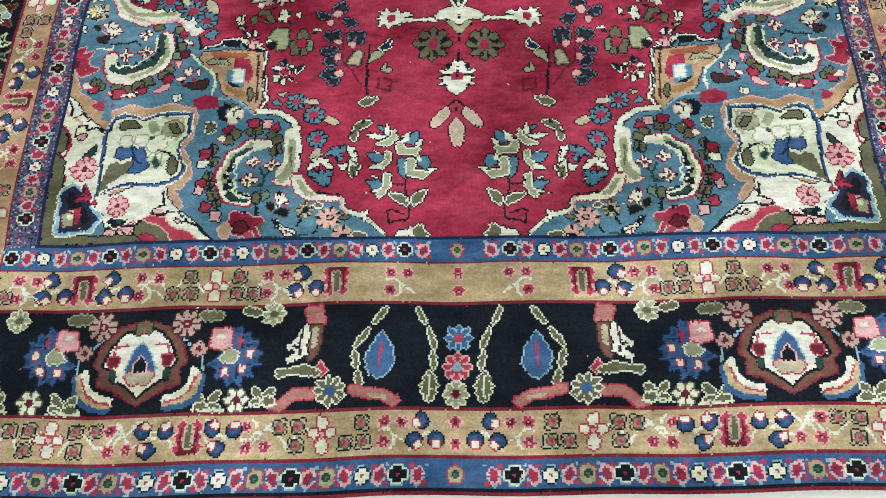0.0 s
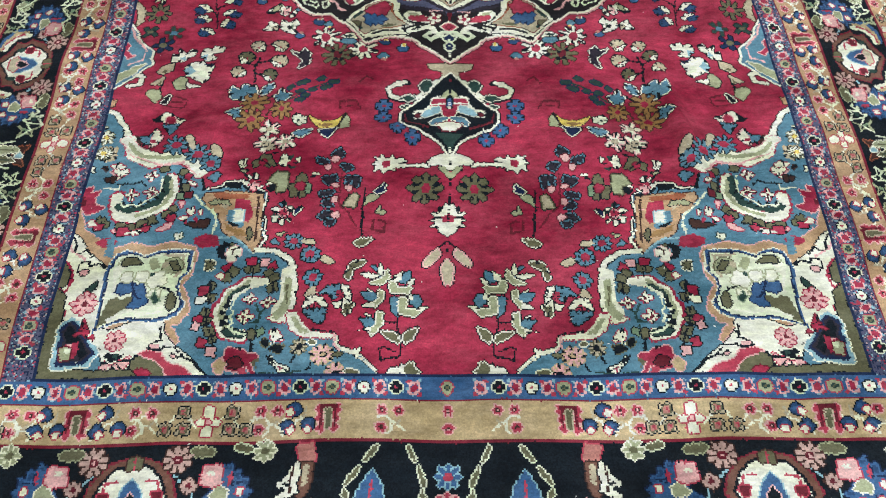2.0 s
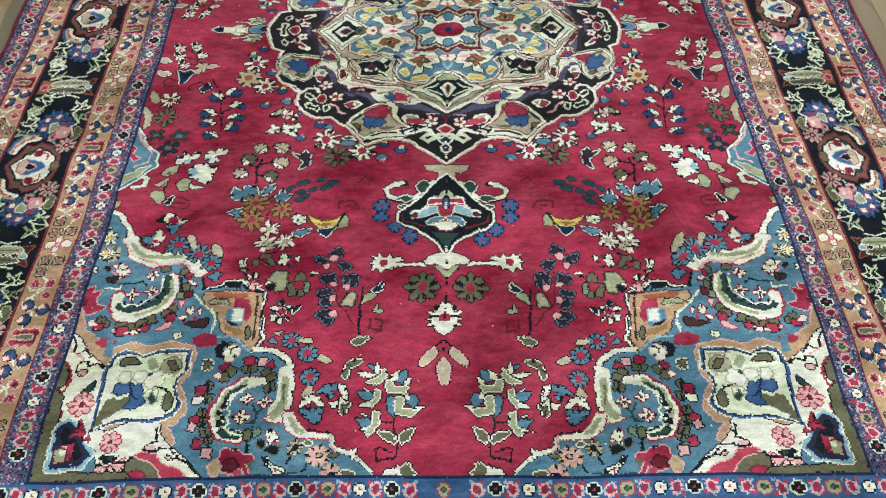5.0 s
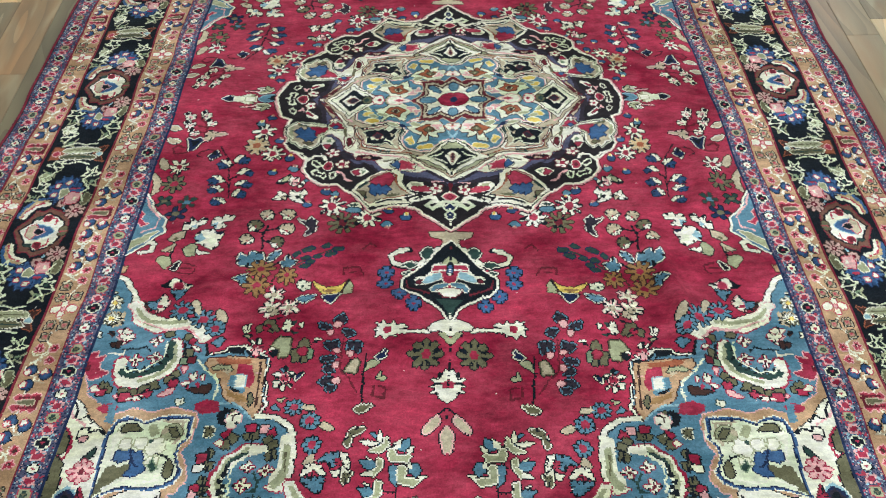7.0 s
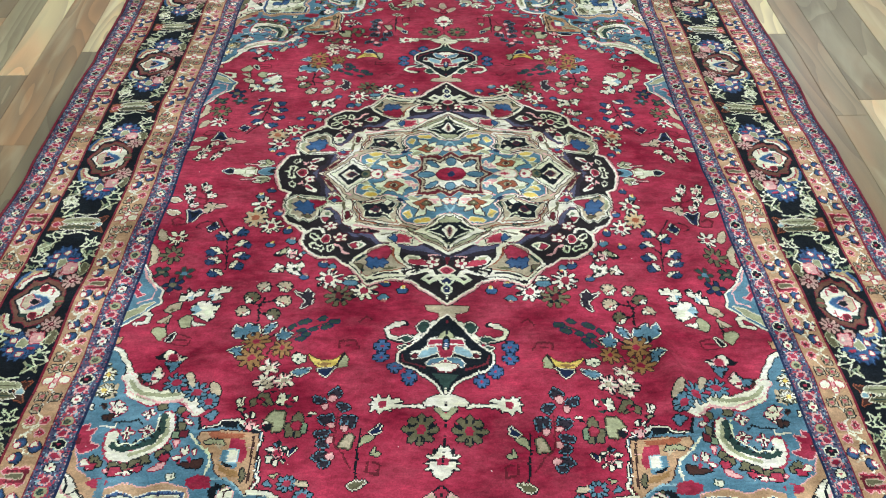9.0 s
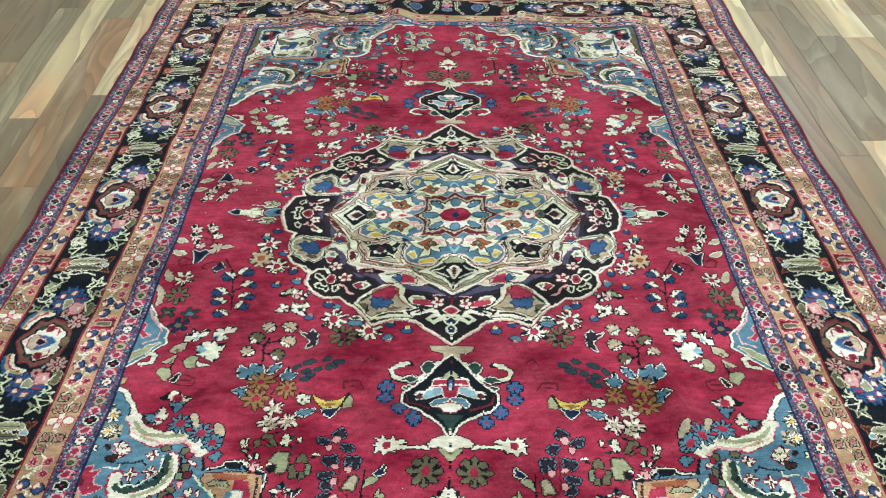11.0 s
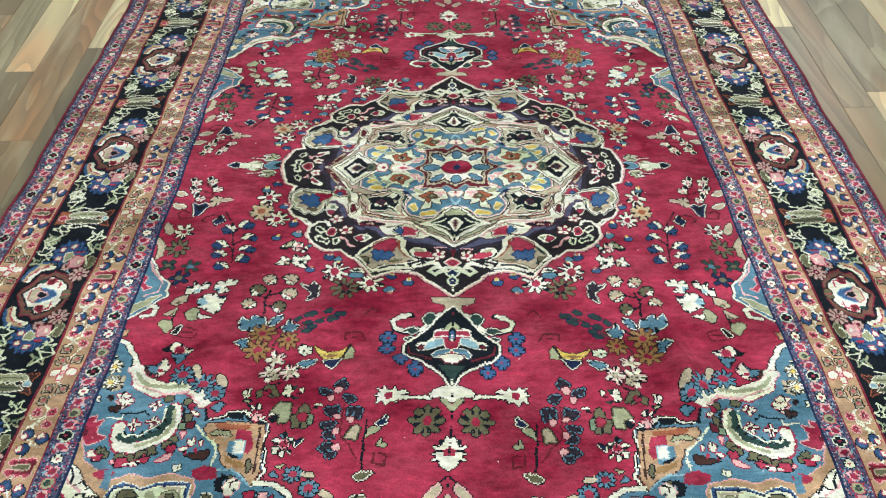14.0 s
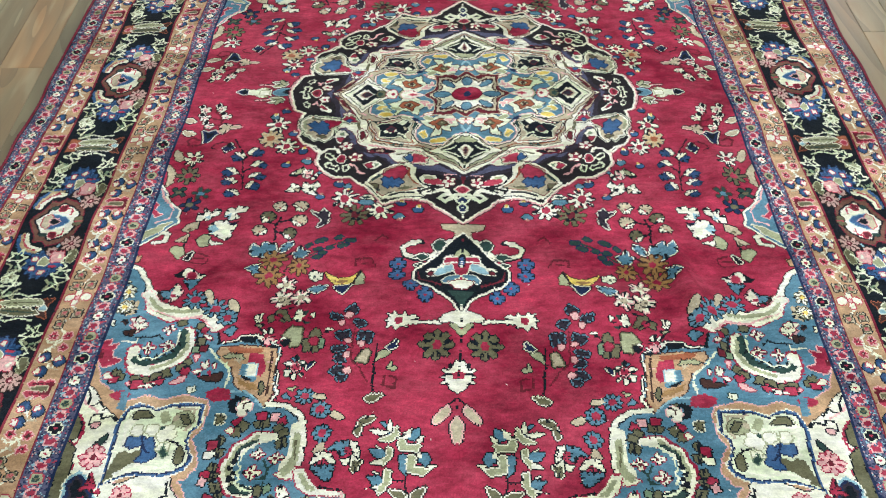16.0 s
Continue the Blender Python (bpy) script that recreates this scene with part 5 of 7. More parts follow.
start_piece("star_bud")
poly("cream", (273, 132), (262, 129), (248, 149), (249, 167), (263, 176), (269, 162), out="maroon")
poly("maroon", (265, 142), (257, 142), (252, 162), (260, 166), out="brown")
start_piece("star_bud")
poly("black", (238, 203), (227, 197), (200, 198), (171, 211), (189, 214), (217, 211), out="maroon")
poly("beige", (222, 203), (204, 202), (194, 208), (212, 208), out="maroon")
poly("maroon", (235, 203), (224, 200), (226, 207))
start_piece("star_bud")
poly("beige", (341, 14), (324, 21), (301, 58), (306, 70), (327, 41), out="brown")
poly("brown", (329, 24), (318, 33), (310, 52), (319, 44), out="maroon")
start_piece("star_band")
line("maroon", 4, (341, 14), (307, 54), (282, 81), (276, 96))
line("olive", 7, (275, 107), (269, 132))
line("pink", 5, (238, 185), (191, 197), (144, 203), (116, 207), (92, 226), (64, 245))
line("olive", 4, (166, 219), (134, 212), (106, 220))
poly("beige", (338, 0), (304, 42), (277, 74), (265, 82), (269, 92), (253, 102), (248, 134), (235, 157), (234, 176), (191, 186), (163, 192), (131, 192), (109, 195), (91, 212), (60, 235), (42, 246), (19, 258), (0, 275), (0, -31), (341, -32), out="brown")
line("pink", 4, (326, 0), (295, 39), (269, 71), (258, 82))
line("rust", 4, (251, 96), (243, 129), (229, 150), (229, 171), (192, 180), (132, 185), (108, 189), (84, 210), (56, 231), (19, 251), (0, 266))
poly("sage", (108, 194), (79, 217), (42, 240), (0, 262), (0, 245), (33, 227), (71, 204), out="brown")
start_piece("star_bud")
poly("cream", (252, 99), (227, 109), (206, 103), (180, 94), (155, 87), (130, 97), (120, 114), (133, 136), (132, 162), (118, 179), (132, 186), (192, 177), (227, 168), (229, 145), (243, 125), out="black")
poly("beige", (246, 106), (224, 114), (198, 107), (157, 92), (133, 101), (126, 114), (138, 136), (136, 165), (128, 176), (193, 171), (223, 162), (224, 143), (237, 125), out="black")
poly("black", (226, 123), (212, 117), (198, 113), (188, 118), (161, 102), (140, 110), (148, 124), (144, 136), (153, 149), (149, 166), (166, 157), (180, 164), (194, 161), (216, 157), (213, 139), out="mint")
poly("mint", (206, 141), (196, 126), (178, 129), (175, 141), (190, 149), (203, 147), out="black")
poly("beige", (201, 141), (194, 130), (181, 132), (180, 140), (190, 145))
poly("plum", (202, 138), (190, 126), (178, 133), (191, 143), out="maroon")
poly("mint", (173, 113), (163, 99), (150, 105), (160, 117), out="black")
poly("beige", (159, 122), (148, 126), (154, 140), out="black")
line("mint", 4, (171, 149), (157, 153), (137, 172))
start_piece("medallion_heart")
poly("teal", (228, -31), (245, 60), (248, 74), (234, 82), (214, 89), (190, 88), (163, 76), (138, 83), (118, 108), (109, 116), (125, 134), (127, 157), (114, 174), (81, 184), (58, 181), (47, 167), (27, 148), (8, 143), (0, 143), (0, -31), out="brown", n=3)
poly("teal", (228, -31), (245, 60), (248, 74), (234, 82), (214, 89), (190, 88), (163, 76), (138, 83), (118, 108), (109, 116), (125, 134), (127, 157), (114, 174), (81, 184), (58, 181), (47, 167), (27, 148), (8, 143), (0, 143), (0, -31), out="cream", n=2)
poly("teal", (228, -31), (245, 60), (248, 74), (234, 82), (214, 89), (190, 88), (163, 76), (138, 83), (118, 108), (109, 116), (125, 134), (127, 157), (114, 174), (81, 184), (58, 181), (47, 167), (27, 148), (8, 143), (0, 143), (0, -31), out="pink", n=1)
start_piece("bud")
leaf((232, 58), (208, 51), 16, "yellow", out="cream")
start_piece("bud")
leaf((223, 82), (190, 80), 16, "yellow", out="cream")
start_piece("bud")
leaf((89, 175), (49, 165), 15, "yellow", out="cream")
start_piece("bud")
poly("yellow", (120, 142), (104, 136), (93, 154), (109, 163), out="cream")
line("sage", 4, (113, 146), (101, 157))
start_piece("cartouche")
poly("mint", (203, 39), (180, 32), (168, 12), (132, 12), (105, 36), (119, 55), (127, 78), (147, 63), (165, 61), (183, 85), (180, 55), out="brown")
poly("rust", (177, 54), (165, 28), (139, 26), (122, 38), (133, 50), (138, 62), (154, 53), (166, 54), out="brown")
poly("sage", (162, 44), (153, 34), (141, 38), (133, 44), (145, 50), out="brown")
disc("brown", (147, 43), 6)
start_piece("cartouche")
poly("mint", (115, 100), (88, 93), (61, 78), (32, 85), (19, 117), (39, 121), (37, 138), (60, 128), (65, 148), (88, 155), (80, 131), (100, 123), out="brown")
poly("rust", (96, 108), (66, 93), (43, 95), (37, 110), (51, 118), (60, 117), (70, 134), (79, 118), out="brown")
poly("olive", (74, 113), (61, 101), (49, 112), (61, 120), out="brown")
poly("sage", (67, 112), (60, 106), (55, 113))
start_piece("medallion_heart")
poly("sage", (180, 4), (167, -7), (159, 0), (158, 13), (175, 17), out="black")
poly("navy", (143, 90), (126, 88), (116, 101), (127, 105))
poly("cream", (109, 77), (86, 66), (82, 81), (104, 86), out="rust")
line("pink", 4, (104, 80), (86, 73))
poly("pink", (121, 83), (111, 77), (110, 88))
line("sky", 7, (11, 123), (3, 135), (0, 136))
start_piece("medallion_heart")
poly("cream", (149, 1), (142, -17), (126, 1), (140, 17), out="maroon")
poly("pink", (145, 1), (141, -7), (133, 1), (139, 10))
start_piece("bud")
poly("cream", (24, 101), (9, 95), (0, 94), (0, 112), (6, 117), out="rust")
poly("pink", (9, 101), (0, 98), (0, 108))
for fu, fv, way in ((96, 40, 1), (110, 30, -1), (40, 100, 1)):
    start_piece("heart_bar")
    poly("pink", (fu - 12, fv - 4), (fu + 12, fv - 5), (fu + 12, fv + 2), (fu + 3, fv + 3), (fu + 3, fv + 12), (fu - 4, fv + 12), (fu - 4, fv + 3), (fu - 12, fv + 3), out="cream")
start_piece("heart_tulip")
poly("cream", (176, 0), (168, 12), (150, 16), (132, 8), (118, 2), (118, -2), (132, -8), (150, -16), (168, -12), out="pink")
poly("rose", (158, 0), (142, 5), (128, 0), (142, -5), out="pink")
for fu, fv in ((205, 62), (226, 36), (20, 160), (152, 92), (64, 64), (96, 92), (182, 58)):
    start_piece("heart_leaf")
    leaf((fu - 11, fv + 5), (fu + 11, fv - 5), 11, "sage", out="mint")
start_piece("axis_bud")
poly("cream", (331, 0), (294, 39), (269, 71), (255, 58), (233, 34), (212, 19), (188, 8), (190, -31), (334, -32), out="brown")
poly("mint", (317, 0), (289, 33), (269, 60), (256, 48), (233, 28), (220, 13), (223, -31), (320, -32), out="black")
line("cream", 6, (305, 0), (281, 32), (267, 50), (248, 28), (229, 13))
poly("black", (299, 0), (280, 28), (267, 44), (250, 25), (235, 10), (237, -31), (302, -32), out="black")
poly("cream", (294, 0), (275, 20), (257, 19), (244, 0), (246, -31), (297, -32), out="black")
poly("beige", (288, 0), (271, 12), (258, 13), (249, 0), (251, -31), (290, -32))
poly("plum", (274, 0), (264, 9), (254, 6), (251, 0), (253, -31), (277, -32), out="maroon")
start_piece("axis_bud")
poly("olive", (243, 0), (234, 17), (220, 13), (211, 0), (213, -31), (245, -31), out="black")
poly("green", (238, 0), (231, 10), (221, 0), (223, -31), (240, -31))
start_piece("axis_bud")
poly("cream", (212, 0), (205, 14), (190, 17), (182, 0), (184, -31), (214, -31), out="rose")
poly("red", (200, 0), (194, 7), (189, 0), (190, -15), (201, -15))
start_piece("axis_bud")
poly("cream", (0, 145), (13, 149), (29, 162), (43, 182), (62, 192), (91, 207), (58, 218), (33, 234), (10, 251), (0, 270), out="black")
poly("black", (0, 157), (13, 161), (28, 176), (44, 189), (63, 204), (38, 217), (20, 230), (0, 252), out="sage")
poly("sage", (25, 170), (13, 157), (0, 156), (0, 174), (17, 176), out="black")
line("mint", 4, (56, 204), (34, 201), (23, 188))
line("mint", 4, (52, 208), (29, 215), (15, 225))
poly("cream", (0, 182), (10, 188), (19, 203), (8, 221), (0, 234), out="black")
poly("beige", (0, 187), (6, 192), (12, 203), (4, 217), (0, 225))
poly("plum", (0, 192), (3, 194), (5, 208), (0, 217), (0, 219), out="maroon")
start_piece("central_star")
poly("maroon", (112, 1), (90, 14), (79, 37), (86, 79), (62, 80), (36, 76), (24, 67), (14, 80), (0, 91), (0, -31), (113, -31), out="beige")
poly("beige", (97, 1), (75, 21), (76, 70), (54, 69), (29, 57), (16, 67), (0, 79), (0, -31), (98, -31), out="brown")
poly("brown", (88, 1), (69, 25), (71, 63), (50, 62), (29, 50), (16, 62), (0, 73), (0, -31), (89, -31))
poly("cream", (88, 1), (65, 24), (68, 46), (65, 59), (48, 55), (29, 44), (15, 57), (0, 68), (0, -31), (89, -31))
start_piece("petal")
leaf((85, 1), (43, 1), 20, "teal", out="navy")
start_piece("petal")
leaf((65, 54), (34, 28), 18, "teal", out="navy")
start_piece("petal")
disc("teal", (0, 49), 13, out="navy", ratio=1.25)
start_piece("star_core")
disc("red", (0, 1), 37, out="maroon", ratio=0.62)
disc("navy", (0, 1), 11)
# DESIGN END
# pale contours round the blossoms and leaves of the medallion, dark knots outside them
inner = {"tulip", "sprig", "medallion_bud"}
grounds = [k for k in range(len(PIECES)) if PIECES[k] in ("medallion", "medallion_heart", "star_band", "ribbon")]
floor_of = np.isin(piece, grounds)
for k in range(1, len(PIECES)):
    if PIECES[k] not in inner:
        continue
    shape = piece == k
    shape[:NH] = False
    edge = grow(shape, 1) & ~shape & floor_of
    dark = grow(shape, 2) & ~grow(shape, 1) & floor_of & (dice.rand(*FU.shape) < 0.8)
    edge[:NH], dark[:NH] = False, False
    yarn[edge] = NAMES.index("mint")
    yarn[dark] = NAMES.index("umber" if k % 2 else "black")
    piece[edge] = k
# grey-violet ribbon along the inner edge of the dark lobes
star = np.isin(piece, [k for k in grounds if PIECES[k] == "star_band"])
lobes = (yarn == NAMES.index("umber")) & np.isin(piece, [k for k in grounds if PIECES[k] == "medallion"])
lobes[:NH] = False
yarn[lobes & grow(star, 8)] = NAMES.index("plum")
yarn[lobes & grow(star, 5)] = NAMES.index("violet")
# the fine lines between its cream and beige grounds turn from black to wine and back; a pink rim runs round it
cream_, beige_ = (np.isin(yarn, [NAMES.index(k) for k in ks]) for ks in (("cream", "mint"), ("beige", "olive")))
own = np.array([h == "medallion" for h in HOSTS])[piece]
swing = np.sin(FU / 23 + 1.3 * np.sin(FV / 31)) + np.sin(FV / 19 + 0.7)
fine = own & (yarn == NAMES.index("black")) & grow(cream_, 1) & grow(beige_, 1)
fine[:NH] = False
yarn[fine & (swing > 0.5)] = NAMES.index("wine")
yarn[fine & (swing < -0.9)] = NAMES.index("rust")
bare = piece == 0
bare[:NH] = False
smudge = own & beige_ & grow(yarn == NAMES.index("black"), 2) & (np.sin(FU / 13 + 2 * np.sin(FV / 17)) * np.sin(FV / 11) > 0.25)
smudge[:NH] = False
yarn[smudge] = NAMES.index("green")
rim = own & grow(bare, 1) & (swing > -0.3) & (dice.rand(*FU.shape) < 0.85)
rim[:NH] = False
yarn[rim] = NAMES.index("pink")
# notched petals: the knotter breaks the outline of every larger blossom and leaf
notched = {"flower", "tuft", "twig_flower", "spray_bud", "blue_leaf", "hook_leaf", "spike_leaf", "dark_flower", "jagged_heart"}
for k in range(1, len(PIECES)):
    if PIECES[k] not in notched:
        continue
    r, c = np.nonzero(piece[NH:] == k)
    if not 32 < len(r) < 460:
        continue
    w = (slice(max(NH, NH + r.min() - 1), NH + r.max() + 2), slice(max(0, c.min() - 1), c.max() + 2))
    inside = piece[w] == k
    rim = inside & grow(~inside, 3)
    ang = np.arctan2(FV[w] - (r.mean() + 0.5) * KNOT, FU[w] - (c.mean() + 0.5) * KNOT)
    cut = (ang * (5 + k % 3) / 6.283 + 0.37 * k) % 1 < 0.25
    yarn[w][rim & cut] = NAMES.index("black")
# dark contour knots round the paler motifs on the red ground, dropped here and there
pale = np.isin(yarn, [NAMES.index(k) for k in ("cream", "sage", "beige", "teal", "olive", "pink", "mint", "sky", "indigo", "grass", "blue")])
ground = (yarn == 0) & (piece == 0)
for dv, du in ((1, 0), (-1, 0), (0, 1), (0, -1)):
    near = np.roll(pale, (dv, du), (0, 1)) & ground & (dice.rand(*FU.shape) < 0.95)
    near[:NH + 1] = False
    near[:, :1] = False
    piece[near] = np.roll(piece, (dv, du), (0, 1))[near]
    yarn[near] = np.where(dice.rand(*FU.shape) < 0.8, NAMES.index("black"), NAMES.index("brown"))[near]
    ground &= ~near
# the field, mirrored along the rug
NFIELD = len(PIECES)
shift = np.array([k if k == 0 or k in set(np.unique(piece[NH])) else k + NFIELD for k in range(NFIELD)], np.int32)
yarn[:NH] = yarn[NH:][::-1]
piece[:NH] = shift[piece[NH:][::-1]]
PIECES += PIECES[:NFIELD]
HOSTS += HOSTS[:NFIELD]

# the stripes round the field
band("outer_edge", 1102, 1573, 1200, 1700, "wine", "wine")
band("dark_line", 1098, 1568, 1102, 1573, "black", "plum")
band("outer_guard_stripe", 1045, 1526, 1098, 1568, "blue", "violet")
band("red_line", 1040, 1521, 1045, 1526, "wine", "wine")
band("outer_band", 980, 1452, 1040, 1521, "tan", "orange")
band("red_line", 974, 1447, 980, 1452, "wine", "wine")
band("main_border", 822, 1279, 974, 1447, "black", "black")
band("red_line", 816, 1274, 822, 1279, "wine", "wine")
band("inner_band", 751, 1207, 816, 1274, "tan", "orange")
band("red_line", 747, 1203, 751, 1207, "wine", "wine")
band("inner_guard_stripe", 697, 1164, 747, 1203, "blue", "violet")
band("blue_line", 691, 1158, 697, 1164, "navy", "navy")


# motifs of the stripes; a runs along the stripe, b across it, outwards
def guard_flower(kind, r):
    start_piece("guard_flower")
    if kind == "B":
        plus((0, 0), r * 0.98, "sky", "sky")
        plus((0, 0), r * 0.8, "black", "red", "mint")
    elif kind == "C":
        plus((0, 0), r * 0.88, "sky", "sky")
        plus((0, 0), r * 0.7, "cream", "rose", "black")
    else:
        poly("sage", (-r * 0.75, -r * 0.5), (-r * 0.3, -r * 0.85), (r * 0.35, -r * 0.8), (r * 0.75, -r * 0.3), (r * 0.7, r * 0.5), (r * 0.2, r * 0.85), (-r * 0.4, r * 0.8), (-r * 0.8, r * 0.3), out="rose")
        plus((0, 0), r * 0.45, "green", "olive")


def guard_zigzag(h, flip):
    """A red and pink comma between two flowers, with cream and blue flecks in the corners."""
    start_piece("guard_leaf")
    s = -1 if flip else 1
    line("pink", 3, (-s * 9, -h * 0.1), (-s * 5, -h * 0.9), (s * 8, -h * 0.45), (s * 9, h * 0.7), (-s * 1, h * 0.9), (-s * 8, h * 0.3))
    poly("red", (-s * 6, -h * 0.1), (-s * 2, -h * 0.7), (s * 6, -h * 0.25), (s * 6, h * 0.6), (-s * 2, h * 0.6))
    for x, y in ((s * 9, -h * 0.85), (-s * 9, h * 0.85)):
        poly("rose", (x - 4, y - 3), (x + 3, y - 4), (x + 4, y + 3), (x - 3, y + 4))
    for x, y in ((s * 2, h * 1.1), (-s * 11, -h * 0.95), (s * 11, h * 0.2)):
        poly("sky", (x - 2.5, y - 2), (x + 2.5, y - 2.5), (x + 2, y + 2.5), (x - 2.5, y + 2))


def tan_flower(c):
    start_piece("pink_flower")
    rosette(c, 9.5, "rose", "brown", 6, "pink", 0.3, heart=0.42)
    disc("pink", c, 1.6)


def pinks():
    start_piece("twig")
    line("cream", 3, (-24, 20), (-10, 8), (0, 4), (8, -6), (20, -4))
    line("cream", 3, (0, 4), (-2, 18), (6, 26))
    line("beige", 3, (-10, 8), (-16, 2))
    for c in ((-14, -15), (14, -16), (15, 15)):
        tan_flower(c)


def blue_cap(x, y, way):
    """A blue bud, dark-edged, with a cream tip; way: degrees of the tip."""
    start_piece("blue_tulip")
    co, si = math.cos(math.radians(way)), math.sin(math.radians(way))

    def turned(*pts):
        return [(x + co * p - si * q, y + si * p + co * q) for p, q in pts]
    poly("indigo", *turned((-11, -5), (-6, -11), (6, -10), (9, -5), (2, 0), (9, 5), (6, 10), (-6, 11), (-11, 5)), out="black")
    poly("blue", *turned((-7, -3), (-2, -6), (-1, 6), (-7, 4)))
    poly("cream", *turned((2, -5), (12, -6), (13, 5), (3, 6)), out="rose")


def blues():
    start_piece("twig")
    line("cream", 3, (-26, 4), (-8, -2), (4, 2), (10, 22), (26, 26))
    line("beige", 3, (-8, -2), (-12, -20))
    for x, y, way in ((8, -17, 30), (-17, 11, 90), (17, 13, 130)):
        blue_cap(x, y, way)


def squares(flip):
    s = -1 if flip else 1
    for x, y in ((12 * s, -15), (-14 * s, 14), (15 * s, 14)):
        start_piece("square_flower")
        poly("beige", (x - 10, y - 10), (x - 3, y - 8), (x + 2, y - 11), (x + 10, y - 9), (x + 8, y - 1), (x + 11, y + 9), (x + 3, y + 8), (x - 3, y + 11), (x - 10, y + 9), (x - 8, y + 1), out="black")
        poly("dusk", (x - 5, y - 5), (x + 6, y - 6), (x + 5, y + 5), (x - 4, y + 6), out="olive")
        poly("rose", (x - 1, y - 4), (x + 4, y - 4), (x + 4, y + 3), (x, y + 2))


def cross():
    start_piece("cross_flower")
    poly("cream", (-7, -26), (7, -27), (9, -14), (4, -5), (-5, -5), (-9, -14), out="rose")
    poly("cream", (-7, 27), (7, 27), (8, 14), (4, 8), (-4, 8), (-8, 15), out="rose")
    for s in (-1, 1):
        poly("cream", (s * 4, 0), (s * 12, -6), (s * 21, -1), (s * 18, 9), (s * 8, 8), out="rose")
    disc("pink", (0, 1), 4, "rose")


def column():
    start_piece("red_palmette")
    for s in (-1, 1):
        poly("rose", (s * 8, -22), (s * 17, -25), (s * 21, -14), (s * 15, -8), (s * 20, 2), (s * 14, 8), (s * 19, 18), (s * 10, 27), (s * 5, 20), (s * 8, 4), out="pink")
        line("maroon", 3, (s * 11, -14), (s * 12, 14))
    poly("maroon", (-15, -25), (15, -25), (13, -13), (6, -10), (-6, -10), (-13, -13))
    poly("olive", (-5, -16), (5, -16), (4, 8), (2, 18), (-2, 18), (-4, 8), out="beige")


def token(k, flip=False):
    if k == "r":
        pinks()
    elif k == "b":
        blues()
    elif k == "S":
        squares(flip)
    elif k == "X":
        cross()
    else:
        column()


def run(anchors, swap, b0, sb, scale=1.0):
    """Fill a band between its crosses (X) and red palmettes (R)."""
    for (k, a), (k2, a2) in zip(anchors, anchors[1:] + [(None, None)]):
        if k2:
            start_piece("long_twig")
            at(swap, a, b0, 1 if a2 > a else -1, sb * scale)
            span = abs(a2 - a)
            line("cream", 3, *[(span * i / 12, 17 * math.sin(i * 1.9 + a) + 4 * (-1) ** i) for i in range(1, 12)])
        at(swap, a, b0, 1, sb * scale)
        token(k)
        if k2:
            inner = "brS" if abs(a2 - a) < 260 else "brbrS"
            inner = inner if k == "R" else inner[::-1]
            for i, c in enumerate(inner):
                at(swap, a + (a2 - a) * (i + 1) / (len(inner) + 1), b0, 1 if a2 > a else -1, sb * scale)
                token(c, k == "X")


def palmette():
    start_piece("palmette")
    for s in (-1, 1):
        line("sky", 3, (s * 60, -36), (s * 96, -8), (s * 98, 16))
        line("blue", 17, (s * 96, 28), (s * 92, 56), (s * 70, 70), (s * 48, 73))
        line("tan", 15, (s * 91, 26), (s * 86, 50), (s * 68, 62), (s * 46, 67))
        line("cream", 12, (s * 86, 18), (s * 80, 42), (s * 64, 56), (s * 44, 62))
        line("rose", 3, (s * 88, 28), (s * 80, 50), (s * 62, 63), (s * 44, 67))
    full = [(0, -68), (40, -56), (66, -26), (76, 6), (64, 16), (66, 40), (44, 46), (22, 60), (0, 72)]
    ring = full + [(-x, y) for x, y in full[-2:0:-1]]
    poly("wine", *ring, out="black", n=1)
    poly("russet", *[(x * 0.95, y * 0.95) for x, y in ring])
    core = [(0, -52), (28, -44), (44, -24), (54, 0), (54, 8), (43, 12), (43, 28), (30, 31), (16, 42), (0, 56)]
    poly("cream", *(core + [(-x, y) for x, y in core[-2:0:-1]]), out="black", n=2)
    poly("olive", (-14, -60), (0, -66), (14, -60), (12, -44), (-12, -44), out="brown")
    line("rose", 3, (0, -62), (0, -44))
    poly("blue", (0, -30), (13, -16), (22, 10), (22, 24), (10, 20), (-10, 20), (-22, 24), (-22, 10), (-13, -16), out="sky")
    poly("beige", (-24, 22), (-10, 14), (10, 14), (24, 22), (14, 38), (-14, 38), out="rose")
    poly("black", (0, -8), (10, 6), (8, 18), (-8, 18), (-10, 6), out="pink")
    for s in (-1, 1):
        poly("maroon", (s * 34, -8), (s * 50, -8), (s * 48, 8), (s * 36, 8), out="rose")
        line("rose", 3, (s * 22, -26), (s * 40, -24), (s * 44, -10))
        disc("green", (s * 42, 22), 6, ratio=1.6)
        start_piece("grey_flower")
        rosette((s * 66, -58), 23, "mauve", "maroon", 9, "brown", 0.18, heart=0.32)
        disc("pink", (s * 66, -58), 3)
        start_piece("grey_flower")
        rosette((s * 90, -16), 13, "mauve", "maroon", 8, "brown", 0.2, heart=0.36)
        start_piece("leaf")
        leaf((s * 84, -72), (s * 122, -70), 18, "olive", "sage")


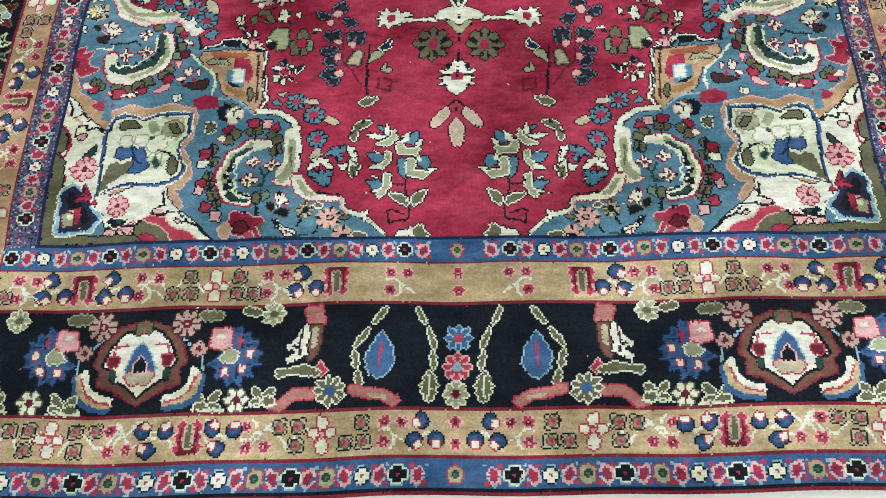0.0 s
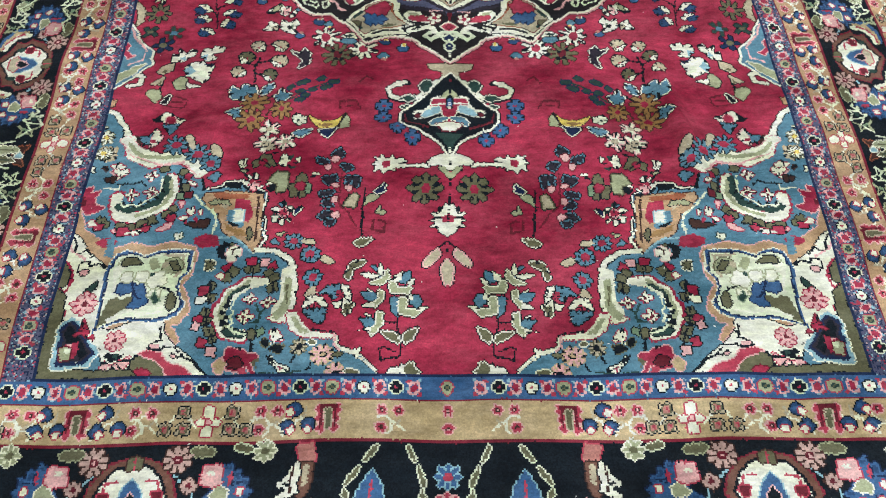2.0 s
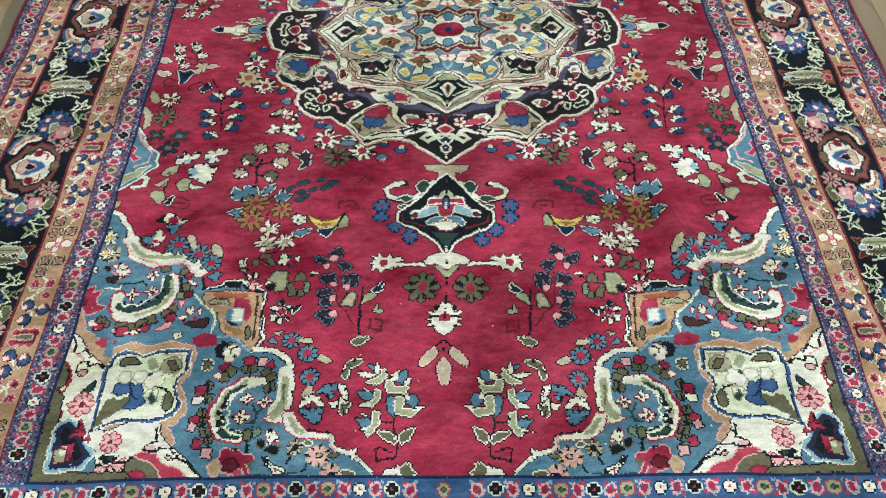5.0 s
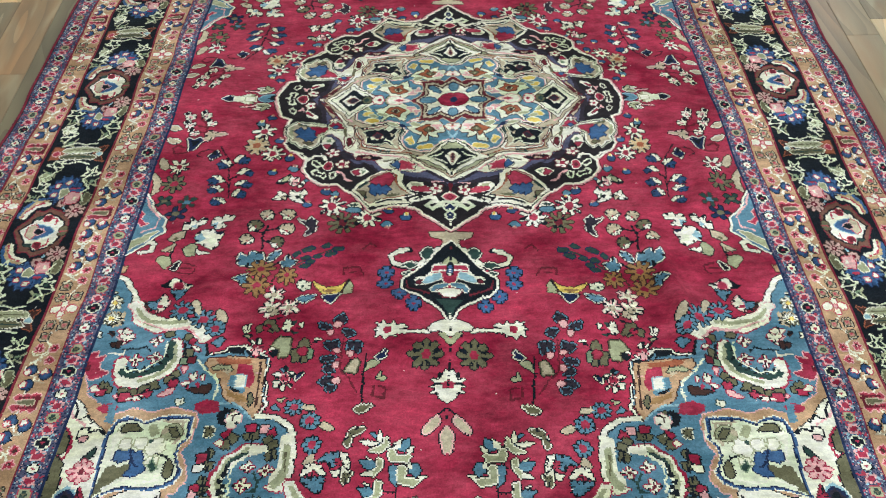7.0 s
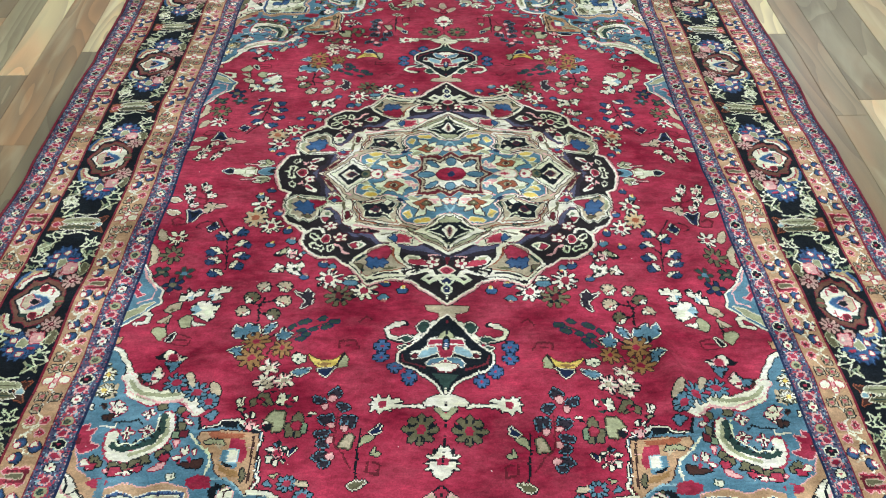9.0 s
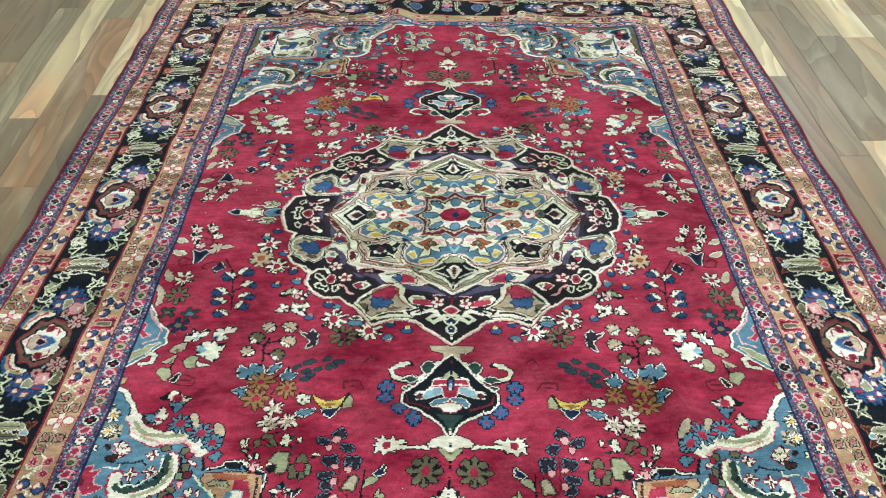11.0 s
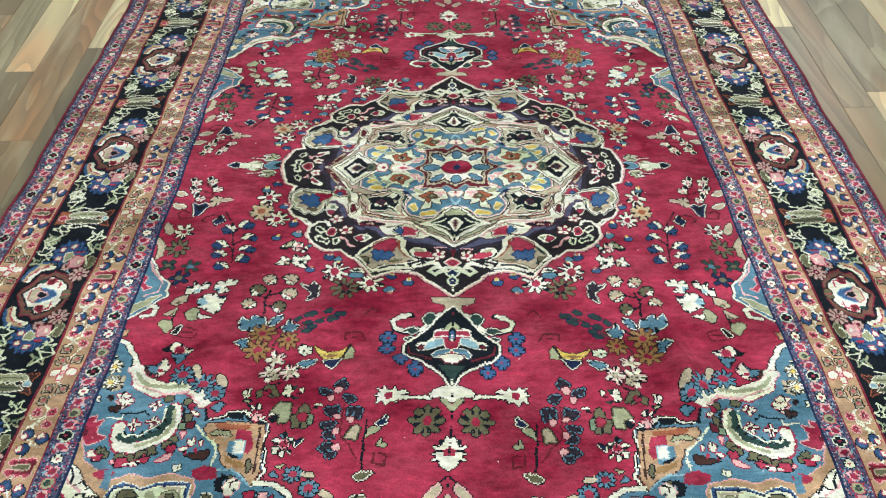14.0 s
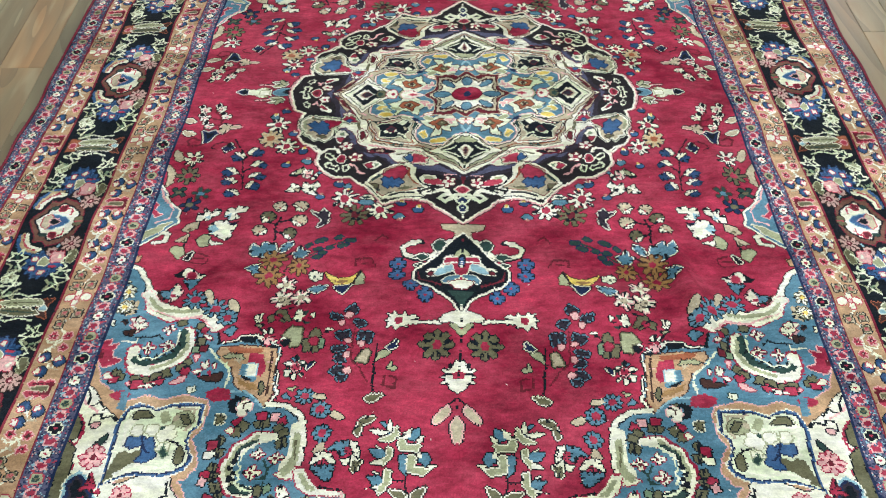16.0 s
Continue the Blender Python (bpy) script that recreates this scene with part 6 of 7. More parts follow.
def blue_flower():
    """Blue blossom of small blocks with a pink head on the side of smaller a."""
    start_piece("blue_blossom")
    poly("blue", (-6, -46), (6, -52), (10, -38), (22, -42), (24, -26), (38, -28), (34, -12), (46, -6), (32, 2), (44, 14), (28, 16), (30, 32), (16, 28), (14, 46), (0, 36), (-10, 46), (-14, 30), (-28, 34), (-26, 18), (-42, 12), (-28, 2), (-20, -10), out="navy")
    for x0, y0, x1, y1 in ((8, -36, 12, -14), (16, -22, 30, -18), (4, 12, 8, 34), (14, 10, 28, 14), (-24, 16, -12, 19)):
        poly("navy", (x0, y0), (x1, y0 + 1), (x1, y1), (x0, y1))
    for x0, y0, x1, y1 in ((-4, -46, 6, -40), (12, -36, 22, -24), (28, -24, 36, -14), (30, -2, 40, 10), (18, 22, 28, 28), (-8, 30, 2, 40), (-24, 24, -16, 30), (-36, 6, -24, 13)):
        poly("indigo", (x0, y0), (x1, y0 + 2), (x1 - 1, y1), (x0 + 2, y1 - 1))
    poly("rose", (2, -28), (8, -40), (10, -22), (4, -14))
    for x, y in ((-14, 22), (14, 20), (24, -6)):
        poly("cream", (x - 5, y - 5), (x + 5, y - 6), (x + 5, y + 5), (x - 5, y + 6), out="rose")
    start_piece("sage_leaf")
    poly("sage", (-24, 4), (-8, -16), (6, -8), (2, 8), (-10, 8), out="cream")
    start_piece("pink_head")
    poly("pink", (-38, -44), (-8, -48), (-6, -20), (-18, -12), (-40, -16), out="rose")
    poly("cream", (-32, -36), (-20, -40), (-18, -32), (-30, -30))


def bird_leaf():
    start_piece("brown_leaf")
    poly("dusk", (2, -62), (30, -66), (36, -40), (22, -30), (8, -36), out="rose")
    poly("russet", (10, -34), (30, -36), (32, -6), (22, 20), (12, 26), (8, 0), out="brown")
    poly("beige", (16, -30), (26, -30), (24, 0), (16, 4))
    poly("cream", (6, -38), (14, -20), (8, -4), (12, 14), (-18, 26), (-22, 18), (-6, 8), (-14, 2), (-20, 6), (-22, -4), (-8, -16), out="black")
    line("brown", 3, (2, -26), (-2, -4), (0, 12))
    line("black", 3, (-12, -2), (-2, 0))
    poly("olive", (-34, 36), (8, 30), (34, 42), (28, 48), (-8, 42), (-34, 50), out="mint")


def shrub(s=1, col="olive", wd=13):
    start_piece("shrub")
    for p, q in (((0, 12), (-18 * s, -10)), ((0, 12), (16 * s, -14)), ((2, 12), (20 * s, 10)), ((0, 10), (-20 * s, 8))):
        leaf(p, q, wd, col, "mint")
    line("mint", 3, (-24 * s, 14), (-8 * s, 18), (10 * s, 12), (24 * s, 17))


def open_shrub(s=1):
    start_piece("shrub")
    line("mint", 3, (-2, 24 * s), (-16, 12 * s), (-26, 20 * s), (-22, 2 * s), (-34, -8 * s), (-16, -8 * s), (-12, -24 * s), (-4, -10 * s), (-2, 24 * s))
    line("sage", 3, (6, 20 * s), (14, 4 * s), (28, 8 * s), (22, -8 * s), (30, -22 * s), (14, -16 * s), (4, -26 * s))
    leaf((-20, 4 * s), (-8, -2 * s), 8, "green")
    leaf((18, -2 * s), (12, -14 * s), 8, "grass")


def small_rosette(col, eye, r, n=8, out="olive"):
    start_piece("rosette")
    rosette((0, 0), r, col, eye, n, out, 0.25, heart=0.36)


# near and far ends of the main border
host = "main_border"
for sv in (1, -1):
    def here(a, b, s=1):
        at(False, a, sv * (1363 + b), s, sv)
    here(0, -28)
    small_rosette("blue", "rose", 21, 8, "sky")
    here(0, 20)
    small_rosette("rose", "sky", 22, 8, "pink")
    here(0, 64)
    small_rosette("sage", "maroon", 19, 8, "cream")
    here(0, 0)
    start_piece("leaf")
    leaf((42, 28), (42, 74), 22, "olive", "mint", "mint")
    start_piece("leaf_vine")
    for p, q in (((66, -78), (54, -50)), ((48, -44), (36, -8)), ((38, -6), (36, 24))):
        leaf(p, q, 8, "olive", "mint")
    start_piece("leaf_vine")
    for p, q in (((114, -80), (136, -50)), ((140, -44), (164, -14)), ((164, -6), (156, 22)), ((156, 22), (152, 54))):
        leaf(p, q, 9, "olive", "mint")
    start_piece("blue_drop")
    poly("blue", (121, -38), (104, -12), (98, 12), (108, 32), (126, 38), (142, 24), (144, 4), (134, -18), out="sky")
    line("rose", 3, (121, -20), (123, 16))
    start_piece("pink_cloud")
    line("dusk", 14, (96, 76), (116, 64), (138, 62), (160, 56), out="rose")
    line("beige", 6, (110, 70), (134, 64))
    start_piece("pink_cloud")
    line("dusk", 15, (222, 60), (254, 60), (274, 78), (286, 74), out="rose")
    here(197, 56)
    small_rosette("olive", "blue", 24, 9, "cream")
    here(214, 22)
    start_piece("bud")
    poly("rose", (0, -14), (10, 0), (0, 12), (-10, 2), out="pink")
    here(248, -16, -1)
    bird_leaf()
    here(296, -72)
    small_rosette("sage", "olive", 18, 8, "cream")
    start_piece("leaf")
    leaf((20, -2), (50, -8), 13, "olive", "mint")
    here(352, -2, -1)
    blue_flower()
    here(302, 60)
    shrub()
    here(344, 66)
    small_rosette("cream", "maroon", 19, 6)
    here(388, 66)
    shrub(-1)
    here(498, 0)
    palmette()
    here(640, -6)
    blue_flower()
    here(700, -70)
    small_rosette("sage", "olive", 18, 8, "cream")
    here(610, 66)
    shrub()
    here(662, 66)
    small_rosette("cream", "maroon", 19, 6)
    here(722, 64)
    shrub(-1)
    here(752, -4)
    bird_leaf()
    here(890, 0)
    start_piece("corner_palmette")
    rosette((0, 0), 62, "plum", "rose", 8, "pink", 0.3)
    rosette((0, 0), 44, "beige", "cream", 8, "maroon", 0.35)
    rosette((0, 0), 18, "blue", "rose", 6, "navy")
    for a_, b_, s_ in ((940, 58, 1), (940, -56, -1), (836, 62, -1), (972 - 22, 0, 1)):
        here(a_, b_)
        shrub(s_)
    here(846, -128)
    blue_flower()
    here(930, -112)
    shrub()
    here(870, -84)
    small_rosette("beige", "maroon", 16, 8, "pink")
    here(812, 20)
    shrub()
    here(820, -50)
    shrub(-1)

# the sides of the main border
def along(a, b, s=1):
    at(True, a, 898 + b * 0.9, s, 0.9)


for c in (922, 428, -65, -572, -1080):
    gap = 247 if c > -100 else 254
    along(c, 0)
    palmette()
    for s in (1, -1):
        if abs(c + s * 122) > 1180:
            continue
        along(c + s * 128, -6, s)
        blue_flower()
        along(c + s * 122, 60)
        open_shrub(s)
        along(c + s * 170, -62)
        open_shrub(-s)
        along(c + s * 168, 58)
        small_rosette("sage", "olive", 15, 7, "mint")
        along(c + s * 196, 44)
        open_shrub(s)
    for s in (1, -1):
        start_piece("vine")
        along(c + s * 100, 0, s)
        line("mint", 3, (-4, -66), (20, -50), (34, -70), (60, -44), (84, -64), (104, -40))
        line("mint", 3, (6, 36), (24, 56), (44, 40), (62, 66), (86, 34), (110, 52))
    for k in (gap,):
        along(c + gap, 0)
        if abs(c + gap) > 1230:
            continue
        start_piece("brown_leaf")
        poly("brown", (-26, -76), (0, -60), (26, -76), (20, -50), (0, -44), (-20, -50), out="rust")
        poly("rust", (-18, 40), (0, 30), (18, 40), (22, 74), (-22, 74), out="brown")
        start_piece("long_leaf")
        leaf((-13, -54), (-10, 46), 20, "sage", "cream", "olive")
        leaf((13, -54), (10, 46), 20, "olive", "cream", "green")
        line("mint", 3, (-34, -40), (-28, -10), (-36, 14), (-28, 46))
        line("mint", 3, (34, -44), (28, -14), (36, 12), (30, 44))
        start_piece("bud")
        disc("rose", (0, 60), 8, "pink")
        disc("sky", (0, -58), 6, "cream")

host = "inner_band"
# inner and outer bands with their crosses and red palmettes
run([("R", 199), ("X", 396), ("R", 607), ("X", 790)], False, 1240, 1)
run([("R", 199), ("X", 396), ("R", 607), ("X", 790)], False, -1240, -1)
run([("X", 1100), ("R", 872), ("X", 647), ("R", 375), ("X", 166), ("R", -10), ("X", -216), ("R", -400), ("X", -611), ("R", -814), ("X", -1007), ("R", -1160)], True, 783, 1)
host = "outer_band"
run([("X", 206), ("R", 411), ("X", 622), ("R", 806), ("X", 1010)], False, 1486, -1)
run([("X", 206), ("R", 411), ("X", 622), ("R", 806), ("X", 1010)], False, -1486, 1)
run([("R", 1370), ("X", 1180), ("R", 960), ("X", 760), ("R", 545), ("X", 350), ("R", 165), ("X", -20 - 193), ("R", -400), ("X", -606), ("R", -814), ("X", -1007), ("R", -1200), ("X", -1390)], True, 1010, 1)
for vb in (1240, 1486):
    host = "inner_band" if vb < 1300 else "outer_band"
    for sv in (1, -1):
        at(False, 0, sv * vb, 1, sv)
        for b in (-16, 16):
            tan_flower((0, b))
        at(False, 96, sv * vb, 1, sv)
        pinks()
        if vb > 1300:
            at(False, 46, sv * vb, 1, sv)
            blues()
            at(False, 156, sv * vb, 1, sv)
            squares(True)

# guard stripes
for vb, h in ((1183, 13), (1549, 15)):
    host = "inner_guard_stripe" if vb < 1300 else "outer_guard_stripe"
    for sv in (1, -1):
        for i in range(18):
            a = 87 + 54 * i
            if a < (740 if vb < 1300 else 1090):
                at(False, a, sv * vb, 1, sv)
                guard_flower("BCOBOC"[i % 6], h + 1)
                at(False, a + 27, sv * vb, 1, sv)
                guard_zigzag(h, i % 2)
        at(False, 56, sv * vb, 1, sv)
        guard_zigzag(h, False)
        at(False, 0, sv * vb, 1, sv)
        guard_flower("O", h)
for ub, h, top in ((722, 15, 1160), (1071, 15, 1520)):
    host = "inner_guard_stripe" if ub < 800 else "outer_guard_stripe"
    i = 0
    a = 1160 if ub < 800 else 1530
    while a > -top:
        a -= 51.2
        at(True, a, ub, 1, 1)
        guard_flower("BOC"[i % 3], h - 1)
        at(True, a - 25.6, ub, 1, 1)
        guard_zigzag(h - 2, i % 2)
        i += 1
at()
# flecks of pink, white and dark wool between the small flowers of the side stripes
plain_guard = (yarn == NAMES.index("violet")) & (FU > 690)
throw = dice.rand(*FU.shape)
for col, lo, hi in (("navy", 0.0, 0.2), ("rose", 0.2, 0.27), ("sky", 0.27, 0.33), ("mauve", 0.33, 0.38)):
    yarn[plain_guard & (throw >= lo) & (throw < hi)] = NAMES.index(col)


# ---- the rug's cloth ----
def smooth(x, a, b):
    k = np.clip((x - a) / (b - a), 0, 1)
    return k * k * (3 - 2 * k)


# how far the hand-woven cloth has crept from its square, in millimetres: rows from the near end, across from left to right
CREEP_U = [-1.1, -0.72, -0.36, 0.0, 0.36, 0.72, 1.1]
CREEP_V = [-1.57, -1.18, -0.78, -0.4, 0.0, 0.45, 1.0]
CREEP_X = [[14, 11, 2, -15, -22, -8, 9], [0, 4, 6, -3, -9, 5, 18], [-9, -8, 3, 2, -1, 13, 24], [-5, -8, 2, 4, 6, 8, 23], [7, -5, 8, 0, -5, -9, 13], [11, -2, 18, 5, -17, -27, 1], [1, -8, -2, -7, -22, -24, 1]]
CREEP_Y = [[-1, -3, -5, 0, 0, -3, -8], [-2, -1, -1, 0, -4, -8, -10], [-4, -1, 0, -2, -15, -15, -10], [-6, -3, -1, -1, -11, -10, -10], [-4, 3, 6, 4, 4, -1, -12], [-2, 16, 24, 19, 19, 12, -13], [3, 22, 34, 34, 23, 5, -19]]


def creep(table, u, v):
    fu = np.interp(u, CREEP_U, np.arange(7.0))
    fv = np.interp(v, CREEP_V, np.arange(7.0))
    i, j = np.minimum(fv.astype(int), 5), np.minimum(fu.astype(int), 5)
    a, b = fv - i, fu - j
    g = np.array(table) / 1000
    return (g[i, j] * (1 - b) + g[i, j + 1] * b) * (1 - a) + (g[i + 1, j] * (1 - b) + g[i + 1, j + 1] * b) * a


def place(u, v):
    """From the design (metres, u right, v away) to where the cloth lies: a little turned, tapered, narrower in one side border, shrunk at the far end."""
    yy = np.where(v < 0.43, v, np.where(v < 1.16, 0.43 + (v - 0.43) * 0.886, 1.077 + (v - 1.16) * 0.73))
    w = 1 + 0.04 * smooth(-v, 0.3, 1.5) - 0.02 * smooth(v, 0.3, 1.4)
    u0 = u
    u = np.where(u > 0.69, 0.69 + (u - 0.69) * 0.865, u)
    x = -0.005 + 0.0175 * yy + u * w + 0.016 * np.exp(-(v / 0.4) ** 2) * (1 - smooth(np.abs(u), 0.25, 0.6))
    y = yy - 0.0175 * u + (0.018 + 0.009 * smooth(np.abs(u), 0.34, 0.46)) * np.exp(-(v / 0.22) ** 2)
    x, y = x + creep(CREEP_X, u0, v), y + creep(CREEP_Y, u0, v)
    # uneven beating of the wefts and a pulled selvedge
    x = x + 0.0022 * np.sin(9 * y + 1.3) + 0.0016 * np.sin(23 * y + 5 * u) + 0.010 * np.exp(-((y - 0.47) / 0.09) ** 2) * smooth(u, 0.8, 1.1)
    y = y + 0.0020 * np.sin(8 * u + 2.2 * v) + 0.0013 * np.sin(21 * u + 6 * v)
    return x, y


def ridge(x, y, x0, y0, deg, wide, half, amp):
    """A soft fold: centre, direction, half width, half length, height."""
    c, s = math.cos(math.radians(deg)), math.sin(math.radians(deg))
    k, d = (x - x0) * c + (y - y0) * s, -(x - x0) * s + (y - y0) * c
    return amp * np.exp(-(d / wide) ** 2) * (1 - smooth(np.abs(k), half * 0.5, half))


def height(x, y):
    """Ripples of the unironed pile."""
    z = 0.0010 * np.sin(7 * x + 2 * y) * np.sin(5 * y + 1) + 0.0006 * np.sin(19 * x + 3) * np.sin(16 * y)
    wave = random.Random(5)
    for _ in range(26):
        turn, long, phase = wave.uniform(0, 6.28), wave.uniform(0.05, 0.2), wave.uniform(0, 6.28)
        z = z + 0.0026 * long * np.sin((x * math.cos(turn) + y * math.sin(turn)) * 6.28 / long + phase)
    z = z + ridge(x, y, -0.49, 1.24, 90, 0.045, 0.30, 0.016) + ridge(x, y, -0.17, 1.24, 90, 0.05, 0.32, 0.024)
    z = z + ridge(x, y, 0.30, 1.26, 90, 0.09, 0.3, 0.008) + ridge(x, y, 0.68, 1.16, 80, 0.08, 0.3, 0.008)
    z = z + ridge(x, y, 0.455, -0.63, 98, 0.024, 0.24, 0.021) + ridge(x, y, -0.14, -0.63, 4, 0.024, 0.3, 0.013)
    z = z + ridge(x, y, 0.55, -0.40, 70, 0.03, 0.22, 0.009) + ridge(x, y, 0.38, -0.36, 40, 0.03, 0.2, 0.007) + ridge(x, y, 0.10, -0.72, 10, 0.03, 0.3, 0.008)
    z = z + ridge(x, y, -0.34, -0.55, 18, 0.03, 0.3, 0.008) + ridge(x, y, 0.33, -0.66, -6, 0.03, 0.24, 0.014)
    z = z + ridge(x, y, -0.1, -1.02, 2, 0.025, 0.5, 0.003) + ridge(x, y, 0.36, 0.3, 70, 0.04, 0.3, 0.005)
    return z


def mesh_of(name, P, q, mats, slot=None, knots=None):
    me = bpy.data.meshes.new(name)
    me.vertices.add(len(P))
    me.vertices.foreach_set("co", np.ascontiguousarray(P, np.float32).ravel())
    me.loops.add(len(q) * 4)
    me.loops.foreach_set("vertex_index", np.ascontiguousarray(q, np.int32).ravel())
    me.polygons.add(len(q))
    me.polygons.foreach_set("loop_start", np.arange(len(q), dtype=np.int32) * 4)
    me.polygons.foreach_set("loop_total", np.full(len(q), 4, np.int32))
    for m in mats:
        me.materials.append(m)
    if slot is not None:
        me.polygons.foreach_set("material_index", np.ascontiguousarray(slot, np.int32))
    me.update(calc_edges=True)
    if knots is not None:
        at_ = me.attributes.new("knot", "FLOAT", "FACE")
        at_.data.foreach_set("value", np.ascontiguousarray(knots, np.float32))
    return me


def clumps(groups, flat, n, C):
    """The pieces in the order in which they are built, the loose clumps of a motif apart from one another."""
    first, rest, spare = [], [], {}
    for idx in groups:
        nm = PIECES[flat[idx[0]] % n]
        if nm in STRIPES or nm in WHOLE:
            (first if nm in STRIPES or nm == "medallion" else rest).append(idx)
            continue
        todo, found = set(idx.tolist()), []
        while todo:
            edge = [todo.pop()]
            got = list(edge)
            while edge:
                i = edge.pop()
                for j in (i - 1, i + 1, i - C, i + C, i - C - 1, i - C + 1, i + C - 1, i + C + 1):
                    if j in todo:
                        todo.remove(j)
                        edge.append(j)
                        got.append(j)
            found.append(got)
        found.sort(key=len, reverse=True)
        big = [f for f in found if len(f) >= 8] or found[:1]
        # stray knots cut off from their motif belong to the ground that they lie in
        for f in found[len(big):]:
            spare.setdefault(HOSTS[flat[idx[0]] % n] or "field", []).extend(f)
        rest += [np.array(f) for f in big]
    for i, idx in enumerate(first):
        first[i] = np.concatenate([idx, np.array(spare.pop(PIECES[flat[idx[0]] % n], []), int)])
    return first + rest


def build_rug():
    n = len(PIECES)
    axis = set(np.unique(piece[:, 0]))
    table = np.array([k if k in axis or PIECES[k] in STRIPES else k + n for k in range(n)], np.int32)
    # rows from the near end to the far end, columns from left to right
    pid = np.concatenate([table[piece][:, ::-1], piece], 1)[::-1]
    col = np.concatenate([yarn[:, ::-1], yarn], 1)[::-1]
    R, C = col.shape
    # knots that stray by one at the edges of a colour, as hand knotting does
    dice = np.random.RandomState(7)
    for dy, dx, chance in ((0, 1, 0.012), (0, -1, 0.012), (1, 0, 0.01), (-1, 0, 0.01)):
        col = np.where(dice.rand(R, C) < chance, np.roll(col, (dy, dx), (0, 1)), col)
    tone = dice.rand(R, C).astype(np.float32)
    vu, vv = np.meshgrid((np.arange(C + 1) - C / 2) * KNOT / 1000, (np.arange(R + 1) - R / 2) * KNOT / 1000)
    px, py = place(vu, vv)
    pz = height(px, py)
    P = np.stack([px, py, pz - FLOOR_Z], -1).reshape(-1, 3)
    rug = new("rug")
    rug.location = (0, 0, FLOOR_Z)
    tagged(rug, "red hand-knotted wool rug with floral medallion and navy border", "rug")
    flat = pid.ravel()
    order = np.argsort(flat, kind="stable")
    cuts = np.flatnonzero(np.diff(flat[order])) + 1
    hosts = {}
    for idx in clumps(np.split(order, cuts), flat, n, C):
        k = flat[idx[0]]
        rr, cc = idx // C, idx % C
        base = rr * (C + 1) + cc
        q = np.stack([base, base + 1, base + C + 2, base + C + 1], 1)
        used, inv = np.unique(q, return_inverse=True)
        nm = PIECES[k % n]
        kinds, slot = np.unique(col[rr, cc], return_inverse=True)
        me = mesh_of(nm, P[used], inv.reshape(-1, 4), [WOOLS[c] for c in kinds], slot.reshape(-1), tone[rr, cc])
        ob = new(nm, me)
        ob.parent = None if nm in STRIPES else hosts.get(HOSTS[k % n], hosts.get("field"))
        if nm in STRIPES or nm == "medallion":
            hosts.setdefault(nm, ob)
            ob.parent = rug
            tagged(ob, STRIPE_LABELS.get(nm, ""))
    # the cut edge of the pile down to the floor
    for nm, line_ in (("near_edge", P.reshape(R + 1, C + 1, 3)[0]), ("far_edge", P.reshape(R + 1, C + 1, 3)[-1]),
                      ("side_edge", P.reshape(R + 1, C + 1, 3)[:, 0]), ("side_edge", P.reshape(R + 1, C + 1, 3)[:, -1])):
        low = line_.copy()
        low[:, 2] = np.maximum(line_[:, 2] - 0.0115, 0.0003)
        m = len(line_)
        i = np.arange(m - 1)
        ob = new(nm, mesh_of(nm, np.concatenate([line_, low]), np.stack([i, i + 1, i + 1 + m, i + m], 1), [CORD]))
        ob.parent = rug
    # overcast selvedge cords, wound unevenly
    for side in (-1, 1):
        v = np.linspace(-1.574, 1.574, 900)
        x, y = place(np.full_like(v, side * 1.107), v)
        z = height(x, y) - FLOOR_Z - 0.004
        ring = np.arange(6) / 6 * 2 * np.pi
        r = 0.0038 + 0.0005 * np.sin(np.arange(900) * 1.9) + 0.0005 * dice.rand(900)
        Q = np.stack([x[:, None] + r[:, None] * np.cos(ring), np.repeat(y[:, None], 6, 1), np.maximum(z[:, None] + r[:, None] * np.sin(ring), 0.0004)], -1).reshape(-1, 3)
        i, j = np.meshgrid(np.arange(899), np.arange(6), indexing="ij")
        i, j = i.ravel(), j.ravel()
        ob = new("selvedge", mesh_of("selvedge", Q, np.stack([i * 6 + j, i * 6 + (j + 1) % 6, (i + 1) * 6 + (j + 1) % 6, (i + 1) * 6 + j], 1), [CORD]))
        ob.parent = rug
        tagged(ob, "dark plum-red overcast wool edge cord")
    # flat-woven ends and knotted fringes
    for end in (-1, 1):
        u = np.linspace(-1.10, 1.10, 500)
        rows = []
        for k in range(5):
            x, y = place(u, np.full_like(u, end * (1.5795 + 0.004 * k)))
            z = height(x, y) - FLOOR_Z
            rows.append(np.stack([x, y, np.maximum(z * (1 - k / 5) - 0.002 * k + 0.001 * np.sin(u * 700 + k), 0.003)], -1))
        G = np.stack(rows)
        i, j = np.meshgrid(np.arange(4), np.arange(499), indexing="ij")
        i, j = i.ravel(), j.ravel()
        ob = new("woven_end", mesh_of("woven_end", G.reshape(-1, 3), np.stack([i * 500 + j, i * 500 + j + 1, (i + 1) * 500 + j + 1, (i + 1) * 500 + j], 1), [FRINGE]))
        ob.parent = rug
        tagged(ob, "narrow white cotton flat-woven end")
        V, Q = [], []
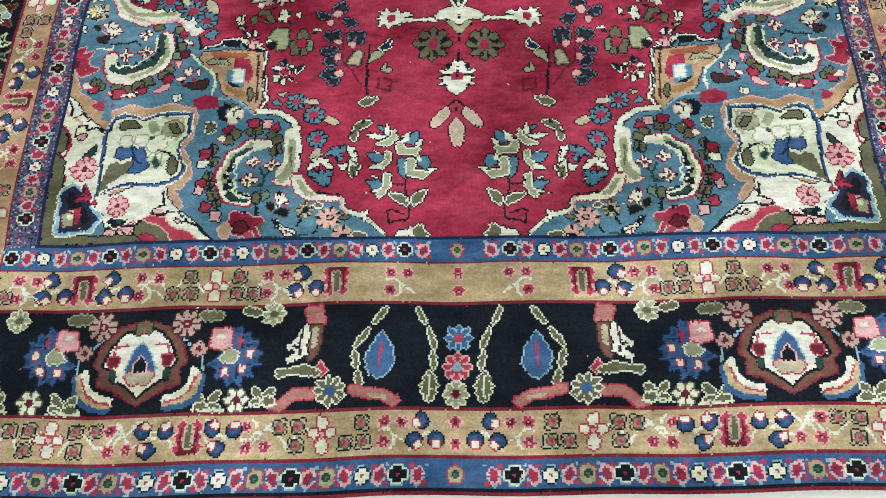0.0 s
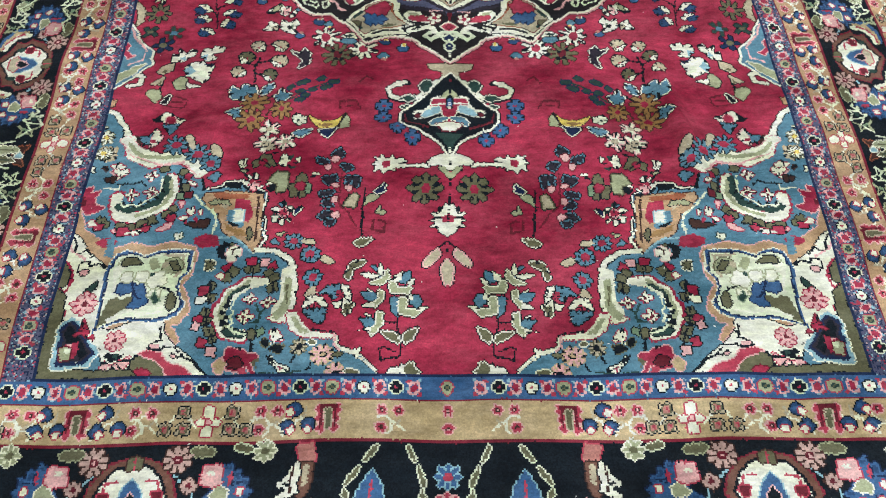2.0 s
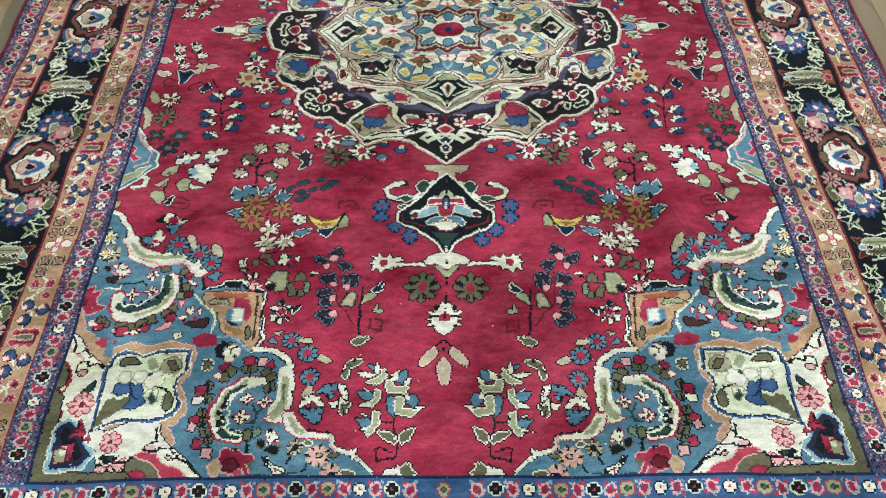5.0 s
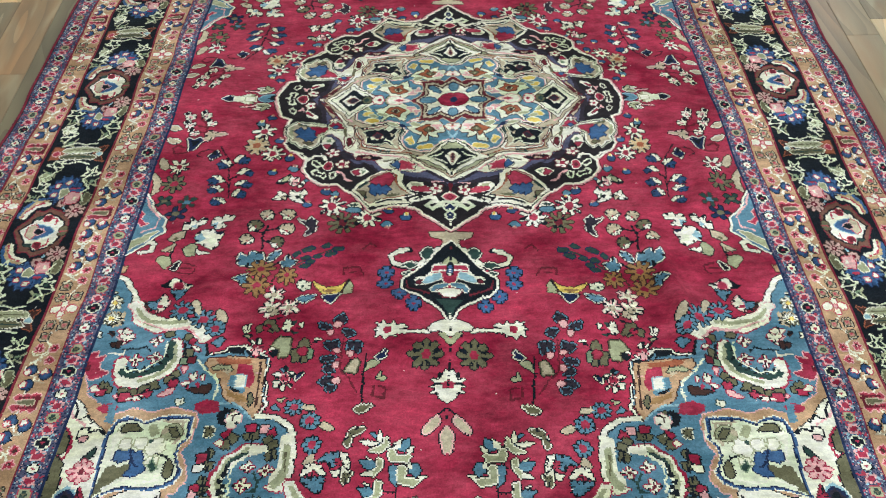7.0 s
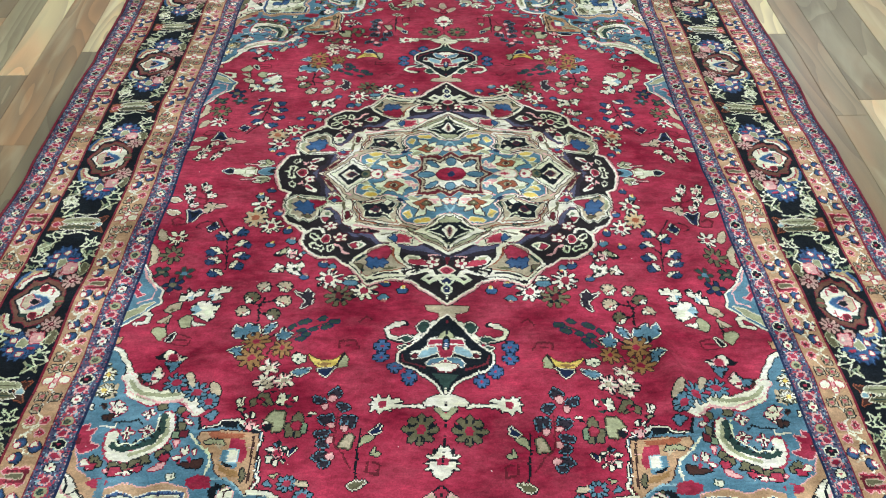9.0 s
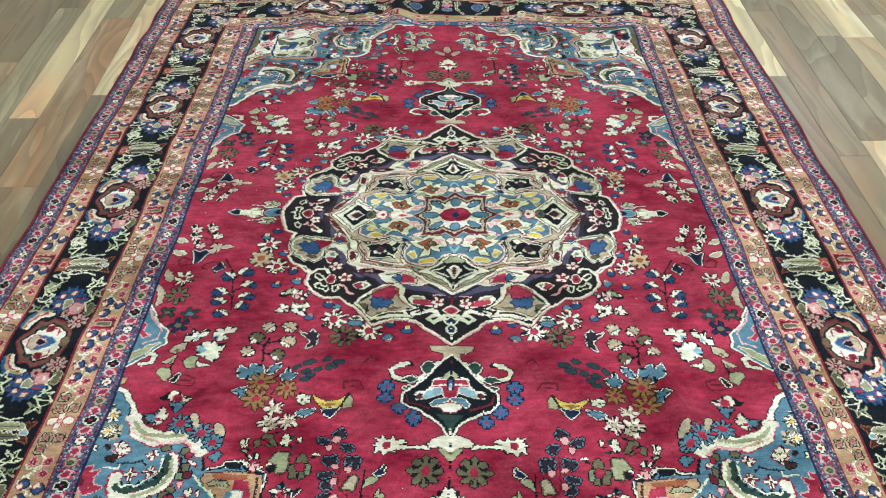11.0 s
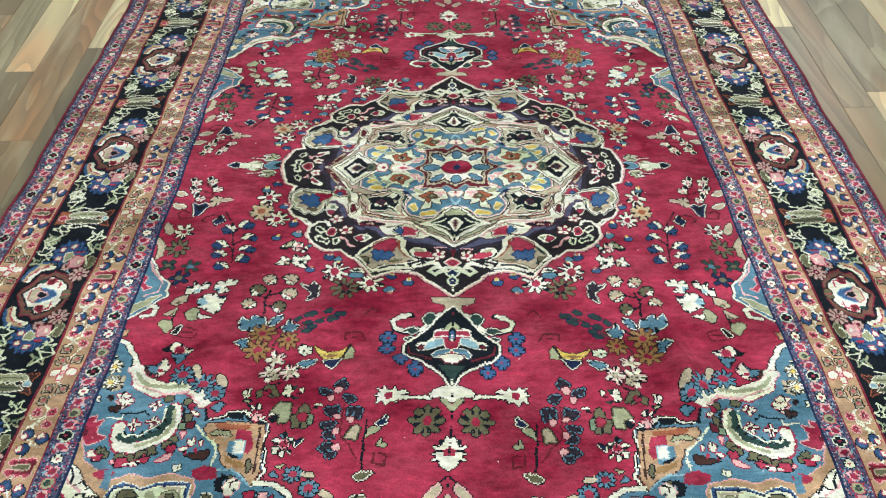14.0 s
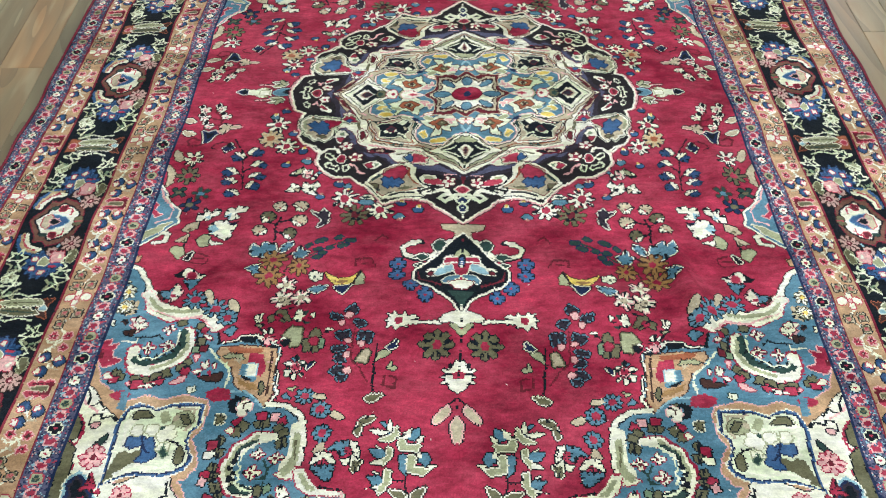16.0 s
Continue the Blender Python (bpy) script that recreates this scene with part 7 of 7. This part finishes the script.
        for s in range(420):
            u0 = -1.095 + 2.19 * (s + 0.6 * dice.rand()) / 420
            x, y = place(np.array(u0), np.array(end * 1.5945))
            lean, long = dice.normal(0, 0.3), 0.045 + 0.025 * dice.rand()
            b = len(V)
            for k in range(5):
                t = k / 4
                cx, cy = x + lean * long * t + 0.004 * math.sin(3 * t + s), y + end * long * t
                rr, hz = 0.0016 * (1 - 0.5 * t), 0.0035 - 0.0015 * t + 0.0012 * (s % 3)
                V += [(cx - rr, cy, hz), (cx, cy, hz + rr), (cx + rr, cy, hz), (cx, cy, hz - rr)]
                if k:
                    o = b + 4 * k
                    Q += [(o - 4 + e, o - 4 + (e + 1) % 4, o + (e + 1) % 4, o + e) for e in range(4)]
        ob = new("fringe", mesh_of("fringe", np.array(V), np.array(Q), [FRINGE]))
        ob.parent = rug
        tagged(ob, "loose white cotton warp fringe", kind="stuff")
    return rug


STRIPE_LABELS = {"main_border": "navy-black main border with palmettes and blossoms", "inner_band": "tan and orange band of small flowers",
                 "outer_band": "tan and orange band of small flowers", "inner_guard_stripe": "narrow blue stripe of tiny flowers",
                 "outer_guard_stripe": "narrow blue stripe of tiny flowers", "field": "worn crimson wool ground"}
STRIPES = {"outer_edge", "dark_line", "outer_guard_stripe", "outer_band", "red_line", "main_border", "inner_band", "inner_guard_stripe", "blue_line", "field"}
rug = build_rug()

# ---- lint on the pile and the floor ----
lint_dice = np.random.RandomState(23)
LV, LQ = [], []
for s in range(150):
    lx, ly = lint_dice.uniform(-1.0, 1.0), lint_dice.uniform(-1.4, 1.2)
    if s % 10 == 0:
        lx = (1.1 + lint_dice.rand()) * (-1 if s % 20 else 1)
    lz = FLOOR_Z + 0.001 if abs(lx) > 1.13 else float(height(np.array(lx), np.array(ly))) + 0.001
    ang, r, o = lint_dice.uniform(0, 3.14), lint_dice.uniform(0.0007, 0.0016), len(LV)
    dx, dy = math.cos(ang) * r * 2, math.sin(ang) * r * 2
    LV += [(lx - dx, ly - dy, lz), (lx + dy * 0.4, ly - dx * 0.4, lz + r), (lx + dx, ly + dy, lz), (lx - dy * 0.4, ly + dx * 0.4, lz + r * 0.6)]
    LQ += [(o, o + 1, o + 2, o + 3)]
lint = tagged(new("lint", mesh_of("lint", np.array(LV), np.array(LQ), [FRINGE])), "tiny white lint specks scattered on rug and floor", "lint", kind="stuff")

# ---- the assumed ceiling lamps, out of view ----
for lx, ly, watts in LAMPS:
    lamp = tagged(part("assumed_light_panel", box_bm(lx - .6, ly - .3, 2.89, lx + .6, ly + .3, 2.9), CEIL), "assumed flat white ceiling light panel, out of view", "ceiling light", "ceiling lights")
    part("diffuser", box_bm(lx - .57, ly - .27, 2.887, lx + .57, ly + .27, 2.8895), PANEL, lamp)

# ---- floor planks ----
rng = random.Random(4)
SEAMS = [-3.2, -3.08, -2.99, -2.87, -2.76, -2.67, -2.55, -2.43, -2.34, -2.22, -2.10, -2.01, -1.90, -1.79, -1.67, -1.58, -1.466, -1.366, -1.272, -1.148, -1.06]
SEAMS += [-0.95, -0.83, -0.74, -0.62, -0.5, -0.38, -0.26, -0.14, -0.02, 0.1, 0.22, 0.34, 0.46, 0.58, 0.70, 0.80, 0.92, 1.02]
SEAMS += [1.126, 1.221, 1.319, 1.405, 1.52, 1.61, 1.73, 1.82, 1.93, 2.05, 2.14, 2.26, 2.35, 2.47, 2.59, 2.68, 2.80, 2.92, 3.01, 3.12, 3.2]
# joints that are seen: strip -> (joint, tone before it, tone after it)
KNOWN = {-1.466: (0.2, 1, 3), -1.58: (0.9, 2, 0), -1.366: (0.541, 5, 6), -1.272: (1.224, 7, 3), -1.148: (0.675, 8, 6), 1.02: (0.746, 5, 6), 1.126: (1.226, 0, 5), 1.319: (1.023, 5, 2), 1.221: (0.363, 6, 5)}


def plank(x0, x1, y0, y1, tone):
    dz = rng.uniform(-0.0003, 0.0003)
    bm = box_bm(x0 + 0.0005, y0 + 0.0005, FLOOR_Z - 0.006, x1 - 0.0005, y1 - 0.0005, FLOOR_Z + dz)
    top = [e for e in bm.edges if all(v.co.z > FLOOR_Z - 0.003 for v in e.verts)]
    bmesh.ops.bevel(bm, geom=top, offset=0.0006, segments=1, affect="EDGES")
    part("plank", bm, PLANKS[tone], floor)


for x0, x1 in zip(SEAMS, SEAMS[1:]):
    y = Y0 + 0.01
    cuts, tones = [Y0 + 0.004], []
    if x0 in KNOWN:
        j, a_, b_ = KNOWN[x0]
        first = j - rng.uniform(0.85, 1.15)
        cuts += [first, j, j + rng.uniform(0.85, 1.15)]
        tones = [rng.randrange(6), a_, b_]
    else:
        cuts.append(Y0 + rng.uniform(0.3, 1.25))
        tones = [rng.randrange(7)]
    while cuts[-1] < Y1 - 0.3:
        cuts.append(min(Y1 - 0.004, cuts[-1] + rng.uniform(0.8, 1.22)))
        tones.append(rng.choice((0, 1, 2, 3, 4, 5, 0, 1, 2, 3, 5, 6)))
    cuts[-1] = Y1 - 0.004
    for y0, y1, tn in zip(cuts, cuts[1:], tones):
        plank(x0, x1, y0, y1, tn)
